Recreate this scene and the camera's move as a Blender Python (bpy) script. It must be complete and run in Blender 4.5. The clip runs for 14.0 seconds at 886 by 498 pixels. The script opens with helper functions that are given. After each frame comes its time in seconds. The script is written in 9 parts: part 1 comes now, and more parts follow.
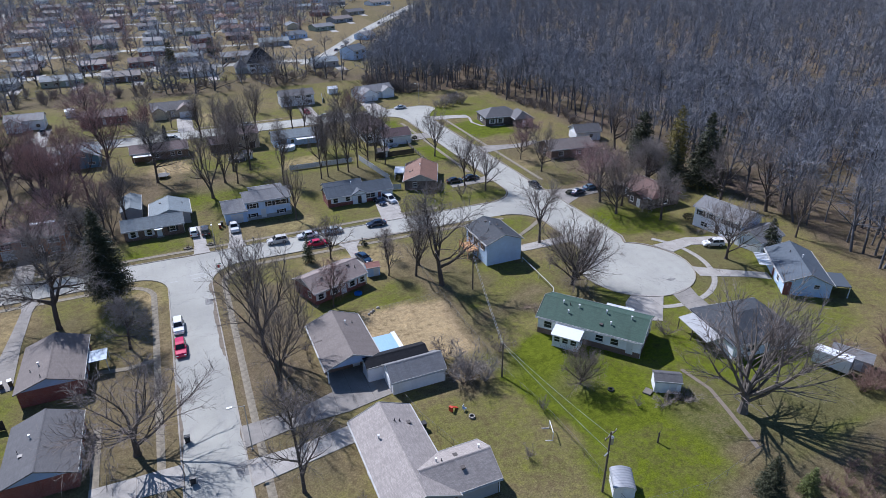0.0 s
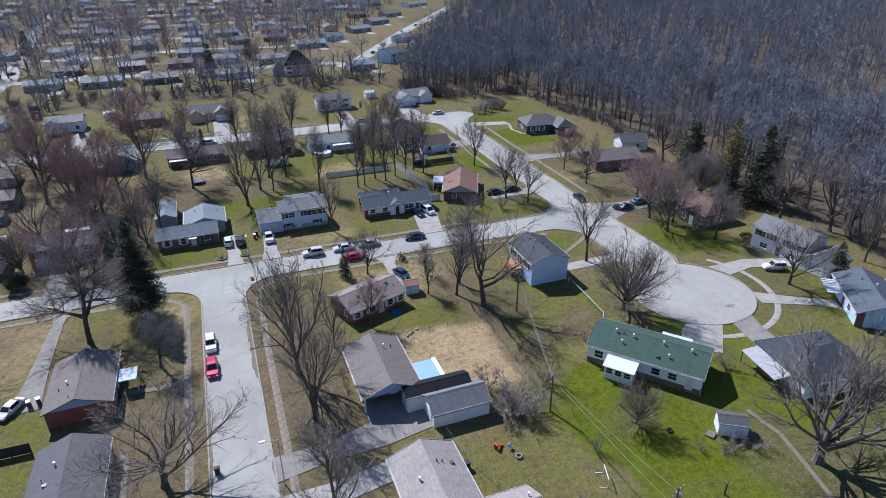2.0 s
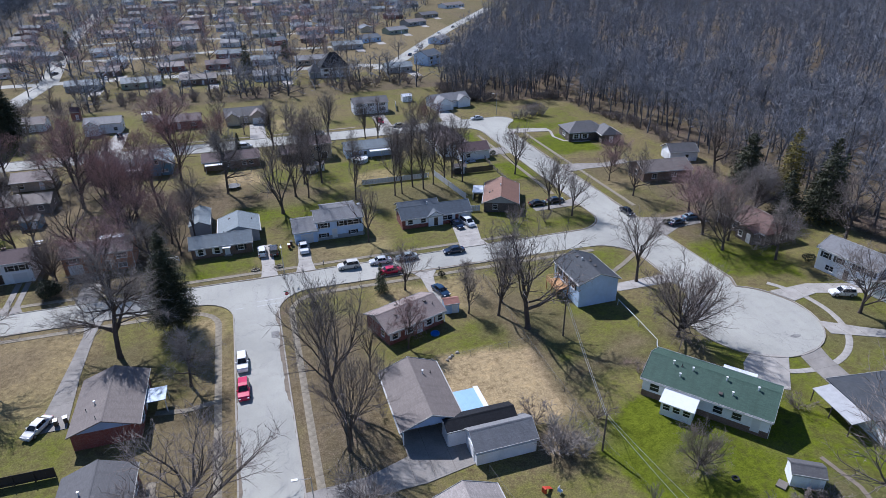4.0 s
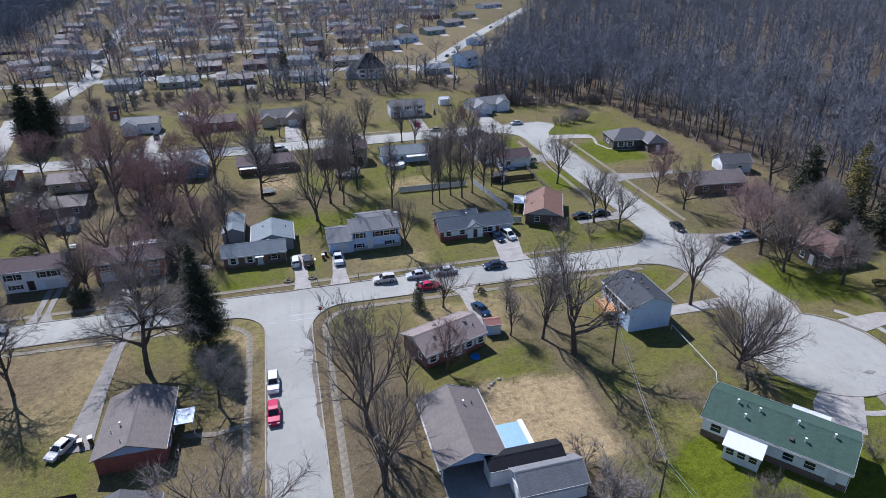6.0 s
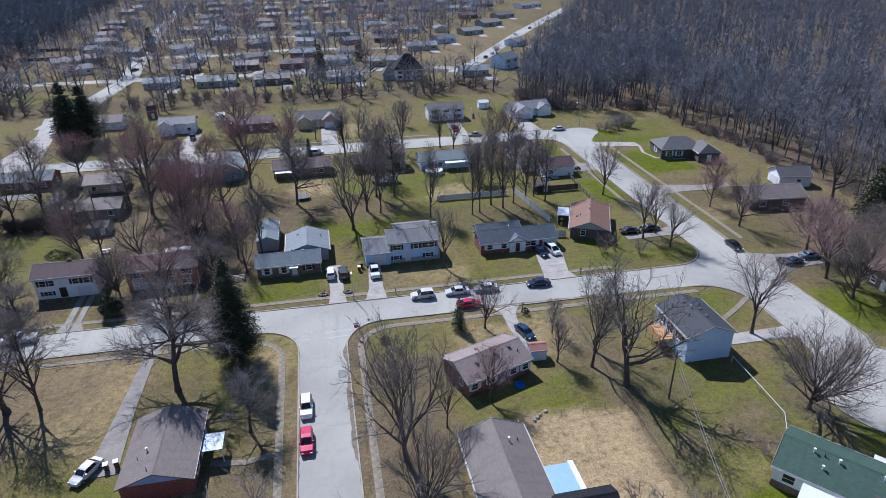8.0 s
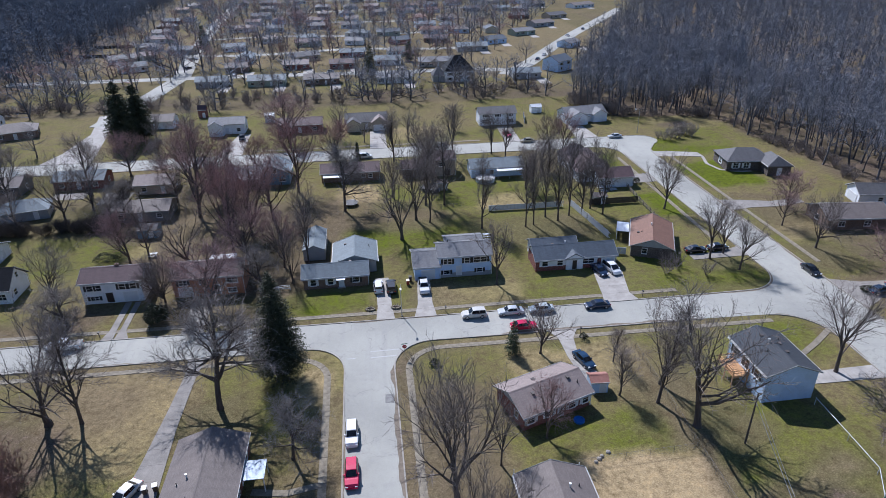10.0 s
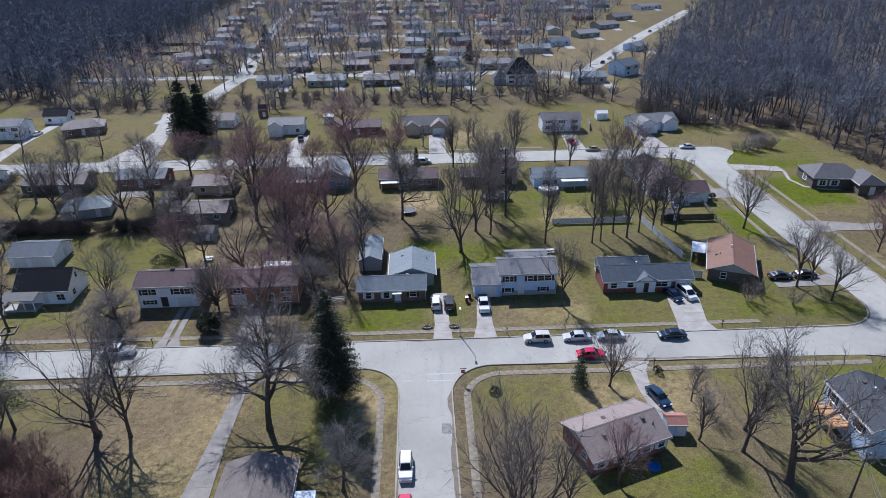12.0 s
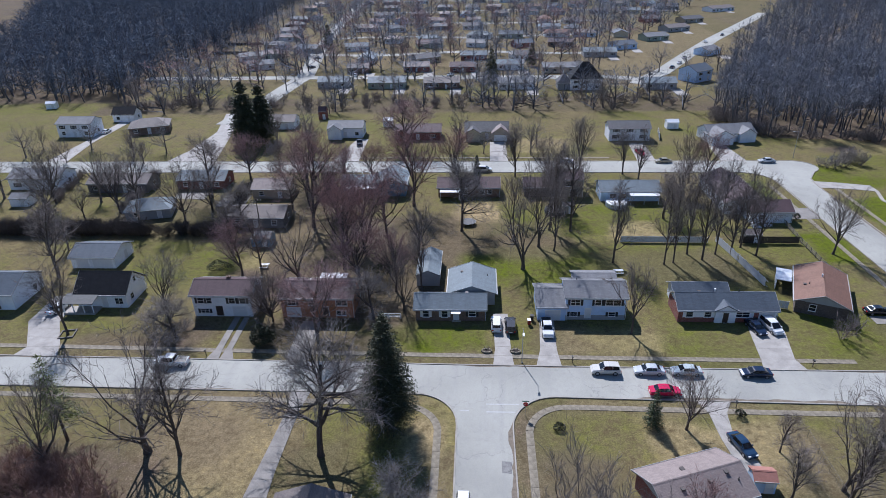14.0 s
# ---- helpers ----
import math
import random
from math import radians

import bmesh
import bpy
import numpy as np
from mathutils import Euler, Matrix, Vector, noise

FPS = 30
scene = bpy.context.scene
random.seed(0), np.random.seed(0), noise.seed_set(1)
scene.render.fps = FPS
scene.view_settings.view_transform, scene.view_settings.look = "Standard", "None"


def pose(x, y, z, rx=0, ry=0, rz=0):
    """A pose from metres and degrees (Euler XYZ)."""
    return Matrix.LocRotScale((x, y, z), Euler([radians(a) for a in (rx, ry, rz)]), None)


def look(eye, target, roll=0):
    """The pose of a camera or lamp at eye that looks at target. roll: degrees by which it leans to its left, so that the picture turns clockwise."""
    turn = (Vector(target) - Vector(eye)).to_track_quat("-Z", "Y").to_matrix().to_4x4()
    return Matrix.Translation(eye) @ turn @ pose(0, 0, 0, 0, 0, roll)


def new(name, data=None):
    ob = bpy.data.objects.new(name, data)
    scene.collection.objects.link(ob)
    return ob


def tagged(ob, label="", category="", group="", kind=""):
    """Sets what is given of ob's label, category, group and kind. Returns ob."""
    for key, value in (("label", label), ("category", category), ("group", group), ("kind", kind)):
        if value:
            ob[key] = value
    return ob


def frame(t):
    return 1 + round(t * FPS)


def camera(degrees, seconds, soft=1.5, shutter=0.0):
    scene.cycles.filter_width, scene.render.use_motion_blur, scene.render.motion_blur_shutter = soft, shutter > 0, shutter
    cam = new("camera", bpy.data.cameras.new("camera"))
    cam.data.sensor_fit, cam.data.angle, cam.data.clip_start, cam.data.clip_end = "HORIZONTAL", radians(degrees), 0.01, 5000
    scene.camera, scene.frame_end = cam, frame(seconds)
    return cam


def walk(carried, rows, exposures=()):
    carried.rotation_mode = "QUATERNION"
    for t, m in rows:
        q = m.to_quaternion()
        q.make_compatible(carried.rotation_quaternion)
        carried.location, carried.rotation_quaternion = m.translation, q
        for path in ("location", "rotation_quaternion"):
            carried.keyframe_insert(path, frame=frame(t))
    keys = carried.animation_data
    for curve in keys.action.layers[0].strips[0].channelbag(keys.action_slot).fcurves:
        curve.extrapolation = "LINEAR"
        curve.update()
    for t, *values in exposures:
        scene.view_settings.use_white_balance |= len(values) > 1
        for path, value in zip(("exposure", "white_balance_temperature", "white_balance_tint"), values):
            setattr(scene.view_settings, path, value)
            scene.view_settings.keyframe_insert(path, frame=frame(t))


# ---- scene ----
cam = camera(70.77, 14.0, soft=0.55)
PATH = [
    (0.0, 4.029, -128.785, 61.991, 63.152, 0.512, -23.386),
    (0.5, 4.12, -126.909, 62.04, 63.178, 0.546, -22.656),
    (1.0, 4.199, -125.059, 62.082, 63.202, 0.564, -21.925),
    (1.5, 4.259, -123.237, 62.107, 63.231, 0.576, -21.176),
    (2.0, 4.287, -121.442, 62.189, 63.255, 0.585, -20.438),
    (2.5, 4.342, -119.652, 62.269, 63.27, 0.62, -19.697),
    (3.0, 4.398, -117.87, 62.283, 63.281, 0.662, -18.955),
    (5.5, 4.385, -108.939, 62.22, 63.332, 0.746, -15.188),
    (6.0, 4.289, -107.162, 62.321, 63.296, 0.75, -14.439),
    (6.5, 4.122, -105.422, 62.404, 63.271, 0.747, -13.707),
    (7.0, 3.938, -103.548, 62.407, 63.249, 0.722, -12.951),
    (7.5, 3.737, -101.694, 62.441, 63.22, 0.707, -12.184),
    (8.0, 3.552, -99.906, 62.499, 63.214, 0.714, -11.425),
    (10.5, 1.939, -91.027, 62.748, 63.125, 0.872, -6.123),
    (11.0, 1.543, -89.245, 62.726, 63.121, 0.888, -4.846),
    (11.5, 1.114, -87.445, 62.667, 63.157, 0.896, -3.591),
    (12.0, 0.653, -85.639, 62.572, 63.193, 0.928, -2.341),
    (12.5, 0.191, -83.933, 62.553, 63.245, 0.98, -1.087),
    (13.0, -0.257, -82.272, 62.569, 63.282, 1.049, 0.195),
    (13.5, -0.786, -80.612, 62.693, 63.281, 1.121, 1.464),
    (14.0, -1.363, -79.003, 62.876, 63.263, 1.168, 2.742),
]
walk(cam, [(t, pose(x, y, z, rx, ry, rz)) for t, x, y, z, rx, ry, rz in PATH], exposures=[(0.0, 0.22, 5260, 17), (14.0, 0.22, 5260, 17)])

# ---- light ----
SUN_EL, SUN_AZ = radians(46.0), math.atan2(-0.34, 0.94)   # azimuth from +y towards +x
world = bpy.data.worlds.new("sky_world")
scene.world = world
world.use_nodes = True
wn = world.node_tree
bgn = wn.nodes["Background"]
skyn = wn.nodes.new("ShaderNodeTexSky")
skyn.sky_type = 'NISHITA'
skyn.sun_disc = False
skyn.sun_elevation = SUN_EL
skyn.sun_rotation = SUN_AZ
skyn.air_density, skyn.dust_density, skyn.ozone_density = 1.35, 0.15, 5.0
wn.links.new(skyn.outputs[0], bgn.inputs[0])
bgn.inputs[1].default_value = 0.069
sun_dir = Vector((math.sin(SUN_AZ) * math.cos(SUN_EL), math.cos(SUN_AZ) * math.cos(SUN_EL), math.sin(SUN_EL)))
sl = bpy.data.lights.new("sun", 'SUN')
sl.energy, sl.angle, sl.color = 5.3, radians(0.53), (1.0, 0.915, 0.785)
sun = new("sun", sl)
sun.matrix_world = look(sun_dir * 300, (0, 0, 0))

rnd = random.Random(7)

# ---- materials ----
def nodes_of(name):
    m = bpy.data.materials.new(name)
    m.use_nodes = True
    return m, m.node_tree, m.node_tree.nodes["Principled BSDF"]


def ramp(nt, fac, stops):
    r = nt.nodes.new("ShaderNodeValToRGB")
    e = r.color_ramp.elements
    while len(e) < len(stops):
        e.new(0.5)
    for el, (p, c) in zip(e, stops):
        el.position, el.color = p, (*c, 1)
    nt.links.new(fac, r.inputs[0])
    return r.outputs[0]


def noise_tex(nt, scale, detail=4, rough=0.6, vec=None, stretch=None):
    n = nt.nodes.new("ShaderNodeTexNoise")
    n.inputs["Scale"].default_value = scale
    n.inputs["Detail"].default_value = detail
    n.inputs["Roughness"].default_value = rough
    if vec is None:
        vec = coords(nt)
    if stretch:
        mp = nt.nodes.new("ShaderNodeMapping")
        mp.inputs["Scale"].default_value = stretch
        nt.links.new(vec, mp.inputs[0])
        vec = mp.outputs[0]
    nt.links.new(vec, n.inputs["Vector"])
    return n.outputs[0]


def coords(nt, kind="Object"):
    return nt.nodes.new("ShaderNodeTexCoord").outputs[kind]


def position(nt):
    return nt.nodes.new("ShaderNodeNewGeometry").outputs["Position"]


def mixc(nt, fac, a, b, mode='MIX'):
    m = nt.nodes.new("ShaderNodeMix")
    m.data_type, m.blend_type = 'RGBA', mode
    for sock, v in ((m.inputs[0], fac), (m.inputs[6], a), (m.inputs[7], b)):
        if hasattr(v, "links"):
            nt.links.new(v, sock)
        elif isinstance(v, (int, float)):
            sock.default_value = v
        else:
            sock.default_value = (*v, 1)
    return m.outputs[2]


def math_n(nt, op, a, b=0.5, clamp=False):
    m = nt.nodes.new("ShaderNodeMath")
    m.operation, m.use_clamp = op, clamp
    for sock, v in ((m.inputs[0], a), (m.inputs[1], b)):
        if hasattr(v, "links"):
            nt.links.new(v, sock)
        else:
            sock.default_value = v
    return m.outputs[0]


def bump(nt, bs, height, dist=0.02, strength=0.6):
    b = nt.nodes.new("ShaderNodeBump")
    b.inputs["Distance"].default_value, b.inputs["Strength"].default_value = dist, strength
    nt.links.new(height, b.inputs["Height"])
    nt.links.new(b.outputs[0], bs.inputs["Normal"])


def scaled(c, k):
    return tuple(min(1, v * k) for v in c)


def plain(name, c, rough=0.6, metal=0.0, var=0.25, scale=1.5, fine=18, bumpy=0.006):
    """A surface with stains at two scales."""
    m, nt, bs = nodes_of(name)
    a = noise_tex(nt, scale, 5)
    f = noise_tex(nt, fine, 3)
    mixed = math_n(nt, 'ADD', math_n(nt, 'MULTIPLY', a, 0.65), math_n(nt, 'MULTIPLY', f, 0.35))
    nt.links.new(ramp(nt, mixed, [(0.25, scaled(c, 1 - var)), (0.75, scaled(c, 1 + var * 0.7))]), bs.inputs["Base Color"])
    bs.inputs["Roughness"].default_value, bs.inputs["Metallic"].default_value = rough, metal
    if bumpy:
        bump(nt, bs, f, bumpy)
    return m


def shingle(name, c, var=0.22, tab=(0.55, 0.16), sheen=0.36):
    """Asphalt shingles laid in courses, on a roof's uv in metres."""
    m, nt, bs = nodes_of(name)
    uv = coords(nt, "UV")
    br = nt.nodes.new("ShaderNodeTexBrick")
    nt.links.new(uv, br.inputs["Vector"])
    br.inputs["Color1"].default_value = (*scaled(c, 1 - var), 1)
    br.inputs["Color2"].default_value = (*scaled(c, 1 + var), 1)
    br.inputs["Mortar"].default_value = (*scaled(c, 0.55), 1)
    br.inputs["Scale"].default_value = 1.0
    br.inputs["Mortar Size"].default_value = 0.012
    br.inputs["Brick Width"].default_value, br.inputs["Row Height"].default_value = tab
    a = noise_tex(nt, 0.35, 5, vec=position(nt))
    f = noise_tex(nt, 14, 2, vec=uv, stretch=(1, 2.5, 1))
    streak = noise_tex(nt, 1.2, 3, vec=uv, stretch=(1.0, 0.12, 1))
    col = mixc(nt, 0.75, ramp(nt, a, [(0.3, scaled(c, 0.72)), (0.7, scaled(c, 1.25))]), br.outputs[0])
    col = mixc(nt, 0.35, col, ramp(nt, f, [(0.3, scaled(c, 0.55)), (0.7, scaled(c, 1.5))]))
    col = mixc(nt, math_n(nt, 'MULTIPLY', math_n(nt, 'SUBTRACT', streak, 0.45, True), 1.6, True), col, scaled(c, 0.6))
    nt.links.new(col, bs.inputs["Base Color"])
    bs.inputs["Roughness"].default_value = 0.7
    bs.inputs["Specular IOR Level"].default_value = sheen
    bump(nt, bs, br.outputs[1], 0.015)
    return m


def siding(name, c):
    m, nt, bs = nodes_of(name)
    sep = nt.nodes.new("ShaderNodeSeparateXYZ")
    nt.links.new(coords(nt), sep.inputs[0])
    saw = math_n(nt, 'FRACT', math_n(nt, 'DIVIDE', sep.outputs[2], 0.2))
    lap = math_n(nt, 'GREATER_THAN', saw, 0.9)
    a = noise_tex(nt, 0.7, 5)
    col = ramp(nt, a, [(0.3, scaled(c, 0.88)), (0.7, scaled(c, 1.06))])
    col = mixc(nt, math_n(nt, 'MULTIPLY', lap, 0.22), col, scaled(c, 0.6))
    dirt = noise_tex(nt, 2.5, 4, stretch=(1, 1, 0.2))
    col = mixc(nt, math_n(nt, 'MULTIPLY', math_n(nt, 'SUBTRACT', dirt, 0.54, True), 0.5, True), col, scaled(c, 0.7))
    nt.links.new(col, bs.inputs["Base Color"])
    bs.inputs["Roughness"].default_value = 0.55
    bump(nt, bs, saw, 0.02)
    return m


def brickwork(name, c):
    m, nt, bs = nodes_of(name)
    tc = coords(nt)
    sep = nt.nodes.new("ShaderNodeSeparateXYZ")
    nt.links.new(tc, sep.inputs[0])
    cmb = nt.nodes.new("ShaderNodeCombineXYZ")
    nt.links.new(math_n(nt, 'ADD', sep.outputs[0], sep.outputs[1]), cmb.inputs[0])
    nt.links.new(sep.outputs[2], cmb.inputs[1])
    br = nt.nodes.new("ShaderNodeTexBrick")
    nt.links.new(cmb.outputs[0], br.inputs["Vector"])
    br.inputs["Color1"].default_value = (*scaled(c, 0.7), 1)
    br.inputs["Color2"].default_value = (*scaled(c, 1.3), 1)
    br.inputs["Mortar"].default_value = (0.32, 0.29, 0.26, 1)
    br.inputs["Scale"].default_value = 1.0
    br.inputs["Mortar Size"].default_value = 0.008
    br.inputs["Brick Width"].default_value, br.inputs["Row Height"].default_value = 0.21, 0.075
    a = noise_tex(nt, 0.8, 4)
    col = mixc(nt, 0.5, br.outputs[0], ramp(nt, a, [(0.3, scaled(c, 0.7)), (0.7, scaled(c, 1.25))]))
    nt.links.new(col, bs.inputs["Base Color"])
    bs.inputs["Roughness"].default_value = 0.85
    bump(nt, bs, br.outputs[1], 0.01)
    return m


def paint(name, c, rough=0.22, coat=0.6):
    m, nt, bs = nodes_of(name)
    a = noise_tex(nt, 3, 4)
    nt.links.new(ramp(nt, a, [(0.3, scaled(c, 0.9)), (0.7, scaled(c, 1.05))]), bs.inputs["Base Color"])
    bs.inputs["Roughness"].default_value = rough
    bs.inputs["Coat Weight"].default_value = coat
    return m


def bark(name, c, tw=0.0):
    m, nt, bs = nodes_of(name)
    a = noise_tex(nt, 3.0, 4, stretch=(1, 1, 0.25))
    info = nt.nodes.new("ShaderNodeObjectInfo")
    col = ramp(nt, a, [(0.3, scaled(c, 0.6)), (0.7, scaled(c, 1.35))])
    col = mixc(nt, math_n(nt, 'MULTIPLY', info.outputs["Random"], 0.35), col, (c[0] * 1.25, c[1] * 1.08, c[2] * 0.92))
    nt.links.new(col, bs.inputs["Base Color"])
    bs.inputs["Roughness"].default_value = 0.9
    if not tw:
        bump(nt, bs, a, 0.03)
    return m


M_TRIM = plain("trim_white", (0.78, 0.78, 0.77), 0.5, var=0.1)
M_FASCIA = plain("weathered_white_trim", (0.5, 0.495, 0.48), 0.55, var=0.3, scale=1.2)
M_CONC = plain("concrete", (0.37, 0.345, 0.31), 0.9, var=0.45, scale=0.5, fine=9)
M_CONCD = plain("old_grey_concrete", (0.26, 0.24, 0.215), 0.9, var=0.45, scale=0.4, fine=6)
M_WALKC = plain("walk_concrete", (0.245, 0.212, 0.155), 0.9, var=0.65, scale=0.8, fine=7)
M_KERB = plain("kerb_concrete", (0.36, 0.33, 0.285), 0.9, var=0.5, scale=0.5)
M_DARK = plain("dark_metal", (0.03, 0.03, 0.032), 0.5, var=0.2)
M_STEEL = plain("galvanised_steel", (0.42, 0.43, 0.44), 0.45, 0.7, var=0.15)
M_WOODP = plain("weathered_pole_wood", (0.12, 0.095, 0.075), 0.9, var=0.35, scale=2)
M_DECK = plain("cedar_deck_boards", (0.52, 0.30, 0.14), 0.8, var=0.25, scale=2)
M_GREYWOOD = plain("grey_weathered_fence_wood", (0.17, 0.15, 0.13), 0.9, var=0.3, scale=2)
M_DKWOOD = plain("dark_fence_wood", (0.055, 0.045, 0.038), 0.9, var=0.3, scale=2)
M_VINYL = plain("vinyl_panel", (0.55, 0.57, 0.6), 0.5, var=0.12)
M_CHAIN = plain("dull_wire", (0.16, 0.155, 0.15), 0.7, 0.2, var=0.2)
M_BARK = bark("bark", (0.082, 0.068, 0.06))
M_BARKG = bark("grey_bark", (0.13, 0.115, 0.104))
M_TWIG = bark("twigs", (0.215, 0.185, 0.168), 1)
M_TWIGG = bark("grey_twigs", (0.26, 0.236, 0.218), 1)
M_TWIGR = bark("budding_red_twigs", (0.31, 0.205, 0.19), 1)
M_WOODS = bark("woodland_bark", (0.16, 0.135, 0.115), 1)
M_BRAMBLE = bark("bramble_stems", (0.235, 0.155, 0.125), 1)
M_RUBBER = plain("tyre_rubber", (0.025, 0.025, 0.027), 0.8, var=0.2)
M_RIM = plain("alloy_rim", (0.5, 0.5, 0.52), 0.3, 0.8, var=0.1)
M_LAMPW = plain("headlight_glass", (0.75, 0.77, 0.8), 0.1, var=0.05, bumpy=0)
M_LAMPR = plain("tail_light_red", (0.45, 0.02, 0.015), 0.15, var=0.1, bumpy=0)
M_POOLW = plain("pool_wall", (0.6, 0.66, 0.7), 0.5, var=0.1)
M_RED = plain("red_plastic", (0.55, 0.06, 0.03), 0.45, var=0.15)
M_BLUEPL = plain("blue_plastic", (0.03, 0.16, 0.5), 0.4, var=0.15)
M_SIGNRED = plain("sign_red", (0.42, 0.02, 0.025), 0.4, var=0.1)
M_BRONZE = plain("old_box_vent", (0.09, 0.075, 0.065), 0.5, var=0.2)


def glass_mat(name, c=(0.02, 0.025, 0.032), rough=0.06):
    m, nt, bs = nodes_of(name)
    a = noise_tex(nt, 1.1, 2)
    nt.links.new(ramp(nt, a, [(0.35, scaled(c, 0.6)), (0.7, scaled(c, 1.8))]), bs.inputs["Base Color"])
    bs.inputs["Roughness"].default_value = rough
    bs.inputs["IOR"].default_value = 1.5
    return m


M_GLASS = glass_mat("window_glass")
M_CARGLASS = glass_mat("car_glass", (0.012, 0.014, 0.017), 0.04)


def asphalt():
    m, nt, bs = nodes_of("worn_pale_asphalt")
    p = position(nt)
    big = noise_tex(nt, 0.06, 5, vec=p)
    mid = noise_tex(nt, 0.5, 5, 0.7, vec=p)
    fine = noise_tex(nt, 9, 3, vec=p)
    col = ramp(nt, big, [(0.34, (0.266, 0.262, 0.223)), (0.5, (0.352, 0.345, 0.292)), (0.66, (0.411, 0.403, 0.342))])
    col = mixc(nt, math_n(nt, 'MULTIPLY', math_n(nt, 'SUBTRACT', mid, 0.52, True), 2.6, True), col, (0.235, 0.228, 0.215))
    streak = noise_tex(nt, 0.55, 4, 0.65, vec=p, stretch=(1.0, 0.09, 1))
    col = mixc(nt, math_n(nt, 'MULTIPLY', math_n(nt, 'SUBTRACT', streak, 0.5, True), 1.7, True), col, (0.26, 0.25, 0.235))
    spots = noise_tex(nt, 1.7, 3, 0.5, vec=p)
    col = mixc(nt, math_n(nt, 'MULTIPLY', math_n(nt, 'SUBTRACT', spots, 0.66, True), 5.0, True), col, (0.2, 0.195, 0.19))
    col = mixc(nt, 0.25, col, ramp(nt, fine, [(0.3, (0.2, 0.2, 0.2)), (0.7, (0.48, 0.47, 0.46))]))
    vor = nt.nodes.new("ShaderNodeTexVoronoi")
    vor.feature = 'DISTANCE_TO_EDGE'
    vor.inputs["Scale"].default_value = 0.09
    warp = nt.nodes.new("ShaderNodeVectorMath")
    warp.operation = 'MULTIPLY_ADD'
    nn = nt.nodes.new("ShaderNodeTexNoise")
    nn.inputs["Scale"].default_value = 0.35
    nn.inputs["Detail"].default_value = 5
    nt.links.new(p, nn.inputs["Vector"])
    nt.links.new(nn.outputs[1], warp.inputs[0])
    warp.inputs[1].default_value = (5, 5, 5)
    nt.links.new(p, warp.inputs[2])
    nt.links.new(warp.outputs[0], vor.inputs["Vector"])
    crack = math_n(nt, 'LESS_THAN', vor.outputs["Distance"], 0.004)
    fade = math_n(nt, 'MULTIPLY', crack, math_n(nt, 'MULTIPLY', mid, 0.75))
    col = mixc(nt, fade, col, (0.17, 0.165, 0.16))
    nt.links.new(col, bs.inputs["Base Color"])
    bs.inputs["Roughness"].default_value = 0.92
    bump(nt, bs, fine, 0.01)
    return m


M_ROAD = asphalt()
M_PATCH = plain("dark_asphalt_patch", (0.235, 0.228, 0.215), 0.9, var=0.75, scale=1.1, fine=5)
M_LINE = plain("worn_white_road_paint", (0.46, 0.455, 0.44), 0.8, var=0.3, scale=3)


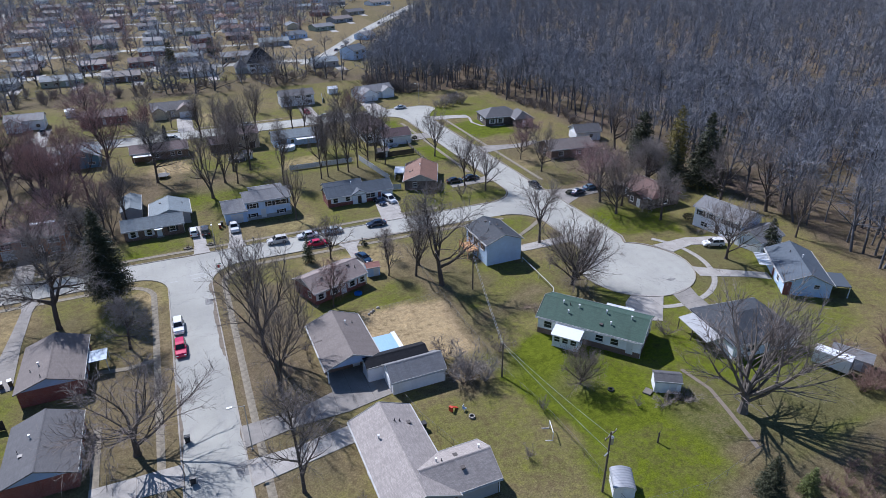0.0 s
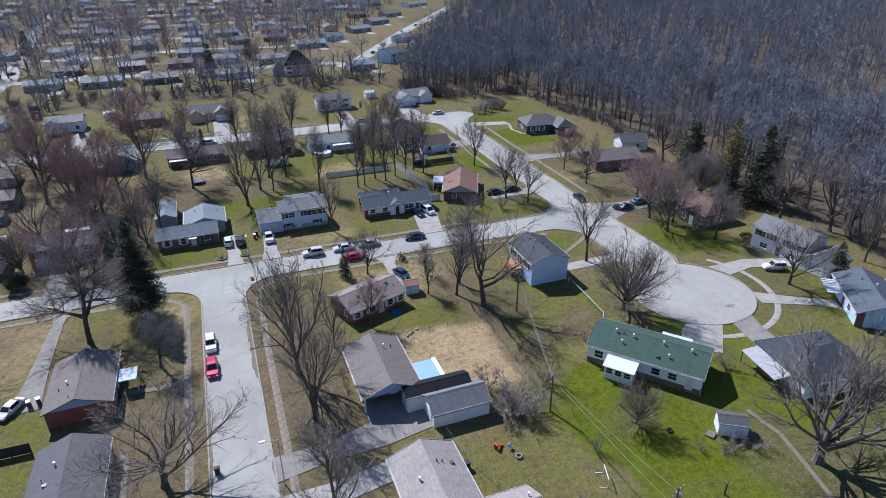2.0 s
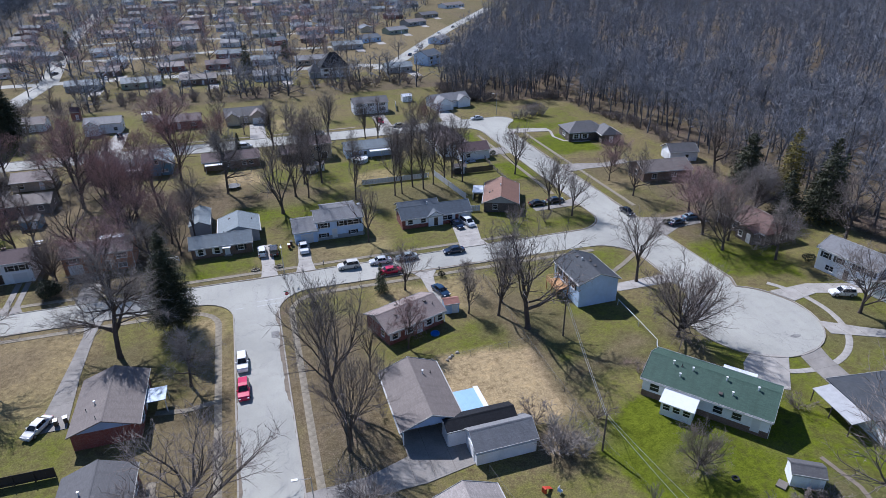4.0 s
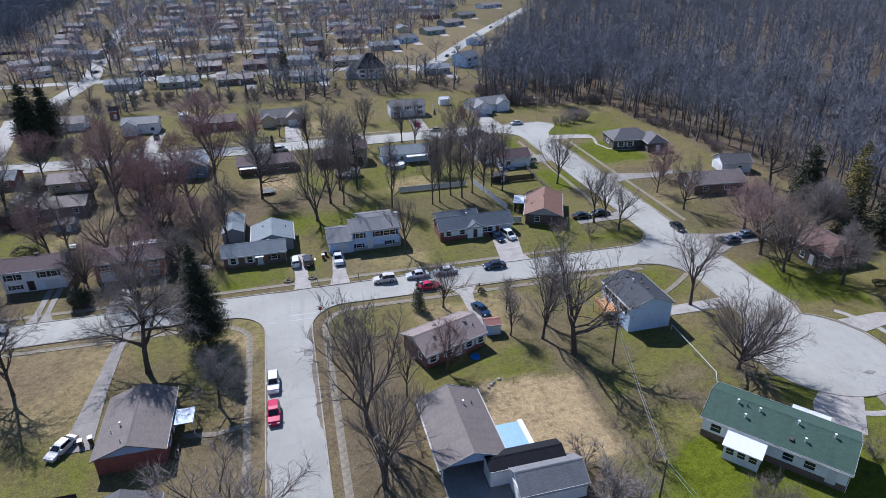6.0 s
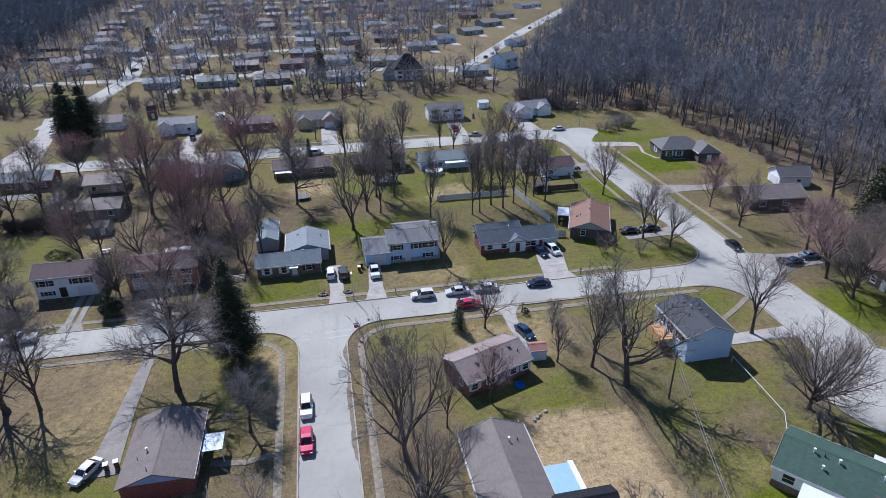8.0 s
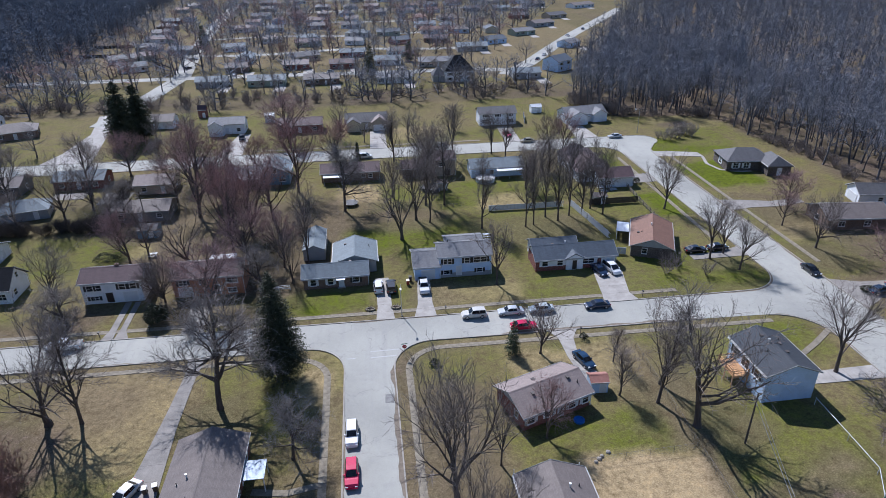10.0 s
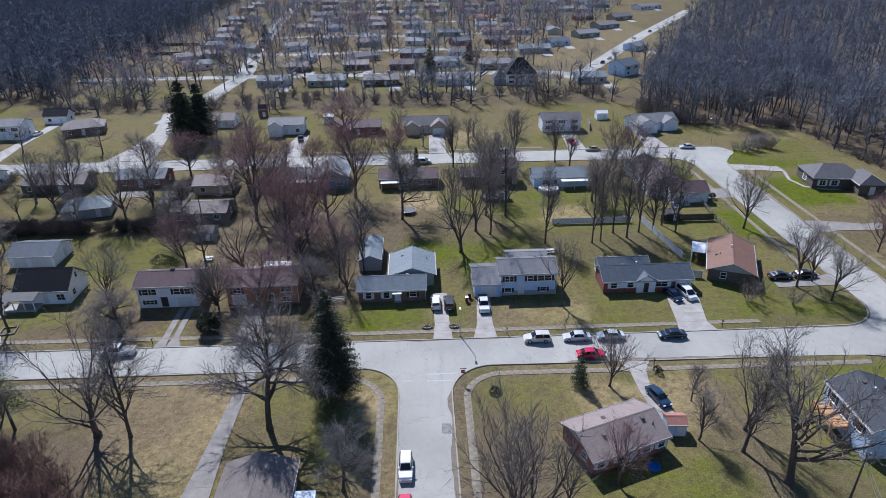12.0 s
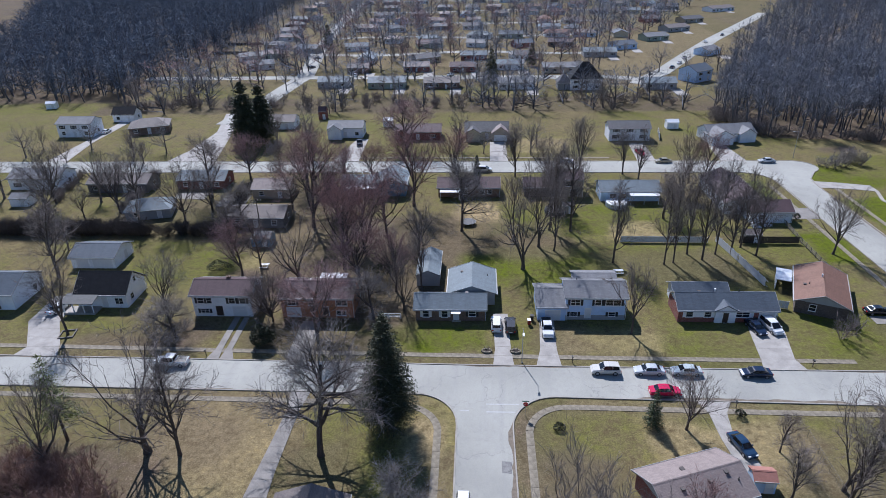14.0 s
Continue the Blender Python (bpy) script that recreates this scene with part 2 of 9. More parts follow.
def ground_mat():
    m, nt, bs = nodes_of("late_winter_grass")
    p = position(nt)
    att = nt.nodes.new("ShaderNodeAttribute")
    att.attribute_name = "cover"
    sep = nt.nodes.new("ShaderNodeSeparateColor")
    nt.links.new(att.outputs["Color"], sep.inputs[0])
    green, straw, litter = sep.outputs[0], sep.outputs[1], sep.outputs[2]
    b = noise_tex(nt, 0.045, 5, 0.65, vec=p)
    mid = noise_tex(nt, 0.24, 7, 0.75, vec=p)
    fine = noise_tex(nt, 4.5, 5, 0.75, vec=p)
    finest = noise_tex(nt, 21, 2, 0.7, vec=p)
    clump = noise_tex(nt, 1.6, 4, 0.8, vec=p)
    tuft = math_n(nt, 'ADD', math_n(nt, 'MULTIPLY', fine, 0.55), math_n(nt, 'ADD', math_n(nt, 'MULTIPLY', finest, 0.2), math_n(nt, 'MULTIPLY', clump, 0.25)))
    dry = ramp(nt, tuft, [(0.32, (0.066, 0.05, 0.025)), (0.5, (0.17, 0.136, 0.068)), (0.68, (0.32, 0.262, 0.142))])
    lush = ramp(nt, tuft, [(0.32, (0.028, 0.042, 0.004)), (0.5, (0.099, 0.12, 0.008)), (0.68, (0.178, 0.205, 0.022))])
    hay = ramp(nt, tuft, [(0.32, (0.16, 0.115, 0.06)), (0.5, (0.34, 0.26, 0.145)), (0.68, (0.53, 0.43, 0.265))])
    leaf = ramp(nt, tuft, [(0.32, (0.036, 0.027, 0.021)), (0.5, (0.112, 0.084, 0.064)), (0.68, (0.26, 0.205, 0.165))])
    spots = noise_tex(nt, 0.9, 5, 0.75, vec=p)
    patchy = math_n(nt, 'ADD', math_n(nt, 'MULTIPLY', math_n(nt, 'SUBTRACT', spots, 0.5), 1.1), math_n(nt, 'ADD', math_n(nt, 'MULTIPLY', math_n(nt, 'SUBTRACT', mid, 0.5), 1.5), math_n(nt, 'MULTIPLY', math_n(nt, 'SUBTRACT', b, 0.5), 1.4)))
    g = math_n(nt, 'ADD', math_n(nt, 'MULTIPLY', green, 0.86), math_n(nt, 'MULTIPLY', patchy, 0.95), True)
    col = mixc(nt, g, dry, lush)
    s = math_n(nt, 'MULTIPLY', straw, math_n(nt, 'ADD', 0.75, patchy), True)
    col = mixc(nt, s, col, hay)
    lt = math_n(nt, 'MULTIPLY', litter, math_n(nt, 'ADD', 0.8, math_n(nt, 'MULTIPLY', patchy, 1.3)), True)
    col = mixc(nt, lt, col, leaf)
    mottle = math_n(nt, 'ADD', math_n(nt, 'MULTIPLY', spots, 0.6), math_n(nt, 'MULTIPLY', mid, 0.4))
    col = mixc(nt, 1.0, col, ramp(nt, mottle, [(0.37, (0.56, 0.53, 0.5)), (0.5, (0.95, 0.95, 0.94)), (0.63, (1.26, 1.21, 1.12))]), 'MULTIPLY')
    nt.links.new(col, bs.inputs["Base Color"])
    bs.inputs["Roughness"].default_value = 1.0
    bs.inputs["Specular IOR Level"].default_value = 0.1
    bump(nt, bs, tuft, 0.07, 0.4)
    return m


M_GROUND = ground_mat()

# ---- mesh helpers ----
def mesh_ob(name, verts, faces, mat, parent=None, label="", uvs=None, smooth=False):
    me = bpy.data.meshes.new(name)
    me.from_pydata([tuple(v) for v in verts], [], faces)
    if uvs is not None:
        lay = me.uv_layers.new(name="UVMap")
        flat = [c for f in faces for i in f for c in uvs[i]]
        lay.data.foreach_set("uv", flat)
    me.materials.append(mat)
    if smooth:
        me.polygons.foreach_set("use_smooth", [True] * len(me.polygons))
    ob = new(name, me)
    if parent is not None:
        ob.parent = parent
    if label:
        ob["label"] = label
    return ob


class Shape:
    """Collects faces for one mesh."""
    def __init__(self):
        self.v, self.f = [], []

    def add(self, verts, faces):
        n = len(self.v)
        self.v += [tuple(p) for p in verts]
        self.f += [tuple(i + n for i in f) for f in faces]
        return self

    def box(self, x0, x1, y0, y1, z0, z1, m=None):
        vs = [(x, y, z) for z in (z0, z1) for y in (y0, y1) for x in (x0, x1)]
        if m is not None:
            vs = [m @ Vector(p) for p in vs]
        return self.add(vs, [(0, 2, 3, 1), (4, 5, 7, 6), (0, 1, 5, 4), (2, 6, 7, 3), (0, 4, 6, 2), (1, 3, 7, 5)])

    def tube(self, p0, p1, r0, r1=None, n=6, caps=True):
        r1 = r0 if r1 is None else r1
        p0, p1 = Vector(p0), Vector(p1)
        d = (p1 - p0).normalized()
        a = d.orthogonal().normalized()
        b = d.cross(a)
        vs = [p + (a * math.cos(k * math.tau / n) + b * math.sin(k * math.tau / n)) * r for p, r in ((p0, r0), (p1, r1)) for k in range(n)]
        fs = [(k, (k + 1) % n, n + (k + 1) % n, n + k) for k in range(n)]
        if caps:
            fs += [tuple(range(n - 1, -1, -1)), tuple(range(n, 2 * n))]
        return self.add(vs, fs)

    def prism(self, outline, z0, z1):
        n = len(outline)
        vs = [(x, y, z) for z in (z0, z1) for x, y in outline]
        return self.add(vs, [tuple(range(n - 1, -1, -1)), tuple(range(n, 2 * n))] + [(k, (k + 1) % n, n + (k + 1) % n, n + k) for k in range(n)])

    def ob(self, name, mat, parent=None, label="", smooth=False, uvs=None):
        return mesh_ob(name, self.v, self.f, mat, parent, label, uvs, smooth)


def empty(name, m, label, category, group="", kind=""):
    e = new(name)
    e.empty_display_size = 0.2
    e.matrix_world = m
    return tagged(e, label, category, group, kind)


def offset_path(pts, d):
    """The polyline pts, moved d to its left."""
    out = []
    for i, p in enumerate(pts):
        a = Vector(pts[max(i - 1, 0)])
        c = Vector(pts[min(i + 1, len(pts) - 1)])
        t = (c - a).normalized()
        out.append((p[0] - t.y * d, p[1] + t.x * d))
    return out


def arc(cx, cy, r, a0, a1, n=10):
    return [(cx + r * math.cos(radians(a0 + (a1 - a0) * k / n)), cy + r * math.sin(radians(a0 + (a1 - a0) * k / n))) for k in range(n + 1)]


def strip(sh, pts, half, z0, z1):
    """A slab along a polyline."""
    l, r = offset_path(pts, half), offset_path(pts, -half)
    for i in range(len(pts) - 1):
        sh.prism([r[i], r[i + 1], l[i + 1], l[i]], z0, z1)
    return sh


# ---- ground ----
def soft_box(X, Y, cx, cy, hx, hy, rot=0.0, soft=1.2):
    c, s = math.cos(radians(rot)), math.sin(radians(rot))
    u = (X - cx) * c + (Y - cy) * s
    v = -(X - cx) * s + (Y - cy) * c
    a = np.clip((hx - np.abs(u)) / soft + 0.5, 0, 1)
    b = np.clip((hy - np.abs(v)) / soft + 0.5, 0, 1)
    return a * b


def build_ground():
    def axis(lo, hi, step, far):
        fine = np.arange(lo, hi + 0.1, step)
        out = [-far, -far * 0.5, lo - 400, lo - 200, lo - 100, lo - 50, lo - 20]
        return np.array([v for v in out] + list(fine) + [hi + 20, hi + 50, hi + 100, hi + 200, hi + 400, far * 0.5, far])
    xs, ys = axis(-170, 190, 1.5, 4500), axis(-130, 270, 1.5, 4500)
    X, Y = np.meshgrid(xs, ys)
    wob = lambda k, a, b: np.sin(X * k + a) * np.cos(Y * k * 1.3 + b)
    Xw = X + 0.7 * wob(0.7, 1, 2) + 1.0 * wob(0.23, 3, 1)
    Yw = Y + 0.7 * wob(0.61, 4, 5) + 1.0 * wob(0.29, 2, 6)
    green = 0.24 + 0.12 * wob(0.05, 1, 0) + 0.1 * wob(0.11, 2, 2)
    straw = np.zeros_like(X)
    litter = np.zeros_like(X)
    for g, cx, cy, hx, hy, rot in GREEN:
        k = soft_box(Xw, Yw, cx, cy, hx, hy, rot, 1.8)
        green = green * (1 - k) + g * k
    for g, cx, cy, hx, hy, rot in STRAW:
        straw = np.maximum(straw, g * soft_box(Xw, Yw, cx, cy, hx, hy, rot, 2.0))
    for g, cx, cy, hx, hy, rot in LITTER:
        litter = np.maximum(litter, g * soft_box(Xw, Yw, cx, cy, hx, hy, rot, 3.5))
    east = np.clip((Xw - woods_edge_x(Y)) / 5 + 0.5, 0, 1) * 0.95
    west = np.clip((west_edge_x(Y) - Xw) / 6 + 0.5, 0, 1) * (Yw > 186) * 0.95
    litter = np.maximum(litter, np.maximum(east, west))
    litter = np.maximum(litter, 0.38 * np.clip((Y - 196) / 30, 0, 1))
    Z = 0.02 * wob(0.9, 0, 0) * (np.abs(X) < 150) - 0.03
    nx, ny = len(xs), len(ys)
    me = bpy.data.meshes.new("ground")
    co = np.stack([X.ravel(), Y.ravel(), Z.ravel()], 1).astype(np.float32)
    idx = np.arange(nx * ny).reshape(ny, nx)
    quads = np.stack([idx[:-1, :-1], idx[:-1, 1:], idx[1:, 1:], idx[1:, :-1]], -1).reshape(-1, 4)
    fill_mesh(me, co, quads)
    att = me.color_attributes.new("cover", 'FLOAT_COLOR', 'POINT')
    rgba = np.stack([green.ravel(), straw.ravel(), litter.ravel(), np.ones(nx * ny)], 1).astype(np.float32)
    att.data.foreach_set("color", rgba.ravel())
    me.materials.append(M_GROUND)
    tagged(new("ground", me), "patchy late-winter lawn ground, olive green and straw brown", "ground", kind="structure")


def fill_mesh(me, co, polys):
    """Fills a mesh from arrays; all polygons have as many corners."""
    n, k = polys.shape
    me.vertices.add(len(co))
    me.vertices.foreach_set("co", np.ascontiguousarray(co, np.float32).ravel())
    me.loops.add(n * k)
    me.loops.foreach_set("vertex_index", np.ascontiguousarray(polys, np.int32).ravel())
    me.polygons.add(n)
    me.polygons.foreach_set("loop_start", np.arange(0, n * k, k, dtype=np.int32))
    me.update(calc_edges=True)
    me.validate()


def woods_edge_x(y):
    return np.interp(y, [-300, -120, -70, -40, 0, 34, 57, 75, 90, 120, 126, 129, 140, 152, 166, 200, 232, 280, 330, 393, 455, 520, 700, 1500],
                     [118, 112, 128, 133, 135, 137, 133, 134, 131, 130, 124, 97, 89, 86, 90, 104, 120, 138, 163, 196, 232, 272, 370, 600])


def west_edge_x(y):
    return np.interp(y, [0, 184, 240, 300, 370, 530, 700, 1500], [-220, -150, -156, -154, -160, -176, -200, -300])


GREEN = [
    (0.8, 88, -58, 16, 9, 0), (0.75, 100, -62, 10, 12, 0), (0.9, 64, -46, 5, 3, 10), (0.75, 54, -34, 8, 8, 0), (0.7, 34, -30, 8, 4, 0),
    (1.3, 57, -70, 12, 17, 12), (1.0, 66, -62, 6, 8, 30), (0.9, 52, -86, 9, 8, 0), (0.9, 70, -62, 5, 7, 40), (0.9, 84, -76, 13, 12, 0), (0.85, 76, -47, 5, 4, 0),
    (0.95, -5.6, 10.8, 6.4, 4.0, 0), (0.6, -18, 11, 5, 4, 0), (0.55, 6.5, 10.5, 2.0, 5, 0), (0.38, 18, 11, 8, 4, 0),
    (0.85, 39, 10.8, 7, 4.2, 0), (0.72, 66, 12, 14, 9, 0), (0.6, 70, -13, 7, 6, 0), (0.5, 60, -38, 10, 10, 0),
    (1.0, 101, -20, 9, 8, -20), (0.8, 104, -13, 9, 6, -30), (0.7, 105, -42, 8, 9, 0), (1.15, 102, 66, 9, 10, 0), (1.1, 75.5, 47, 5, 7, 0),
    (1.0, 74, 78, 4, 10, 0), (0.95, 106, 92, 14, 8, 0), (0.6, 66, 45, 7, 6, 0), (0.62, 30, 62, 28, 9, 0), (0.6, 16, 38, 14, 9, 0),
    (0.95, 4, 38, 8, 5, 0), (0.9, 18, 34, 9, 7, 0), (0.52, -68, 40, 20, 9, 0), (0.42, 36, -72, 8, 9, 0), (0.55, -34, -44, 8, 10, 0),
    (0.5, -19, -14, 6, 8, 0), (0.5, 26, -31, 7, 4, 0), (0.5, -66, 14, 10, 4, 0), (0.45, 50, 116, 30, 5, 0),
    (0.45, -20, 118, 40, 5, 0), (0.8, 84, -90, 14, 8, 0), (0.55, -70, 60, 20, 8, 0), (0.5, 100, 18, 8, 12, 0), (0.5, -40, 180, 200, 12, 0),
    (0.45, 40, -105, 60, 14, 0), (0.35, 11, -62, 4, 12, 0), (0.6, 112, 100, 10, 10, 0), (0.55, 44, 20, 14, 30, 0),
]
STRAW = [
    (1.7, 35.0, -43.2, 8.3, 8.4, -3), (0.55, -38, -17, 9, 11, -8), (0.9, -9, -13, 2.4, 5.0, 0), (1.0, -1, 66, 6, 6, 0),
    (0.6, 33, -14.5, 11, 6, 0), (0.45, 22, 10.5, 9, 4, 0), (0.7, 36, 55, 6, 5, 0), (0.6, 20, 122, 9, 8, 0), (0.3, 118, 122, 12, 8, -25),
    (0.55, 100, 26, 5, 4, 0), (0.5, -45, 40, 8, 20, 0), (0.4, 0, 320, 160, 60, 0), (0.5, 70, 250, 25, 40, 0),
    (0.5, 57, -41, 6, 1.0, 10), (0.35, 5.2, -50, 1.6, 45, 0), (0.35, -5.3, -50, 1.6, 45, 0), (0.5, -30, -5.2, 24, 1.2, 0), (0.45, 36, -5.5, 24, 1.2, 0),
]
LITTER = [
    (0.7, 6, -45, 2.6, 40, 0), (0.55, -5.8, -55, 1.8, 40, 0), (0.5, 36, -6, 30, 1.6, 0), (0.5, -40, -5, 30, 1.4, 0), (0.5, 20, 5, 60, 1.3, 0),
    (0.75, 12, -36, 5.5, 20, 0), (0.6, 12, -62, 5, 9, 0), (0.55, -11, -48, 5, 14, 0), (0.9, -56, -30, 13, 14, 0), (0.8, -56, 11, 8, 5, 0),
    (0.75, -34, 12, 8, 5, 0), (0.8, -22, 34, 12, 18, 0), (0.7, -45, 62, 14, 18, 0), (0.55, 48, -28, 6, 9, 30), (0.85, 38.5, -57.5, 4, 4, 20),
    (0.6, 67, -76, 4, 3, 0), (0.6, 90, -66, 6, 5, 0), (0.8, 105, -3, 10, 8, 0), (0.65, 118, 15, 14, 22, 0), (0.8, 86, -97, 30, 6, 0),
    (0.85, 99, -86, 5, 8, 20), (0.6, 8, 52, 9, 9, 0), (0.85, -30, 179, 130, 13, 0), (0.5, 44, 35, 12, 6, 0), (0.6, -100, 56, 30, 6, 0),
    (0.9, 112, 116, 7, 3, 0), (0.7, 70, -42, 3, 6, 0), (0.8, -26, 9, 9, 3.5, 0), (0.85, -18, 22, 4.5, 9, 0), (0.85, -40, 30, 12, 6, 0), (0.7, -60, 9, 12, 3, 0),
    (0.75, -26, 42, 22, 22, 0), (0.6, 6, 47, 14, 6, 0), (0.45, 40, 40, 16, 5, 0), (0.6, 50, 38, 4, 8, 0), (0.7, 112, -2, 12, 10, 0), (0.6, 104, 34, 8, 10, 0),
    (0.8, -90, 54, 34, 3.2, 0), (0.6, -80, 66, 14, 9, 0), (0.5, -45, -14, 10, 6, 0), (0.6, -22, -18, 5, 5, 0), (0.45, 13, 12, 4, 6, 0), (0.5, 53, -67, 3, 2.5, 0),
    (1.0, 56.5, -44.2, 5.5, 1.3, -31), (0.5, 100, -46, 8, 8, 0), (0.6, 98, 14, 6, 6, 0), (0.55, 74, 15, 6, 3, 0), (0.6, 46, -26, 5, 8, 0), (0.5, 88, -84, 10, 6, 0),
    (0.6, 71, -84, 9, 7, 0), (0.5, 42, -24, 5, 6, 0), (0.9, 44.3, -34, 1.0, 26, 0), (1.0, 102, 47.6, 5, 1.3, -16), (0.7, 53, -68, 1.6, 1.4, 0), (0.5, 56, -42, 9, 3, 20),
]
build_ground()

# ---- roads ----
OUT_N = [(-230, 5.6), (-120, 4.9), (-45, 4.05), (0, 3.45), (50, 3.15)] + arc(74, 11, 7.8, -90, 0, 8) + [(81.8, 40), (81.8, 84)] + arc(73.8, 87.3, 8, 0, 90, 8) + [(40, 95.6), (-230, 97.5)]
OUT_B = [(-230, 107.4), (40, 105.6), (88, 105.2)] + arc(93, 100, 5.2, 85, -60, 8) + [(92.0, 90), (91.2, 84), (91.2, 10), (91.4, -14), (91.8, -27)] + arc(85, -40.3, 11.6, 62, -240, 30) + [(80.0, -26), (80.2, -15)] + arc(72.2, -13.2, 8, 0, 90, 8)
OUT_S = [(60, -4.75), (20, -4.2)] + arc(11.0, -11.0, 7.0, 90, 180, 8) + [(3.95, -60), (3.95, -220)]
OUT_W = [(-3.95, -220), (-3.95, -60)] + arc(-10.6, -10.4, 6.7, 0, 90, 8) + [(-45, -3.45), (-120, -2.6), (-230, -1.9)]


def flat_poly(name, outline, z, mat, label, category="", kind="structure", thick=0.0):
    bm = bmesh.new()
    vs = [bm.verts.new((x, y, z)) for x, y in outline]
    f = bm.faces.new(vs)
    f.normal_update()
    if f.normal.z < 0:
        f.normal_flip()
    if thick:
        ex = bmesh.ops.extrude_face_region(bm, geom=[f])
        bmesh.ops.translate(bm, vec=(0, 0, -thick), verts=[e for e in ex["geom"] if isinstance(e, bmesh.types.BMVert)])
    bmesh.ops.triangulate(bm, faces=bm.faces[:])
    bmesh.ops.recalc_face_normals(bm, faces=bm.faces[:])
    me = bpy.data.meshes.new(name)
    bm.to_mesh(me)
    bm.free()
    me.materials.append(mat)
    if not thick:
        for p in me.polygons:
            if p.normal.z < 0:
                p.flip()
    return tagged(new(name, me), label, category, kind=kind)


flat_poly("road", OUT_N + OUT_B + OUT_S + OUT_W, 0.03, M_ROAD, "pale worn asphalt residential street with cracks", "road")
kerb = Shape()
for line in (OUT_N, OUT_B, OUT_S, OUT_W):
    strip(kerb, offset_path(line, 0.09), 0.1, -0.05, 0.13)
tagged(kerb.ob("kerb", M_KERB), "pale concrete kerb along the street", "kerb", kind="structure")
M_GUTTER = plain("leaf_filled_gutter", (0.2, 0.165, 0.125), 1, var=0.55, scale=1.4, fine=9)


def gutter_litter(line, seed, wide):
    """Leaves and grit blown against the kerb: a ragged band with gaps on the road's edge."""
    rg = random.Random(seed)
    pts = []
    for a, b in zip(line, line[1:]):
        n = max(1, int(math.hypot(b[0] - a[0], b[1] - a[1]) / 0.8))
        pts += [(a[0] + (b[0] - a[0]) * k / n, a[1] + (b[1] - a[1]) * k / n) for k in range(n)]
    pts = [q for q in pts if abs(q[0]) < 130 and -112 < q[1] < 120]
    edge = offset_path(pts, 0.02)
    w, ws = wide * 0.5, []
    for _ in pts:
        w = min(max(w + rg.gauss(0, wide * 0.33), -wide * 0.45), wide * 1.7)
        ws.append(max(w, 0.0))
    inner = []
    for i, q in enumerate(pts):
        a, c = Vector(pts[max(i - 1, 0)]), Vector(pts[min(i + 1, len(pts) - 1)])
        t = (c - a).normalized()
        inner.append((q[0] + t.y * ws[i], q[1] - t.x * ws[i]))
    v, f = [], []
    for i in range(len(pts) - 1):
        if ws[i] + ws[i + 1] < 0.06 or math.dist(pts[i], pts[i + 1]) > 3:
            continue
        n = len(v)
        v += [(*edge[i], 0.05), (*inner[i], 0.034), (*inner[i + 1], 0.034), (*edge[i + 1], 0.05)]
        f.append((n, n + 1, n + 2, n + 3))
    return tagged(mesh_ob("gutter_litter", v, f, M_GUTTER), "brown leaves and grit gathered along the kerb", "leaf litter", kind="stuff")


for k, line in enumerate((OUT_N, OUT_B, OUT_S, OUT_W)):
    gutter_litter(line, 60 + k, (0.22, 0.24, 0.42, 0.3)[k])
flat_poly("patch_east", [(2.3, -17.2), (3.6, -17.3), (3.5, -19.4), (2.2, -19.2)], 0.036, M_PATCH, "dark asphalt repair patch in the road", "road patch")
flat_poly("patch_cul", [(87.2, -47.0), (88.6, -46.7), (89.4, -47.3), (88.4, -47.8), (87.4, -47.6)], 0.036, M_PATCH, "dark asphalt repair patch in the turning circle", "road patch")
flat_poly("patch_south", [(2.2, -62.6), (3.9, -62.2), (3.9, -65), (2.6, -64.8)], 0.036, M_PATCH, "dark asphalt repair patch by the kerb", "road patch")
for nm, x0, x1, y in (("stop_line", 0.3, 4.6, -7.6), ("crossing_line", 0.3, 5.2, -5.9), ("crossing_line", -3.6, -2.2, -7.4)):
    flat_poly(nm, [(x0, y - 0.14), (x1, y - 0.1), (x1, y + 0.12), (x0, y + 0.1)], 0.037, M_LINE, "worn white line painted on the road", "road marking")

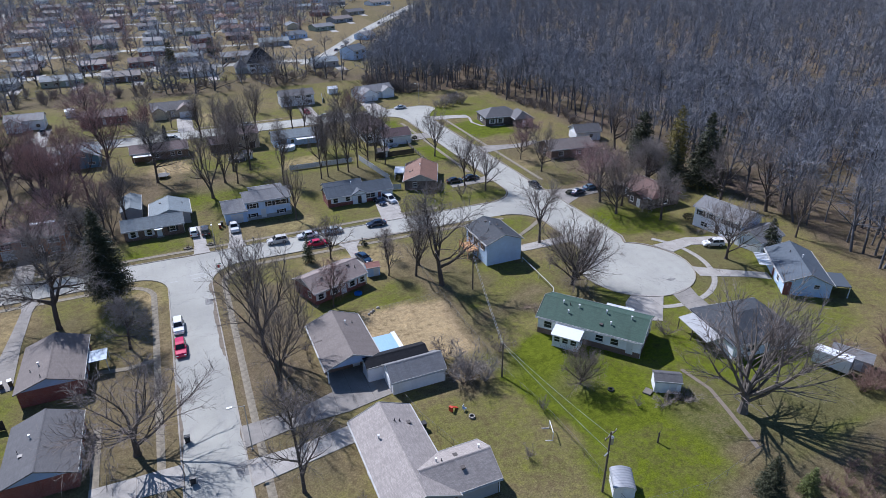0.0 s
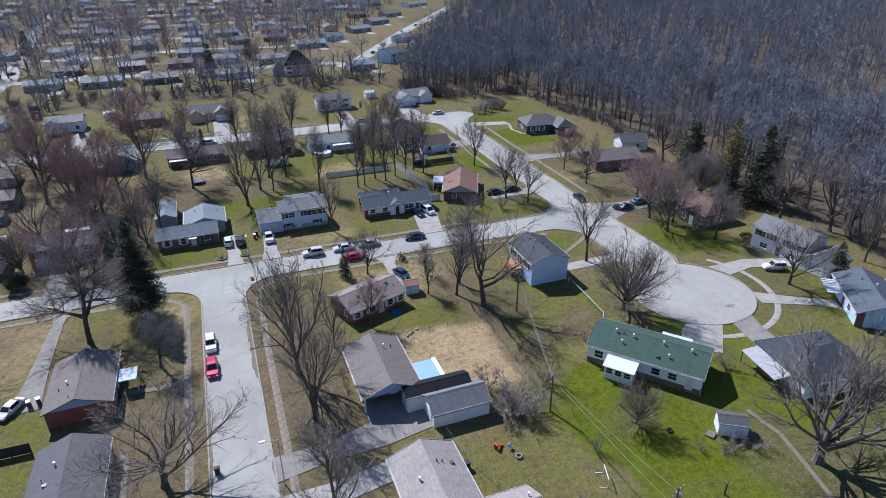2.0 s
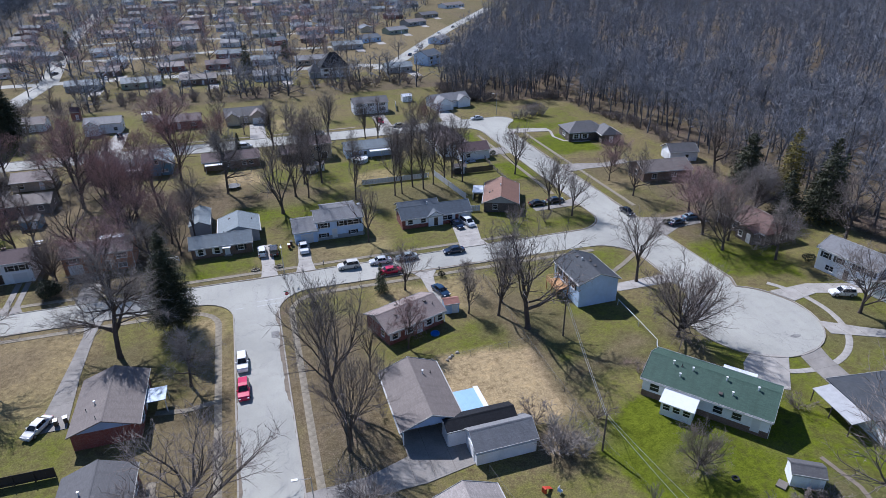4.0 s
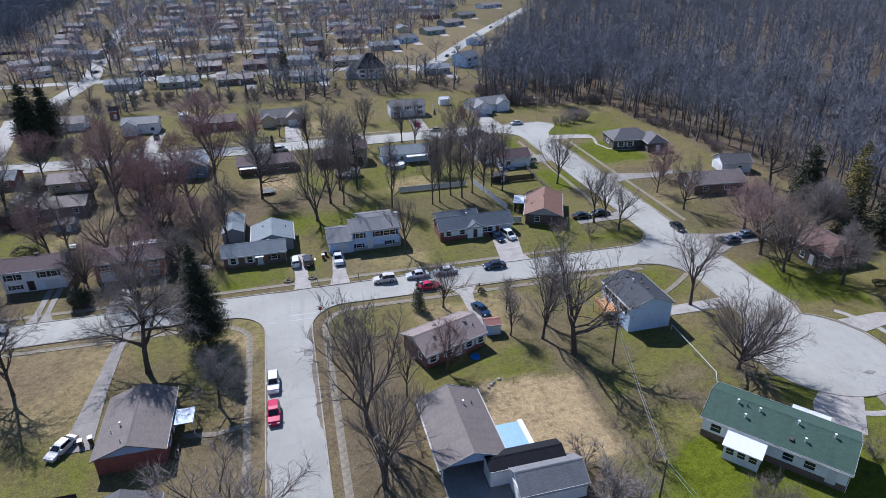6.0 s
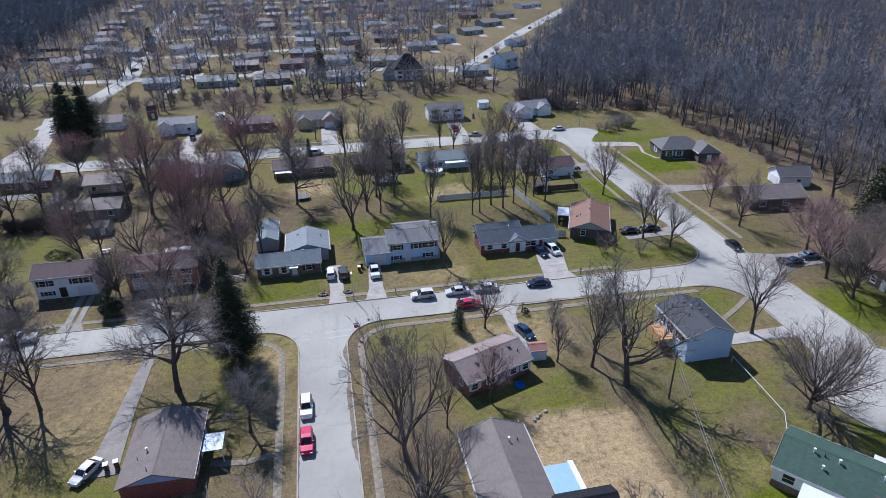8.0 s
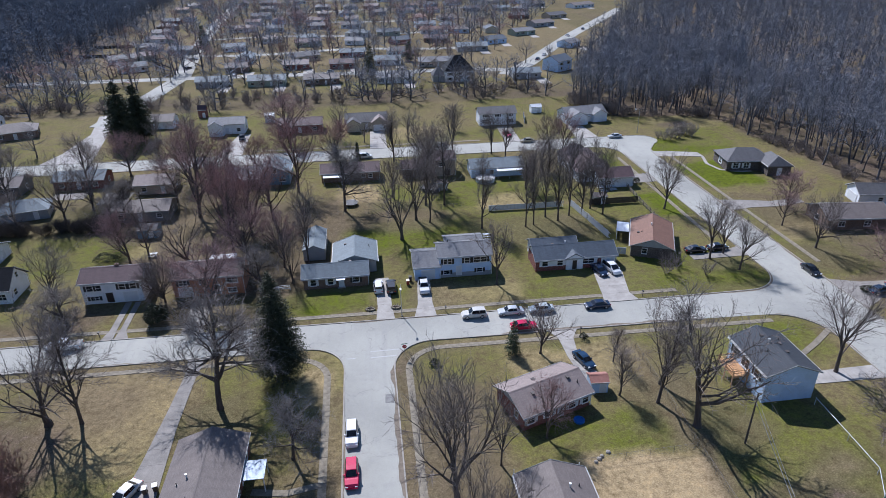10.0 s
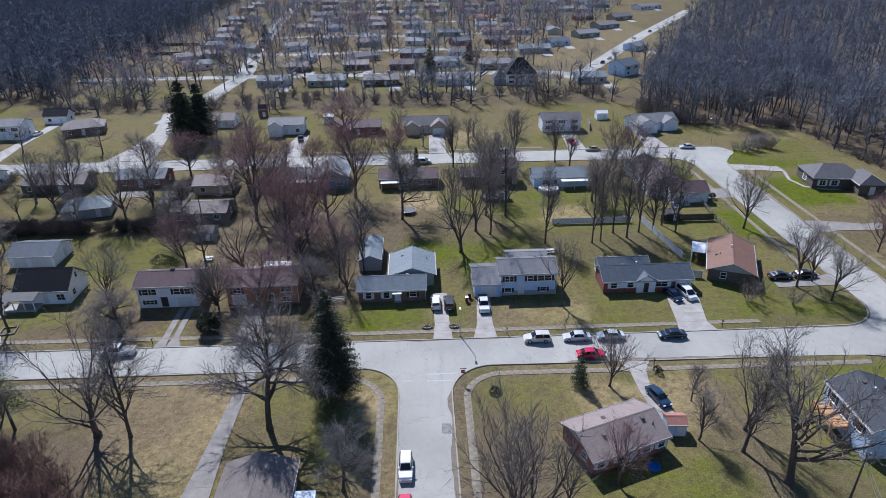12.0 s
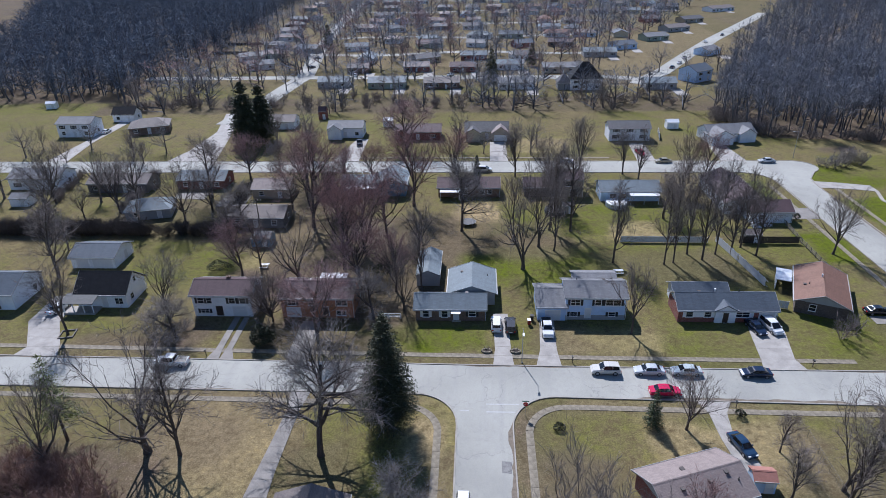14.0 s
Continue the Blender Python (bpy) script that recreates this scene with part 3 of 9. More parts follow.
DRIVES = {
    "drive_grey_ranch": [(1.6, 3.6), (5.0, 3.6), (4.7, 8), (4.6, 19), (1.9, 19), (2.0, 8)],
    "drive_split_level": [(8.6, 3.5), (12.7, 3.5), (12.4, 8), (12.9, 17.3), (10.3, 17.3), (9.6, 8)],
    "drive_white_ranch": [(44.6, 3.3), (51.4, 3.3), (50.6, 6), (52.4, 14), (52.2, 17.4), (47.2, 17.4), (46.4, 14), (45.2, 6)],
    "drive_cottage": [(-80.6, 4.4), (-72.6, 4.4), (-74.2, 8), (-78.6, 15), (-80, 24), (-85, 24), (-84.6, 15), (-79.6, 7)],
    "drive_maroon_west": [(-46.6, 4.2), (-44.4, 4.2), (-44.7, 7), (-45.0, 17), (-46.1, 17), (-45.9, 7)],
    "drive_maroon_east": [(-44.3, 4.2), (-41.8, 4.2), (-43.0, 7), (-43.3, 17), (-44.3, 17), (-44.1, 7)],
    "drive_orange": [(-33, 4.0), (-29, 4.0), (-29.6, 16), (-33, 16)],
    "drive_brown": [(31.6, -4.6), (36.6, -4.6), (35.2, -7), (34.6, -11), (36.2, -17.5), (33.3, -19), (32.6, -12), (32.6, -7)],
    "drive_brick_west": [(-29.9, -3.6), (-26.8, -3.6), (-27.5, -8), (-27.7, -20), (-27.2, -33), (-31.6, -33), (-30.8, -27), (-29.9, -16), (-29.4, -8)],
    "drive_dark_west": [(-3.9, -59.6), (-3.9, -63.6), (-15, -63.0), (-15, -59.4)],
    "drive_carport": [(3.9, -55.4), (3.9, -60.0), (12, -58.6), (19, -58.6), (26.0, -57.4), (26.0, -46.6), (17.8, -46.6), (17.8, -53.4), (12, -55.2)],
    "drive_grey_shingle": [(3.9, -62.4), (3.9, -67.2), (10, -66.2), (18.2, -64.9), (18.2, -61.4), (11, -62.4)],
    "drive_brown_roof": [(81.9, 17.0), (81.9, 21.4), (76, 19.4), (69.4, 19.2), (69.4, 16.8)],
    "drive_corner": [(81.9, 62.5), (81.9, 69), (70.5, 68.4), (70.5, 62)],
    "drive_hip": [(91.2, 83), (91.2, 88), (98, 86.6), (105, 84.5), (105, 80.2), (98, 82)],
    "drive_round": [(91.2, 40), (91.2, 47), (97, 46), (104, 44), (112, 45), (112, 42), (104, 40.6), (97, 41)],
    "drive_east_brick": [(91.5, 5), (91.4, -6), (97, -3), (106, -2.5), (106, 2.5), (97, 3)],
    "drive_white_two": [(95.2, -33.6), (97.0, -38.0), (103, -37), (112, -40), (113.5, -36.5), (104, -33.5)],
    "drive_blue_roof": [(95.6, -44.6), (94.6, -48.6), (103, -52.8), (106.5, -55.5), (107.8, -53), (101, -48.6)],
    "drive_grey_hip": [(84.6, -51.8), (89.6, -51.0), (88.6, -54), (87.6, -60.5), (83.0, -60.5), (83.8, -55)],
    "drive_green_roof": [(77.6, -48.6), (82.6, -51.6), (76.5, -58.4), (70.8, -55.4), (74.5, -50.6)],
    "walk_white_house": [(80.0, -21.4), (80.0, -24.6), (68, -24.4), (66.2, -23.4), (66.2, -21.6)],
    "drive_north_a": [(72.8, 105.3), (80.4, 105.3), (79.4, 120), (73.8, 120)],
    "drive_north_b": [(48, 105.4), (53.5, 105.4), (54, 124), (49, 124)],
    "drive_north_c": [(3, 105.8), (8.6, 105.8), (8.6, 126), (3.4, 126)],
    "drive_north_d": [(-46, 106), (-38, 106), (-38.6, 130), (-42.6, 130)],
    "drive_north_e": [(-100, 106.5), (-84, 106.5), (-86, 118), (-90, 140), (-97, 168), (-102, 166), (-96, 140), (-97, 118)],
    "drive_north_f": [(-140, 107), (-133, 107), (-136, 128), (-136, 160), (-140, 160), (-139.5, 128)],
    "patio_back": [(-70, 70), (-62.6, 70), (-62.6, 78), (-70, 79)],
    "patio_barn": [(-84, 75.5), (-75, 75), (-75, 80), (-84, 80)],
}
DULL = ("drive_brown_roof", "drive_brick_west", "drive_round", "drive_orange", "drive_maroon_west", "drive_maroon_east", "drive_corner", "patio_back", "patio_barn", "drive_east_brick", "drive_grey_hip", "drive_carport")
DRIVE_LABEL = "worn concrete driveway slabs leading to the street"

def joint_strips(parent, outline, z, every=3.0):
    """Recessed-looking dark joints across a drive, one strip each."""
    xs, ys = [q[0] for q in outline], [q[1] for q in outline]
    ax = 0 if max(xs) - min(xs) > max(ys) - min(ys) else 1
    lo, hi = min(q[ax] for q in outline), max(q[ax] for q in outline)
    s = Shape()
    n = int((hi - lo) / every)
    for k in range(1, n + 1):
        t = lo + (hi - lo) * k / (n + 1)
        cut = []
        for a, b in zip(outline, outline[1:] + outline[:1]):
            if (a[ax] - t) * (b[ax] - t) < 0:
                u = (t - a[ax]) / (b[ax] - a[ax])
                cut.append(a[1 - ax] + (b[1 - ax] - a[1 - ax]) * u)
        cut.sort()
        for c0, c1 in zip(cut[::2], cut[1::2]):
            if ax == 0:
                s.box(t - 0.02, t + 0.02, c0, c1, z - 0.02, z + 0.004)
            else:
                s.box(c0, c1, t - 0.02, t + 0.02, z - 0.02, z + 0.004)
    if n > 0:
        s.ob("joint", M_JOINT, parent)


M_JOINT = plain("dirt_filled_joint", (0.15, 0.13, 0.105), 1, var=0.4)
for dn, outline in DRIVES.items():
    zd = 0.055 + 0.003 * (len(dn) % 5)
    drive = flat_poly(dn, outline, zd, M_CONCD if dn in DULL else M_CONC, DRIVE_LABEL, "driveway", thick=0.12)
    if min(q[1] for q in outline) < 60:
        joint_strips(drive, outline, zd)


def soft_path(name, pts, half, z, mat, label):
    s = Shape()
    strip(s, pts, half, z - 0.1, z)
    return tagged(s.ob(name, mat), label, "path", kind="structure")


soft_path("footpath_field", [(69.8, -70.5), (70.4, -76), (69.4, -80), (68.2, -84.5), (67.2, -88)], 0.33, 0.0, plain("bare_earth", (0.2, 0.165, 0.13), 1, var=0.3), "bare earth footpath worn through the grass")
soft_path("footpath_brick_west", [(-15.4, -33.6), (-11, -34.4), (-6.4, -33.6)], 0.5, 0.055, M_WALKC, "pale concrete garden path to the street")
soft_path("footpath_dark_west", [(-14.6, -47.5), (-14.4, -59.4)], 0.55, 0.055, M_WALKC, "pale concrete path beside the house")
soft_path("footpath_white", [(66.0, -17.6), (71, -17.0), (75, -14.6), (80.2, -11.0)], 0.5, 0.055, M_WALKC, "narrow pale concrete path to the street")
soft_path("footpath_hip", [(104.6, 80.4), (102.6, 74), (103.8, 68.4), (109, 65.8), (112, 66)], 0.45, 0.055, M_CONC, "curved pale concrete edging walk by the house")

# ---- houses ----
W_WHITE = siding("white_siding", (0.87, 0.89, 0.92))
# pale siding with the blue sky fill of shaded walls in its colour
W_PALESKYLIT = siding("pale_skylit_siding", (0.56, 0.71, 0.93))
# this blue is skylight on shaded gables, painted as board colour
W_SKYLITGABLE = siding("skylit_gable_boards", (0.32, 0.43, 0.64))
W_BLUE = siding("blue_siding", (0.13, 0.25, 0.36))
W_TAN = siding("tan_siding", (0.42, 0.36, 0.28))
W_GREY = siding("grey_siding", (0.36, 0.37, 0.38))
W_DKGREY = siding("dark_grey_siding", (0.13, 0.13, 0.135))
W_GREENISH = siding("sage_siding", (0.32, 0.38, 0.30))
W_YELLOW = siding("cream_siding", (0.58, 0.52, 0.38))
B_RED = brickwork("red_brick", (0.21, 0.055, 0.04))
B_BROWN = brickwork("brown_brick", (0.17, 0.105, 0.075))
B_ORANGE = brickwork("orange_brick", (0.36, 0.14, 0.055))
B_DARK = brickwork("dark_brick", (0.085, 0.065, 0.055))
R_GREY = shingle("grey_shingles", (0.20, 0.20, 0.205))
R_DGREY = shingle("dark_grey_shingles", (0.115, 0.112, 0.115))
R_BROWNG = shingle("brown_grey_shingles", (0.18, 0.153, 0.138))
R_TAN = shingle("weathered_tan_shingles", (0.27, 0.22, 0.20))
R_LIGHT = shingle("mottled_light_grey_shingles", (0.335, 0.298, 0.272), 0.34, (0.45, 0.15))
R_GREEN = shingle("green_shingles", (0.055, 0.10, 0.075), 0.25)
R_BROWN = shingle("reddish_brown_shingles", (0.21, 0.115, 0.08), 0.25)
R_DKRED = shingle("dull_dark_red_shingles", (0.135, 0.078, 0.066), 0.25)
R_MAROON = shingle("maroon_shingles", (0.105, 0.065, 0.068), 0.25)
R_BLACK = shingle("black_shingles", (0.02, 0.021, 0.025), 0.25, sheen=0.12)
R_BLUEG = shingle("blue_grey_shingles", (0.185, 0.22, 0.24))
R_CHAR = shingle("charcoal_shingles", (0.06, 0.066, 0.076), 0.25, sheen=0.2)
R_SLATE = shingle("slate_blue_shingles", (0.095, 0.115, 0.14))
M_METALROOF = plain("white_metal_roof", (0.78, 0.79, 0.8), 0.4, 0.1, var=0.08)
M_BLUEMETAL = plain("pale_blue_metal_roof", (0.33, 0.50, 0.70), 0.4, 0.1, var=0.12)
M_DULLMETAL = plain("dull_pale_metal_roof", (0.42, 0.42, 0.42), 0.6, 0.0, var=0.3, scale=0.8)
M_OLDMETAL = plain("weathered_blue_grey_metal", (0.26, 0.33, 0.42), 0.5, 0.1, var=0.6, scale=1.2, fine=6)
M_OLDGREY = plain("weathered_grey_felt", (0.13, 0.13, 0.125), 0.8, var=0.35, scale=1.5)
M_SHUTTER = plain("black_shutter", (0.02, 0.022, 0.028), 0.5)
M_SHUTW = plain("white_shutter", (0.72, 0.73, 0.75), 0.5, var=0.08)
M_DOORRED = plain("red_door", (0.2, 0.04, 0.035), 0.4)
M_DOORDK = plain("dark_door", (0.05, 0.035, 0.03), 0.4)
M_DOORW = plain("white_door", (0.7, 0.71, 0.72), 0.4, var=0.08)


def roof_mesh(L, W, h, rise, over, hip=0.0, thick=0.16, vented=True):
    """Two or four roof slabs on uv in metres; ridge along x. Returns verts, faces, uvs."""
    a, b = L / 2 + (over if not hip else over), W / 2 + over
    pitch = rise / (W / 2)
    ze = h - over * pitch
    zr = h + rise
    hx = a - (b if hip else 0) * (hip or 1)
    if hip:
        hx = max(a - b * hip, 0.05)
    sl = math.hypot(b, zr - ze)
    v, f, uv = [], [], []

    def panel(pts, uvs_):
        n = len(v)
        k = len(pts)
        v.extend(pts)
        uv.extend(uvs_)
        v.extend([(x, y, z - thick) for x, y, z in pts])
        uv.extend(uvs_)
        f.append(tuple(range(n, n + k)))
        f.append(tuple(range(n + 2 * k - 1, n + k - 1, -1)))
        for i in range(k):
            j = (i + 1) % k
            f.append((n + i, n + k + i, n + k + j, n + j))
    panel([(-a, -b, ze), (a, -b, ze), (hx, 0, zr), (-hx, 0, zr)], [(0, 0), (2 * a, 0), (a + hx, sl), (a - hx, sl)])
    panel([(a, b, ze), (-a, b, ze), (-hx, 0, zr), (hx, 0, zr)], [(0, 0), (2 * a, 0), (a + hx, sl), (a - hx, sl)])
    if hip:
        s2 = math.hypot(a - hx, zr - ze)
        panel([(a, -b, ze), (a, b, ze), (hx, 0, zr)], [(0, 0), (2 * b, 0), (b, s2)])
        panel([(-a, b, ze), (-a, -b, ze), (-hx, 0, zr)], [(0, 0), (2 * b, 0), (b, s2)])
    return v, f, uv


def wall_shell(L, W, h, rise, z0=0.0, hip=False):
    s = Shape()
    a, b = L / 2, W / 2
    if hip:
        return s.box(-a, a, -b, b, z0, h)
    prof = [(-b, z0), (b, z0), (b, h), (0, h + rise - 0.02), (-b, h)]
    vs = [(x, y, z) for x in (-a, a) for y, z in prof]
    return s.add(vs, [(4, 3, 2, 1, 0), (5, 6, 7, 8, 9), (0, 1, 6, 5), (1, 2, 7, 6), (2, 3, 8, 7), (3, 4, 9, 8), (4, 0, 5, 9)])


def face_matrix(side, L, W):
    """From (u along the wall, outwards, up) to the house."""
    if side == 'F':
        return pose(0, -W / 2, 0, 0, 0, 0)
    if side == 'B':
        return pose(0, W / 2, 0, 0, 0, 180)
    if side == 'R':
        return pose(L / 2, 0, 0, 0, 0, 90)
    return pose(-L / 2, 0, 0, 0, 0, -90)


MESHES = {}


def shared(key, make, name, mat, parent, m, label=""):
    """A part whose mesh is shared between alike parts."""
    if key not in MESHES:
        s = make()
        me = bpy.data.meshes.new(name)
        me.from_pydata(s.v, [], s.f)
        me.materials.append(mat)
        MESHES[key] = me
    ob = new(name, MESHES[key])
    ob.parent = parent
    ob.matrix_basis = m
    if label:
        ob["label"] = label
    return ob


def add_window(parent, m, w, h, shut=None, frame_mat=None, bars=True):
    fm = frame_mat or M_TRIM

    def fr():
        t = 0.09
        o = [(-w / 2 - t, -h / 2 - t), (w / 2 + t, -h / 2 - t), (w / 2 + t, h / 2 + t), (-w / 2 - t, h / 2 + t)]
        i = [(-w / 2, -h / 2), (w / 2, -h / 2), (w / 2, h / 2), (-w / 2, h / 2)]
        vs = [(x, y, z) for y in (-0.05, 0.04) for x, z in o + i]
        fs = []
        for k in range(4):
            j = (k + 1) % 4
            fs += [(k, j, 4 + j, 4 + k), (8 + j, 8 + k, 12 + k, 12 + j), (j, k, 8 + k, 8 + j), (4 + k, 4 + j, 12 + j, 12 + k)]
        return Shape().add(vs, fs)
    win = shared(("wf", w, h, fm.name), fr, "window", fm, parent, m)
    shared(("wp", w, h), lambda: Shape().box(-w / 2, w / 2, -0.02, 0.02, -h / 2, h / 2), "pane", M_GLASS, win, pose(0, 0, 0))
    if bars:
        shared(("wb", w), lambda: Shape().box(-w / 2, w / 2, -0.035, 0.02, -0.03, 0.03), "glazing_bar", fm, win, pose(0, 0, 0))
        if w > 1.3:
            shared(("wv", h), lambda: Shape().box(-0.035, 0.035, -0.04, 0.02, -h / 2, h / 2), "mullion", fm, win, pose(0, 0, 0))
        shared(("ws", w), lambda: Shape().box(-w / 2 - 0.14, w / 2 + 0.14, -0.12, 0.04, 0, 0.06), "sill", M_TRIM, win, pose(0, 0, -h / 2 - 0.15))
    if shut:
        sw = 0.42
        for sg in (-1, 1):
            shared(("sh", h, shut.name), lambda: Shape().box(-sw / 2, sw / 2, -0.05, 0.03, -h / 2 - 0.05, h / 2 + 0.05), "shutter", shut, win,
                   pose(sg * (w / 2 + 0.12 + sw / 2), 0, 0))
    return win


def add_door(parent, m, w, h, mat, panels=False, bars=True):
    def mk():
        s = Shape().box(-w / 2, w / 2, -0.05, 0.03, 0, h)
        if panels:
            for k in range(4):
                z = 0.08 + k * (h - 0.08) / 4
                s.box(-w / 2 + 0.08, w / 2 - 0.08, -0.075, -0.04, z, z + (h - 0.5) / 4)
        else:
            s.box(-w / 2 + 0.15, w / 2 - 0.15, -0.07, -0.04, 0.2, h * 0.45).box(-w / 2 + 0.15, w / 2 - 0.15, -0.07, -0.04, h * 0.55, h - 0.2)
        return s
    d = shared(("d", w, h, mat.name, panels), mk, "garage_door" if panels else "door", mat, parent, m)

    if not bars:
        return d

    def fr():
        t = 0.1
        return Shape().box(-w / 2 - t, -w / 2, -0.06, 0.03, 0, h).box(w / 2, w / 2 + t, -0.06, 0.03, 0, h).box(-w / 2 - t, w / 2 + t, -0.06, 0.03, h, h + t)
    shared(("df", w, h), fr, "door_frame", M_TRIM, d, pose(0, 0, 0))
    if not panels:
        shared(("dk",), lambda: Shape().tube((0, -0.1, 0), (0, -0.05, 0), 0.035), "door_knob", M_STEEL, d, pose(w / 2 - 0.12, 0, 1.0))
    return d


def block(house, x, y, rot, L, W, h, rise, wall, roof, hip=0.0, over=0.4, base=None, z0=0.0, soffit=True, name="wall", gutter=True, gable=None, porch=0.0):
    """A roofed body of a house: wall, roof, ridge cap, fascia, gutters."""
    m = pose(x, y, 0, 0, 0, rot)
    w = wall_shell(L - porch, W, h, rise, z0, hip > 0).ob(name, wall, house)
    w.matrix_basis = m @ pose(porch / 2, 0, 0)
    v, f, uv = roof_mesh(L, W, h, rise, over, hip)
    r = mesh_ob("roof", v, f, roof, house, uvs=uv)
    r.matrix_basis = m @ pose(0, 0, 0.17)
    pitch = rise / (W / 2)
    ze = h - over * pitch
    a, b = L / 2 + over, W / 2 + over
    if base:
        s = Shape().box(-L / 2 - 0.02, L / 2 + 0.02, -W / 2 - 0.02, W / 2 + 0.02, z0 - 0.1, z0 + base[0])
        s.ob("foundation", base[1], w)
    if not hip and gutter:
        for sx in (-1, 1):
            for sy in (-1, 1):
                x0, x1 = sorted((sx * a, sx * (a + 0.03)))
                vs = [(xx, sy * b, ze - 0.06 + dz) for xx in (x0, x1) for dz in (0.0, 0.16)] + [(xx, 0, h + rise - 0.06 + dz) for xx in (x0, x1) for dz in (0.0, 0.16)]
                bb = Shape().add(vs, [(0, 1, 3, 2), (4, 6, 7, 5), (0, 4, 5, 1), (2, 3, 7, 6), (0, 2, 6, 4), (1, 5, 7, 3)])
                bb.ob("rake_board", M_FASCIA, r).matrix_basis = pose(0, 0, -0.02)
    if gable:
        for sx in (-1, 1):
            x0, x1 = sorted((sx * (L / 2 - 0.01), sx * (L / 2 + 0.012)))
            vs = [(q, yy, zz) for q in (x0, x1) for yy, zz in ((-W / 2, h), (W / 2, h), (0, h + rise - 0.03))]
            Shape().add(vs, [(2, 1, 0), (3, 4, 5), (0, 1, 4, 3), (1, 2, 5, 4), (2, 0, 3, 5)]).ob("gable", gable, w)
    for sy in ((-1, 1) if gutter else (-1,)):
        y0, y1 = sorted((sy * (b - 0.02), sy * (b + 0.03)))
        Shape().box(-a, a, y0, y1, ze - 0.1, ze + 0.08).ob("fascia", M_FASCIA, r)
        if gutter:
            y0, y1 = sorted((sy * (b + 0.035), sy * (b + 0.15)))
            Shape().box(-a, a, y0, y1, ze - 0.17, ze - 0.07).ob("gutter", M_FASCIA, r)
            Shape().box(a - 0.3, a - 0.22, sy * (W / 2 + 0.05) - 0.04, sy * (W / 2 + 0.05) + 0.04, z0 + 0.1, ze - 0.1).ob("downspout", M_TRIM, w)
    if not hip:
        cap = Shape()
        for sy in (-1, 1):
            cap.add([(-a, 0, 0.03), (a, 0, 0.03), (a, sy * 0.18, 0.03 - 0.18 * pitch), (-a, sy * 0.18, 0.03 - 0.18 * pitch)], [(0, 1, 2, 3) if sy < 0 else (3, 2, 1, 0)])
        n = len(cap.v)
        cap.ob("ridge_cap", roof, r, uvs=[(p[0], p[1]) for p in cap.v]).matrix_basis = pose(0, 0, h + rise + 0.0)
    return w, r


def roof_z(W, h, rise, y):
    return h + rise - abs(y) * rise / (W / 2) + 0.17


def vents(house, x, y, rot, L, W, h, rise, spec):
    m = pose(x, y, 0, 0, 0, rot)
    for kind, u, v in spec:
        z = roof_z(W, h, rise, v)
        if kind == 'p':
            shared(("vp",), lambda: Shape().tube((0, 0, -0.15), (0, 0, 0.45), 0.06, n=8).tube((0, 0, -0.1), (0, 0, 0.06), 0.14, n=8), "vent_pipe", M_DARK, house, m @ pose(u, v, z))
        elif kind == 'w':
            shared(("vw",), lambda: Shape().tube((0, 0, -0.15), (0, 0, 0.5), 0.1, n=8).tube((0, 0, 0.5), (0, 0, 0.6), 0.17, n=8), "flue", M_TRIM, house, m @ pose(u, v, z))
        elif kind == 'b':
            shared(("vb",), lambda: Shape().box(-0.22, 0.22, -0.22, 0.22, -0.15, 0.12).box(-0.27, 0.27, -0.27, 0.27, 0.12, 0.17), "roof_vent", M_BRONZE, house, m @ pose(u, v, z))
        elif kind == 'c':
            shared(("vc",), lambda: Shape().box(-0.34, 0.34, -0.26, 0.26, -0.8, 0.42).box(-0.39, 0.39, -0.31, 0.31, 0.42, 0.5).tube((0, 0, 0.5), (0, 0, 0.7), 0.12, n=8), "chimney", B_BROWN, house, m @ pose(u, v, z))


def house(name, label, x, y, rot=0, group="houses on the streets"):
    return empty(name, pose(x, y, 0, 0, 0, rot), label, "house", group)


def openings(h, L, W, spec, bx=0, by=0, brot=0, bars=True):
    """spec: (side, u, z centre or 0, w, h, kind); kind: window 'n' plain, 'k' black shutters, 'w' white shutters; doors 'd*'."""
    m0 = pose(bx, by, 0, 0, 0, brot)
    for side, u, z, w, hh, kind in spec:
        m = m0 @ face_matrix(side, L, W)
        if kind[0] == 'd':
            mat = {'dr': M_DOORRED, 'dd': M_DOORDK, 'dw': M_DOORW, 'dg': M_DOORW}[kind]
            add_door(h, m @ pose(u, -0.02, z), w, hh, mat, kind == 'dg', bars)
        else:
            add_window(h, m @ pose(u, -0.01, z), w, hh, {'n': None, 'k': M_SHUTTER, 'w': M_SHUTW}[kind], bars=bars)


def step(h, m, w, d, n):
    s = Shape()
    for k in range(n):
        s.box(-w / 2, w / 2, -d * (n - k), 0, k * 0.18, (k + 1) * 0.18)
    ob = s.ob("step", M_CONC, h)
    ob.matrix_basis = m


# north side of the main street
h = house("house", "grey-roofed brick ranch house with white-shuttered windows and a rear wing", -5.9, 19.3)
block(h, 0, 0, 0, 12.6, 5.4, 2.6, 1.55, B_BROWN, R_BLUEG, gable=W_GREY)
block(h, 3.9, 7.4, 90, 9.0, 8.6, 2.6, 1.5, W_GREY, R_BLUEG)
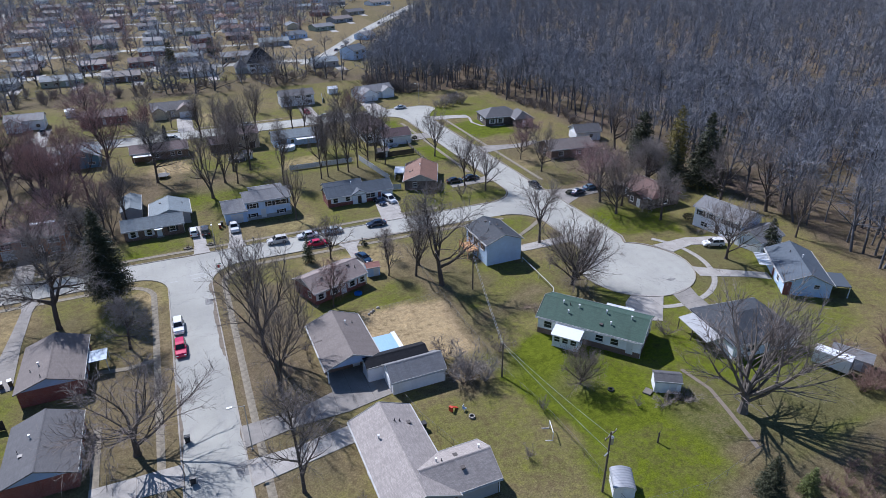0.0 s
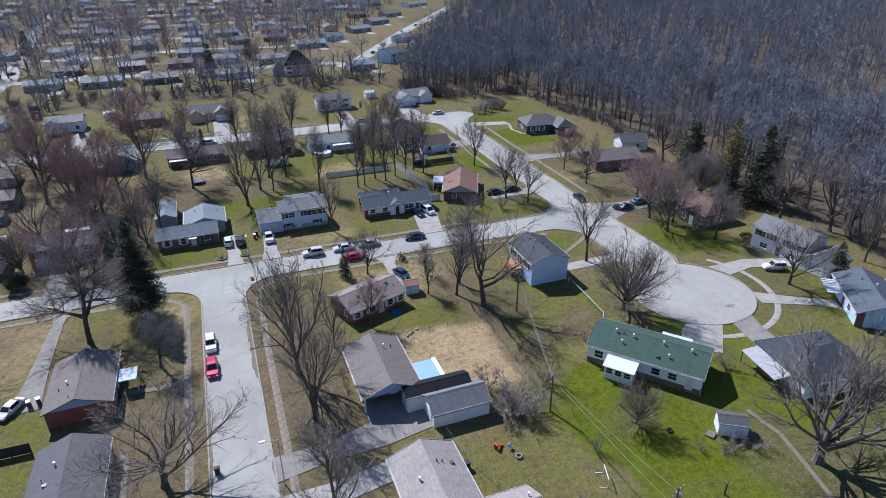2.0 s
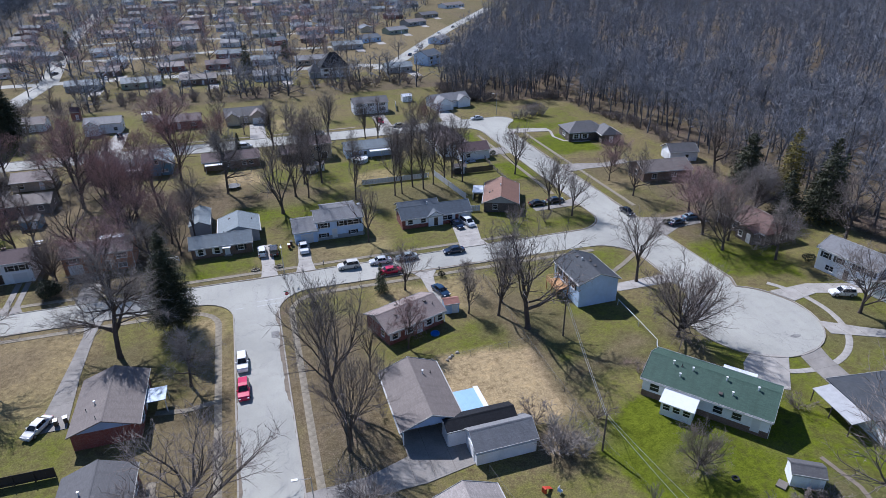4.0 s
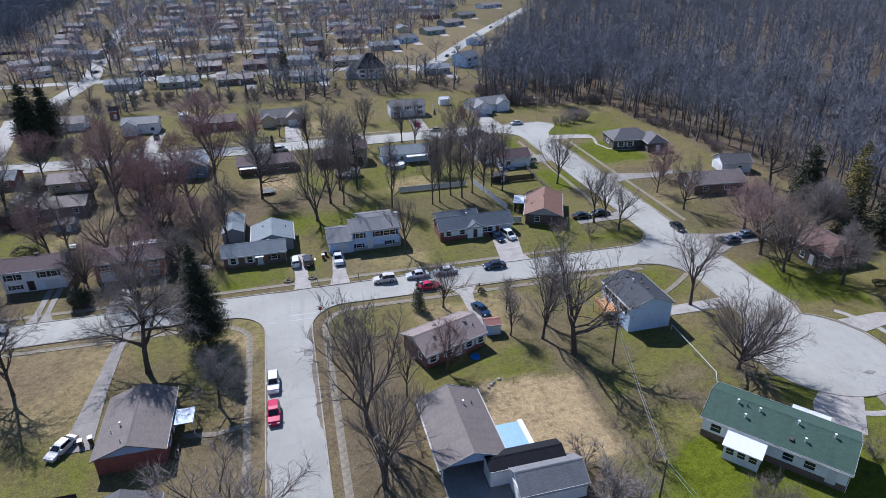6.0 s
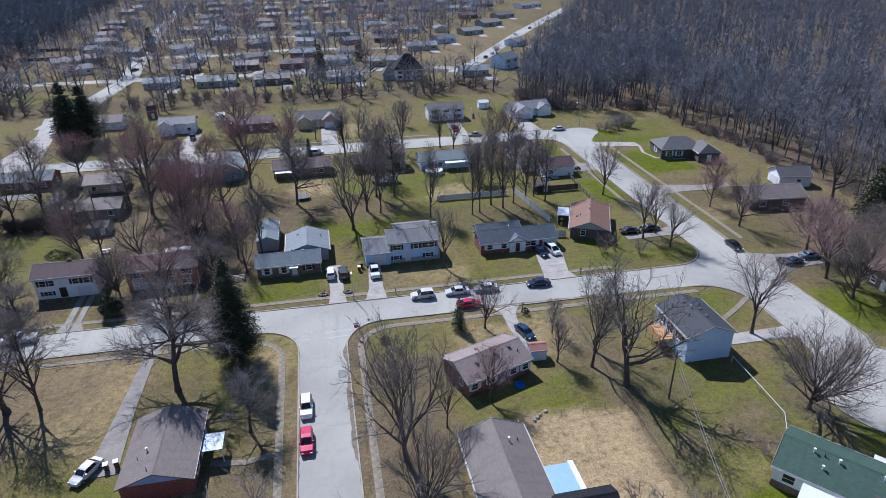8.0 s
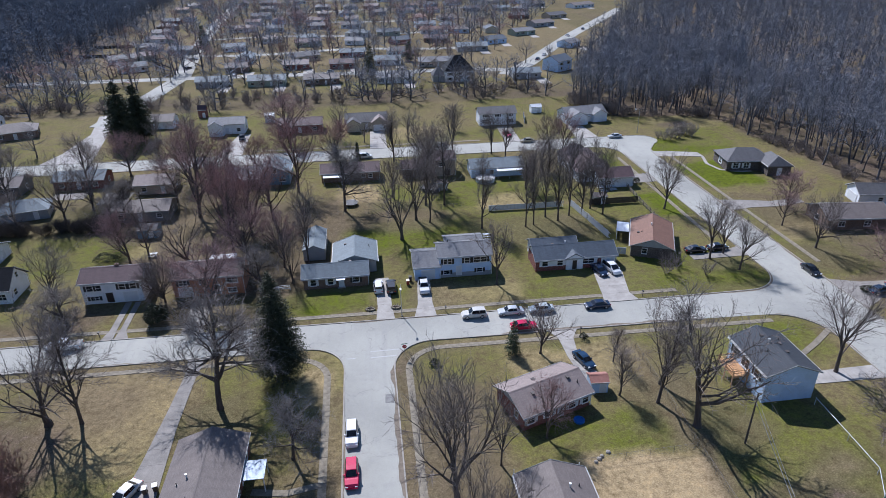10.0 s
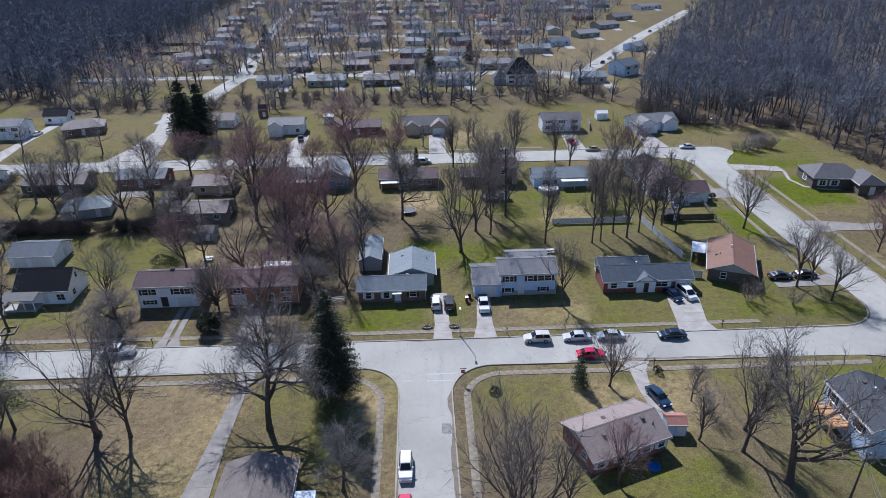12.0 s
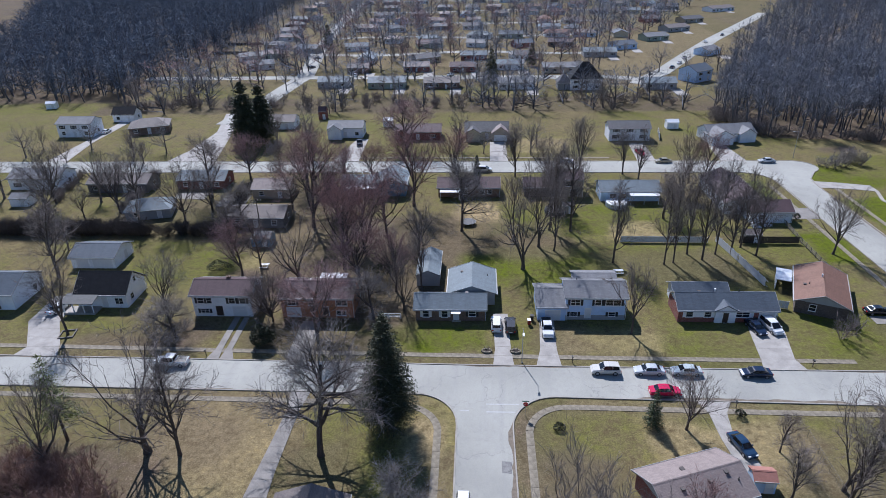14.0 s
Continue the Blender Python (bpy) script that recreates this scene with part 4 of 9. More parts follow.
openings(h, 12.6, 5.4, [('F', -4.4, 1.5, 1.0, 1.3, 'w'), ('F', -1.0, 1.5, 1.0, 1.3, 'w'), ('F', 4.0, 1.6, 1.2, 1.1, 'k'), ('F', 1.1, 0.1, 0.9, 2.05, 'dw'), ('R', 0.6, 1.5, 0.9, 1.0, 'n'), ('L', -0.6, 1.5, 0.9, 1.0, 'n')])
Shape().box(0.2, 1.9, -3.9, -2.6, 2.25, 2.33).ob("door_awning", M_METALROOF, h)
step(h, pose(1.1, -2.7, 0), 1.6, 0.45, 1)
vents(h, 0, 0, 0, 12.6, 5.4, 2.6, 1.55, [('p', 0.8, 0.6), ('b', 3, 1)])
vents(h, 3.9, 7.4, 90, 9.0, 8.6, 2.6, 1.5, [('p', 1, -3.0), ('b', 2, 2)])

h = house("house", "white and pale blue split-level house with black shutters and grey roof", 19.8, 20.4)
block(h, 0.4, 0.3, 0, 10.6, 6.6, 4.7, 1.45, W_PALESKYLIT, R_GREY, base=(1.0, W_GREY))
block(h, -7.4, 0.6, 0, 5.0, 8.0, 2.9, 1.5, W_PALESKYLIT, R_GREY)
block(h, 1.0, 4.6, 0, 7.6, 3.4, 4.9, 0.5, W_WHITE, R_GREY, gutter=False)
openings(h, 10.6, 6.6, [('F', -3.6, 3.6, 1.6, 1.1, 'k'), ('F', 0.4, 3.6, 1.0, 1.1, 'k'), ('F', 3.1, 3.6, 2.6, 1.1, 'k'), ('F', -3.8, 1.2, 1.2, 0.8, 'k'), ('F', 3.0, 1.2, 1.1, 0.8, 'k'), ('F', -1.3, 0.3, 1.0, 2.1, 'dw'), ('R', 0, 3.5, 1.0, 1.0, 'n')], 0.4, 0.3)
openings(h, 5.0, 8.0, [('F', 0.2, 0.05, 2.6, 2.1, 'dg')], -7.4, 0.6)
vents(h, 0.4, 0.3, 0, 10.6, 6.6, 4.7, 1.45, [('p', -3, 1.0), ('b', 2, 1.4)])

h = house("house", "long white ranch house with red brick end wall and slate-grey roof", 43.4, 20.0)
w, r = block(h, 0, 0, 0, 17.0, 6.0, 2.6, 1.75, W_WHITE, R_SLATE)
Shape().box(-8.56, -8.44, -3.05, 3.05, 0, 2.6).ob("brick_end_wall", B_RED, h)
Shape().box(-8.44, 5.2, -3.06, -2.98, 0, 0.95).ob("brick_skirt", B_RED, h)
for px in (-8.2, 5.0):
    Shape().box(px - 0.4, px + 0.4, -3.09, -2.9, 0, 2.55).ob("brick_pier", B_RED, h)
block(h, -3.0, 4.4, 0, 9.6, 4.4, 2.6, 1.2, W_WHITE, R_SLATE)
block(h, -0.4, -2.35, 90, 2.0, 3.6, 2.6, 1.0, W_WHITE, R_SLATE, over=0.25, gutter=False)
openings(h, 17.0, 6.0, [('F', -6.6, 1.65, 1.1, 1.1, 'n'), ('F', -3.4, 1.65, 1.1, 1.1, 'n'), ('F', 2.6, 1.65, 2.4, 1.1, 'n'), ('F', 6.9, 0.05, 2.5, 2.1, 'dg'), ('R', 0, 1.6, 0.9, 1.0, 'n')])
openings(h, 2.0, 3.6, [('L', 0.0, 0.1, 0.95, 2.05, 'dd')], -0.4, -2.35, 90)
vents(h, 0, 0, 0, 17.0, 6.0, 2.6, 1.75, [('w', -1.5, 0.5), ('p', 3, 0.9), ('b', -4, 1.2)])

h = house("house", "brown-roofed dark-sided ranch house with pale gable", 63.4, 25.4, -23.5)
block(h, 0, 0, 90, 13.8, 8.4, 2.5, 1.75, B_DARK, R_BROWN, gable=W_GREY)
openings(h, 13.8, 8.4, [('L', -1.4, 1.5, 1.0, 1.2, 'n'), ('F', -3, 1.5, 1.2, 1.1, 'n'), ('F', 2, 1.5, 1.2, 1.1, 'n'), ('F', 4.6, 0.1, 0.95, 2.05, 'dw')], 0, 0, 90)
vents(h, 0, 0, 90, 13.8, 8.4, 2.5, 1.75, [('w', 0.6, 0.25), ('p', -1.5, 2.2), ('b', -1.5, 2.9)])
Shape().box(-7.6, -4.9, 0.5, 5.6, 2.15, 2.27).ob("porch_roof", M_METALROOF, h)
s = Shape()
for px, py in ((-7.4, 0.7), (-7.4, 5.4)):
    s.box(px - 0.06, px + 0.06, py - 0.06, py + 0.06, 0, 2.15)
s.box(-7.45, -4.6, 5.35, 5.45, 0, 2.15).box(-7.45, -7.38, 0.7, 5.4, 0, 0.9)
s.ob("porch_frame", W_WHITE, h)

h = house("house", "two-storey white house with maroon roof and black shutters", -48.2, 20.6)
block(h, 0, 0, 0, 11.0, 6.4, 4.6, 1.5, W_WHITE, R_MAROON)
openings(h, 11.0, 6.4, [('F', -3.9, 3.4, 1.1, 1.1, 'k'), ('F', -2.3, 3.4, 0.9, 1.1, 'n'), ('F', 2.0, 3.4, 1.1, 1.1, 'k'), ('F', 4.0, 3.4, 1.1, 1.1, 'k'), ('F', -3.4, 1.2, 1.5, 0.8, 'k'), ('F', -0.6, 0.2, 1.3, 2.1, 'dd'), ('F', 3.2, 0.05, 2.5, 2.1, 'dg')])
vents(h, 0, 0, 0, 11.0, 6.4, 4.6, 1.5, [('c', 0.6, 0.4)])

h = house("house", "orange brick two-storey house under brown roof", -30.4, 20.8)
block(h, 0, 0, 0, 13.2, 7.0, 4.2, 1.5, B_ORANGE, R_MAROON)
openings(h, 13.2, 7.0, [('F', -4.6, 3.2, 1.4, 1.1, 'k'), ('F', -1.0, 3.2, 1.0, 1.0, 'n'), ('F', 4.6, 3.2, 2.0, 1.1, 'n'), ('F', 4.4, 1.0, 1.6, 0.9, 'n'), ('F', 1.6, 0.2, 1.0, 2.1, 'dd'), ('F', -4.4, 0.05, 2.5, 2.1, 'dg')])
Shape().box(-1.0, 4.2, 3.7, 6.2, 4.0, 4.12).ob("rear_awning", M_METALROOF, h)
vents(h, 0, 0, 0, 13.2, 7.0, 4.2, 1.5, [('p', 2, 1), ('b', -2, 1)])

h = house("house", "white cottage with steep black roof and front porch", -72.9, 23.4)
block(h, 0, 0.4, 0, 9.8, 7.4, 3.0, 2.9, W_WHITE, R_BLACK)
openings(h, 9.8, 7.4, [('F', 3.4, 1.5, 1.4, 1.2, 'n'), ('R', 0.4, 4.2, 0.7, 1.0, 'n'), ('R', -1.6, 1.5, 1.0, 1.1, 'n'), ('F', 0.6, 0.2, 0.95, 2.05, 'dw')], 0, 0.4)
Shape().add([(x, y, z) for x in (-6.5, -0.2) for y, z in ((-6.0, 2.3), (-3.2, 2.95), (-3.2, 3.07), (-6.0, 2.42))], [(0, 1, 2, 3), (7, 6, 5, 4), (0, 4, 5, 1), (2, 6, 7, 3), (3, 7, 4, 0), (1, 5, 6, 2)]).ob("porch_roof", M_OLDGREY, h, "low grey lean-to porch roof")
s = Shape()
for px in (-6.2, -4.3, -2.3, -0.5):
    s.box(px - 0.07, px + 0.07, -5.8, -5.66, 0.3, 2.2)
s.ob("porch_post", M_TRIM, h)
Shape().box(-6.4, -0.3, -5.9, -3.3, -0.05, 0.3).ob("porch_floor", M_CONC, h)

h = house("garage", "white detached garage with dark grey gable roof behind the cottage", -83.6, 39.6)
h["category"] = "garage"
block(h, 0, 0, 0, 9.6, 7.6, 2.6, 1.5, W_WHITE, R_SLATE)
openings(h, 9.6, 7.6, [('F', -2.2, 0.05, 2.6, 2.1, 'dg'), ('F', 2.2, 0.05, 4.2, 2.1, 'dg'), ('R', 1, 0.1, 0.9, 2.0, 'dw')])

h = house("house", "white gabled house with dark roof at the street bend", -94.5, 23.5)
block(h, 0, 0, 0, 9.5, 9.0, 3.4, 2.2, W_WHITE, R_SLATE)
openings(h, 9.5, 9.0, [('F', -2.5, 1.5, 1.4, 1.2, 'k'), ('F', 1.5, 0.2, 0.95, 2.05, 'dd'), ('R', 2, 1.5, 1.0, 1.1, 'n')])

# south side of the main street
h = house("house", "brown brick ranch house with weathered tan roof", 25.4, -22.6, 19.5)
block(h, 0, 0, 0, 11.4, 7.2, 2.7, 1.55, B_RED, R_TAN, gable=W_GREY, over=0.5)
openings(h, 11.4, 7.2, [('L', 1.6, 1.6, 0.9, 1.1, 'n'), ('F', -4.5, 1.5, 1.1, 1.1, 'w'), ('F', -1.4, 1.5, 1.1, 1.1, 'w'), ('F', 2.6, 1.5, 1.1, 1.1, 'w'), ('F', 5.0, 1.5, 1.0, 1.1, 'w'), ('R', 0.5, 1.5, 1.0, 1.1, 'n'), ('F', 0.6, 0.1, 0.95, 2.05, 'dw')])
vents(h, 0, 0, 0, 11.4, 7.2, 2.7, 1.55, [('b', -2.8, -1.3), ('b', 1.0, -1.3), ('b', 3.6, -0.8), ('p', -0.4, -2.3), ('p', 4.6, -1.9), ('b', -1.0, 1.4)])

h = house("house", "white two-storey house, siding tinted for skylight, with slate roof and timber deck", 61.3, -22.3)
block(h, 0, 0, 90, 9.8, 8.0, 4.9, 1.55, W_PALESKYLIT, R_CHAR, over=0.35)
openings(h, 9.8, 8.0, [('B', 2.6, 3.6, 1.2, 1.2, 'k'), ('B', -0.4, 3.6, 1.8, 2.0, 'n'), ('B', -3.2, 3.6, 1.1, 1.2, 'k'), ('B', -2.8, 1.1, 1.5, 0.8, 'n'), ('F', 0, 3.6, 1.2, 1.2, 'n'), ('F', -3, 0.1, 0.95, 2.05, 'dw')], 0, 0, 90)
vents(h, 0, 0, 90, 9.8, 8.0, 4.9, 1.55, [('w', 1.0, 0.5), ('p', -0.6, 1.6), ('b', 2.8, 0.6), ('b', 0.6, -1.0), ('b', -1.6, -0.8), ('p', 2.0, -1.8)])
m = pose(-4.0, 1.2, 0)
dk = Shape().box(-2.6, 0, -2.2, 2.2, 2.0, 2.12).box(-2.6, 0, -2.2, -2.1, 1.8, 2.0)
d = dk.ob("deck_floor", M_DECK, h)
d.matrix_basis = m
for k in range(9):
    Shape().box(-2.6, 0, -2.15 + k * 0.48, -2.15 + k * 0.48 + 0.43, 2.12, 2.15).ob("deck_board", M_DECK, d)
for px, py in ((-2.5, -2.1), (-2.5, 0), (-2.5, 2.1), (-0.1, -2.1), (-0.1, 2.1)):
    Shape().box(px - 0.07, px + 0.07, py - 0.07, py + 0.07, 0, 3.05).ob("deck_post", M_DECK, d)
s = Shape()
for z in (2.55, 3.0):
    s.box(-2.56, -2.48, -2.1, 2.1, z, z + 0.08).box(-2.5, 0, -2.14, -2.06, z, z + 0.08).box(-2.5, 0, 2.06, 2.14, z, z + 0.08)
for k in range(14):
    s.box(-2.54, -2.5, -2.0 + k * 0.3, -1.96 + k * 0.3, 2.1, 3.0)
s.ob("deck_railing", M_DECK, d)

# along the side street
h = house("house", "red brick ranch house with brown-grey roof and pale gable", -20.9, -32.2)
block(h, 0, 0, 90, 12.2, 8.6, 2.7, 1.6, B_RED, R_BROWNG, gable=W_SKYLITGABLE, gutter=False)
openings(h, 12.2, 8.6, [('F', -3, 1.5, 1.4, 1.2, 'w'), ('F', 3.4, 1.5, 1.2, 1.2, 'w'), ('F', 0.2, 0.1, 0.95, 2.05, 'dw'), ('B', 2, 1.5, 1.2, 1.1, 'n')], 0, 0, 90)
vents(h, 0, 0, 90, 12.2, 8.6, 2.7, 1.6, [('w', -1.6, 1.6), ('p', -2.3, 2.7), ('p', -5.2, 0.9)])
s = Shape().box(4.5, 7.4, -1.6, 1.7, 2.3, 2.4)
s.ob("porch_roof", M_OLDMETAL, h)
for px, py in ((7.3, -1.5), (7.3, 1.6)):
    Shape().box(px - 0.05, px + 0.05, py - 0.05, py + 0.05, 0, 2.3).ob("porch_post", M_TRIM, h)

h = house("house", "red brick ranch house with dark grey roof and pale blue gable", -20.1, -52.4)
block(h, 0, 0, 90, 11.6, 8.2, 2.7, 1.65, B_RED, R_DGREY, gable=W_SKYLITGABLE, gutter=False)
openings(h, 11.6, 8.2, [('F', -3, 1.5, 1.4, 1.2, 'w'), ('F', 3.4, 1.5, 1.2, 1.2, 'w'), ('F', 0.2, 0.1, 0.95, 2.05, 'dw')], 0, 0, 90)
vents(h, 0, 0, 90, 11.6, 8.2, 2.7, 1.65, [('w', 1.2, 1.3), ('p', -0.6, 2.6), ('b', -1.6, 2.1)])

h = house("house", "grey-roofed house with pale blue gable and open carport", 21.9, -44.4)
block(h, 0, -0.4, 90, 13.0, 8.4, 2.7, 1.7, B_BROWN, R_BROWNG, porch=2.6)
g = Shape()
g.add([(x, yy, z) for yy in (-6.9, -6.8) for x, z in ((-4.2, 2.62), (4.2, 2.62), (0, 4.36))], [(0, 1, 2), (5, 4, 3), (0, 3, 4, 1), (1, 4, 5, 2), (2, 5, 3, 0)])
g.ob("carport_gable", W_SKYLITGABLE, h, "boarded gable tinted for skylight over the open carport")
for px in (-4.1, 4.1):
    Shape().box(px - 0.08, px + 0.08, -6.86, -6.7, 0, 2.7).ob("carport_post", M_TRIM, h)
openings(h, 10.4, 8.4, [('B', -2, 1.5, 1.2, 1.1, 'n'), ('B', 2.4, 1.5, 1.2, 1.1, 'n'), ('F', 2, 1.5, 1.2, 1.1, 'n'), ('L', 1.0, 0.1, 0.95, 2.05, 'dw')], 0, 0.9, 90)
vents(h, 0, 0.9, 90, 10.4, 8.4, 2.7, 1.7, [('w', 1.6, -1.3), ('p', 2.0, -2.6)])
fold = [(4.3 + 0.42 * (k // 4) + (0, 0.3, 0.3, 0.42)[k % 4], (2.5, 2.5, 2.45, 2.45)[k % 4]) for k in range(36)]
ps = Shape()
ps.add([(x, yy, z - dz) for dz in (0.0, 0.03) for yy in (-6.6, -1.2) for x, z in fold], [(k, k + 1, k + 37, k + 36) for k in range(35)] + [(k + 108, k + 109, k + 73, k + 72) for k in range(35)])
p = ps.ob("patio_cover", M_BLUEMETAL, h, "ribbed pale blue metal patio cover")
Shape().box(8.0, 8.7, -6.65, -1.0, 2.36, 2.56).ob("cover_edge", M_METALROOF, p)
for px, py in ((8.4, -6.5), (8.4, -1.2)):
    Shape().box(px - 0.05, px + 0.05, py - 0.05, py + 0.05, 0, 2.4).ob("cover_post", M_TRIM, p)

h = house("garage", "white detached garage with dark gable roof beside the drive", 28.8, -54.4)
h["category"] = "garage"
block(h, 1.4, -1.1, 0, 8.4, 4.6, 2.45, 1.45, W_WHITE, R_GREY, over=0.3, gable=W_WHITE)
block(h, -0.4, 2.4, 0, 9.8, 3.0, 2.7, 0.65, W_WHITE, R_BLACK, over=0.25, gutter=False)
openings(h, 8.4, 4.6, [('L', 0, 0.05, 2.5, 2.1, 'dg')], 1.4, -1.1)
openings(h, 9.8, 3.0, [('L', 0, 0.05, 2.3, 2.1, 'dg')], -0.4, 2.4)

h = house("house", "grey mottled shingle ranch house with rear wing", 22.0, -72.4)
block(h, 0, 0, 90, 16.8, 8.2, 2.7, 1.75, B_BROWN, R_LIGHT, gable=W_GREY)
block(h, 5.4, -4.8, 0, 8.8, 6.4, 2.7, 1.7, W_GREY, R_LIGHT)
openings(h, 16.8, 8.2, [('B', -4, 1.5, 1.6, 1.2, 'w'), ('B', 2, 1.5, 1.2, 1.2, 'w'), ('B', -1, 0.1, 0.95, 2.05, 'dw'), ('F', 4, 1.5, 1.2, 1.1, 'n'), ('R', 1.5, 1.5, 1.1, 1.1, 'n')], 0, 0, 90)
openings(h, 8.8, 6.4, [('R', 0, 1.5, 1.2, 1.1, 'n'), ('B', 1, 1.5, 1.2, 1.1, 'n')], 5.4, -4.8)
vents(h, 0, 0, 90, 16.8, 8.2, 2.7, 1.75, [('w', 3.0, 1.9), ('p', 4.8, -0.9), ('p', 4.8, -1.6), ('b', 4.6, -2.8)])
vents(h, 5.4, -4.8, 0, 8.8, 6.4, 2.7, 1.7, [('w', 3.6, 0.8), ('b', 0.4, 0.9), ('b', 0.5, -1.2), ('w', -2.2, 0.8), ('p', -1.6, 0.5)])

# round the turning circle
h = house("house", "white ranch house with long green roof and porch", 63.2, -56.2, -51)
block(h, 0, 0, 0, 17.4, 8.4, 3.2, 1.8, W_WHITE, R_GREEN, base=(1.0, B_BROWN), over=0.35)
Shape().add([(x, y, z) for x in (-5.1, -0.7) for y, z in ((-7.05, 0), (-4.2, 0), (-4.2, 2.95), (-7.05, 2.4))], [(0, 1, 2, 3), (7, 6, 5, 4), (0, 4, 5, 1), (2, 6, 7, 3), (3, 7, 4, 0), (1, 5, 6, 2)]).ob("porch_wall", W_WHITE, h)
Shape().add([(x, y, z) for x in (-5.35, -0.45) for y, z in ((-7.4, 2.36), (-4.0, 3.02), (-4.0, 3.12), (-7.4, 2.46))], [(0, 1, 2, 3), (7, 6, 5, 4), (0, 4, 5, 1), (2, 6, 7, 3), (3, 7, 4, 0), (1, 5, 6, 2)]).ob("porch_roof", M_METALROOF, h, "white sloping metal porch roof")
openings(h, 17.4, 8.4, [('F', -6.9, 2.0, 1.3, 1.2, 'n'), ('F', -4.6, 2.1, 0.9, 0.9, 'n'), ('F', 2.0, 2.0, 1.2, 1.1, 'n'), ('F', 4.5, 2.0, 1.2, 1.1, 'n'), ('F', 7.0, 0.5, 0.95, 2.1, 'dw'), ('R', -1.5, 2.0, 1.1, 1.1, 'n'), ('R', 1.5, 2.0, 1.1, 1.1, 'n')])
openings(h, 2.9, 4.4, [('L', -1.4, 1.6, 0.9, 0.9, 'n'), ('L', 0, 1.6, 0.9, 0.9, 'n'), ('L', 1.4, 1.6, 0.9, 0.9, 'n'), ('F', 0, 1.6, 1.2, 0.9, 'n')], -2.9, -5.6, 90)
vents(h, 0, 0, 0, 17.4, 8.4, 3.2, 1.8, [('w', -5.4, -0.8), ('w', -2.6, -0.9), ('w', 2.0, -0.7), ('w', 6.2, -0.7), ('p', -4.2, -0.8), ('w', 3.3, -2.6), ('b', 1.8, -3.0), ('w', -4.0, -2.4)])
Shape().box(0.6, 5.4, 4.3, 6.4, 2.5, 2.62).ob("rear_awning", M_METALROOF, h)

h = house("house", "dark grey hip-roofed house behind a large bare tree", 86.0, -67.2, -8)
block(h, 0, 0, 0, 12.6, 11.0, 2.8, 2.0, W_WHITE, R_CHAR, hip=0.75)
openings(h, 12.6, 11.0, [('F', -3, 1.5, 1.4, 1.2, 'n'), ('F', 2, 1.5, 1.4, 1.2, 'n'), ('L', 0, 0.05, 4.2, 2.1, 'dg')])

Shape().add([(x, y, z) for y in (-3.0, 4.8) for x, z in ((-9.6, 2.2), (-6.3, 2.62), (-6.3, 2.72), (-9.6, 2.3))], [(3, 2, 1, 0), (4, 5, 6, 7), (1, 5, 4, 0), (3, 7, 6, 2), (0, 4, 7, 3), (2, 6, 5, 1)]).ob("lean_to_roof", M_DULLMETAL, h, "pale metal lean-to roof")
for py in (-2.8, 0.9, 4.6):
    Shape().box(-9.5, -9.38, py - 0.06, py + 0.06, 0, 2.22).ob("lean_to_post", M_DKWOOD, h)

h = house("house", "pale blue ranch house with slate roof, side carport and awning", 110.8, -57.0, 55)
block(h, 0, 0, 0, 14.0, 8.2, 2.8, 1.8, W_PALESKYLIT, R_SLATE)
openings(h, 14.0, 8.2, [('B', -3, 1.5, 1.2, 1.1, 'n'), ('B', 3, 1.5, 1.2, 1.1, 'n'), ('L', 1.5, 2.2, 0.9, 0.7, 'n'), ('B', 0, 0.1, 0.95, 2.05, 'dr')])
Shape().box(-6.5, -1.0, -7.6, -4.3, 2.35, 2.5).ob("carport_roof", R_SLATE, h)
for px in (-6.3, -1.2):
    Shape().box(px - 0.08, px + 0.08, -7.5, -7.34, 0, 2.4).ob("carport_post", M_TRIM, h)
for k in range(8):
    Shape().box(0.3 + k * 0.7, 0.3 + k * 0.7 + 0.5, 4.3, 6.9, 2.3, 2.38).ob("awning_panel", M_METALROOF, h)
Shape().box(-7.06, -6.94, 2.9, 4.15, 0, 2.8).ob("brick_end", B_RED, h)
vents(h, 0, 0, 0, 14.0, 8.2, 2.8, 1.8, [('w', 0.5, -0.6), ('p', 3, 1)])

h = house("house", "white two-storey house with grey roof and attached garage", 114.6, -34.8, -80)
block(h, -0.6, 1.0, 0, 12.0, 7.2, 4.8, 1.6, W_WHITE, R_GREY)
block(h, 8.2, 0.0, 90, 7.6, 6.0, 2.7, 1.5, W_WHITE, R_GREY)
openings(h, 12.0, 7.2, [('F', -4.3, 3.6, 1.1, 1.1, 'k'), ('F', -1.6, 3.6, 1.1, 1.1, 'k'), ('F', 2.2, 3.6, 1.1, 1.1, 'k'), ('F', 4.6, 3.6, 1.1, 1.1, 'k'), ('F', -3, 1.2, 1.6, 1.0, 'n'), ('F', 3.4, 1.2, 1.6, 1.0, 'n'), ('F', 0.4, 0.1, 1.0, 2.1, 'dd'), ('L', 0, 3.6, 1.0, 1.0, 'n')], -0.6, 1.0)
openings(h, 7.6, 6.0, [('L', 0, 0.05, 4.4, 2.1, 'dg')], 8.2, 0.0, 90)

h = house("house", "brown brick house with reddish hip roof by the woods", 112.2, -10.4, 2)
block(h, 0, 0, 90, 14.0, 9.0, 2.9, 1.8, B_DARK, R_DKRED, hip=0.6)
block(h, -4.6, -3.2, 0, 3.4, 5.0, 2.8, 0.9, B_DARK, R_DKRED, over=0.3, gutter=False)
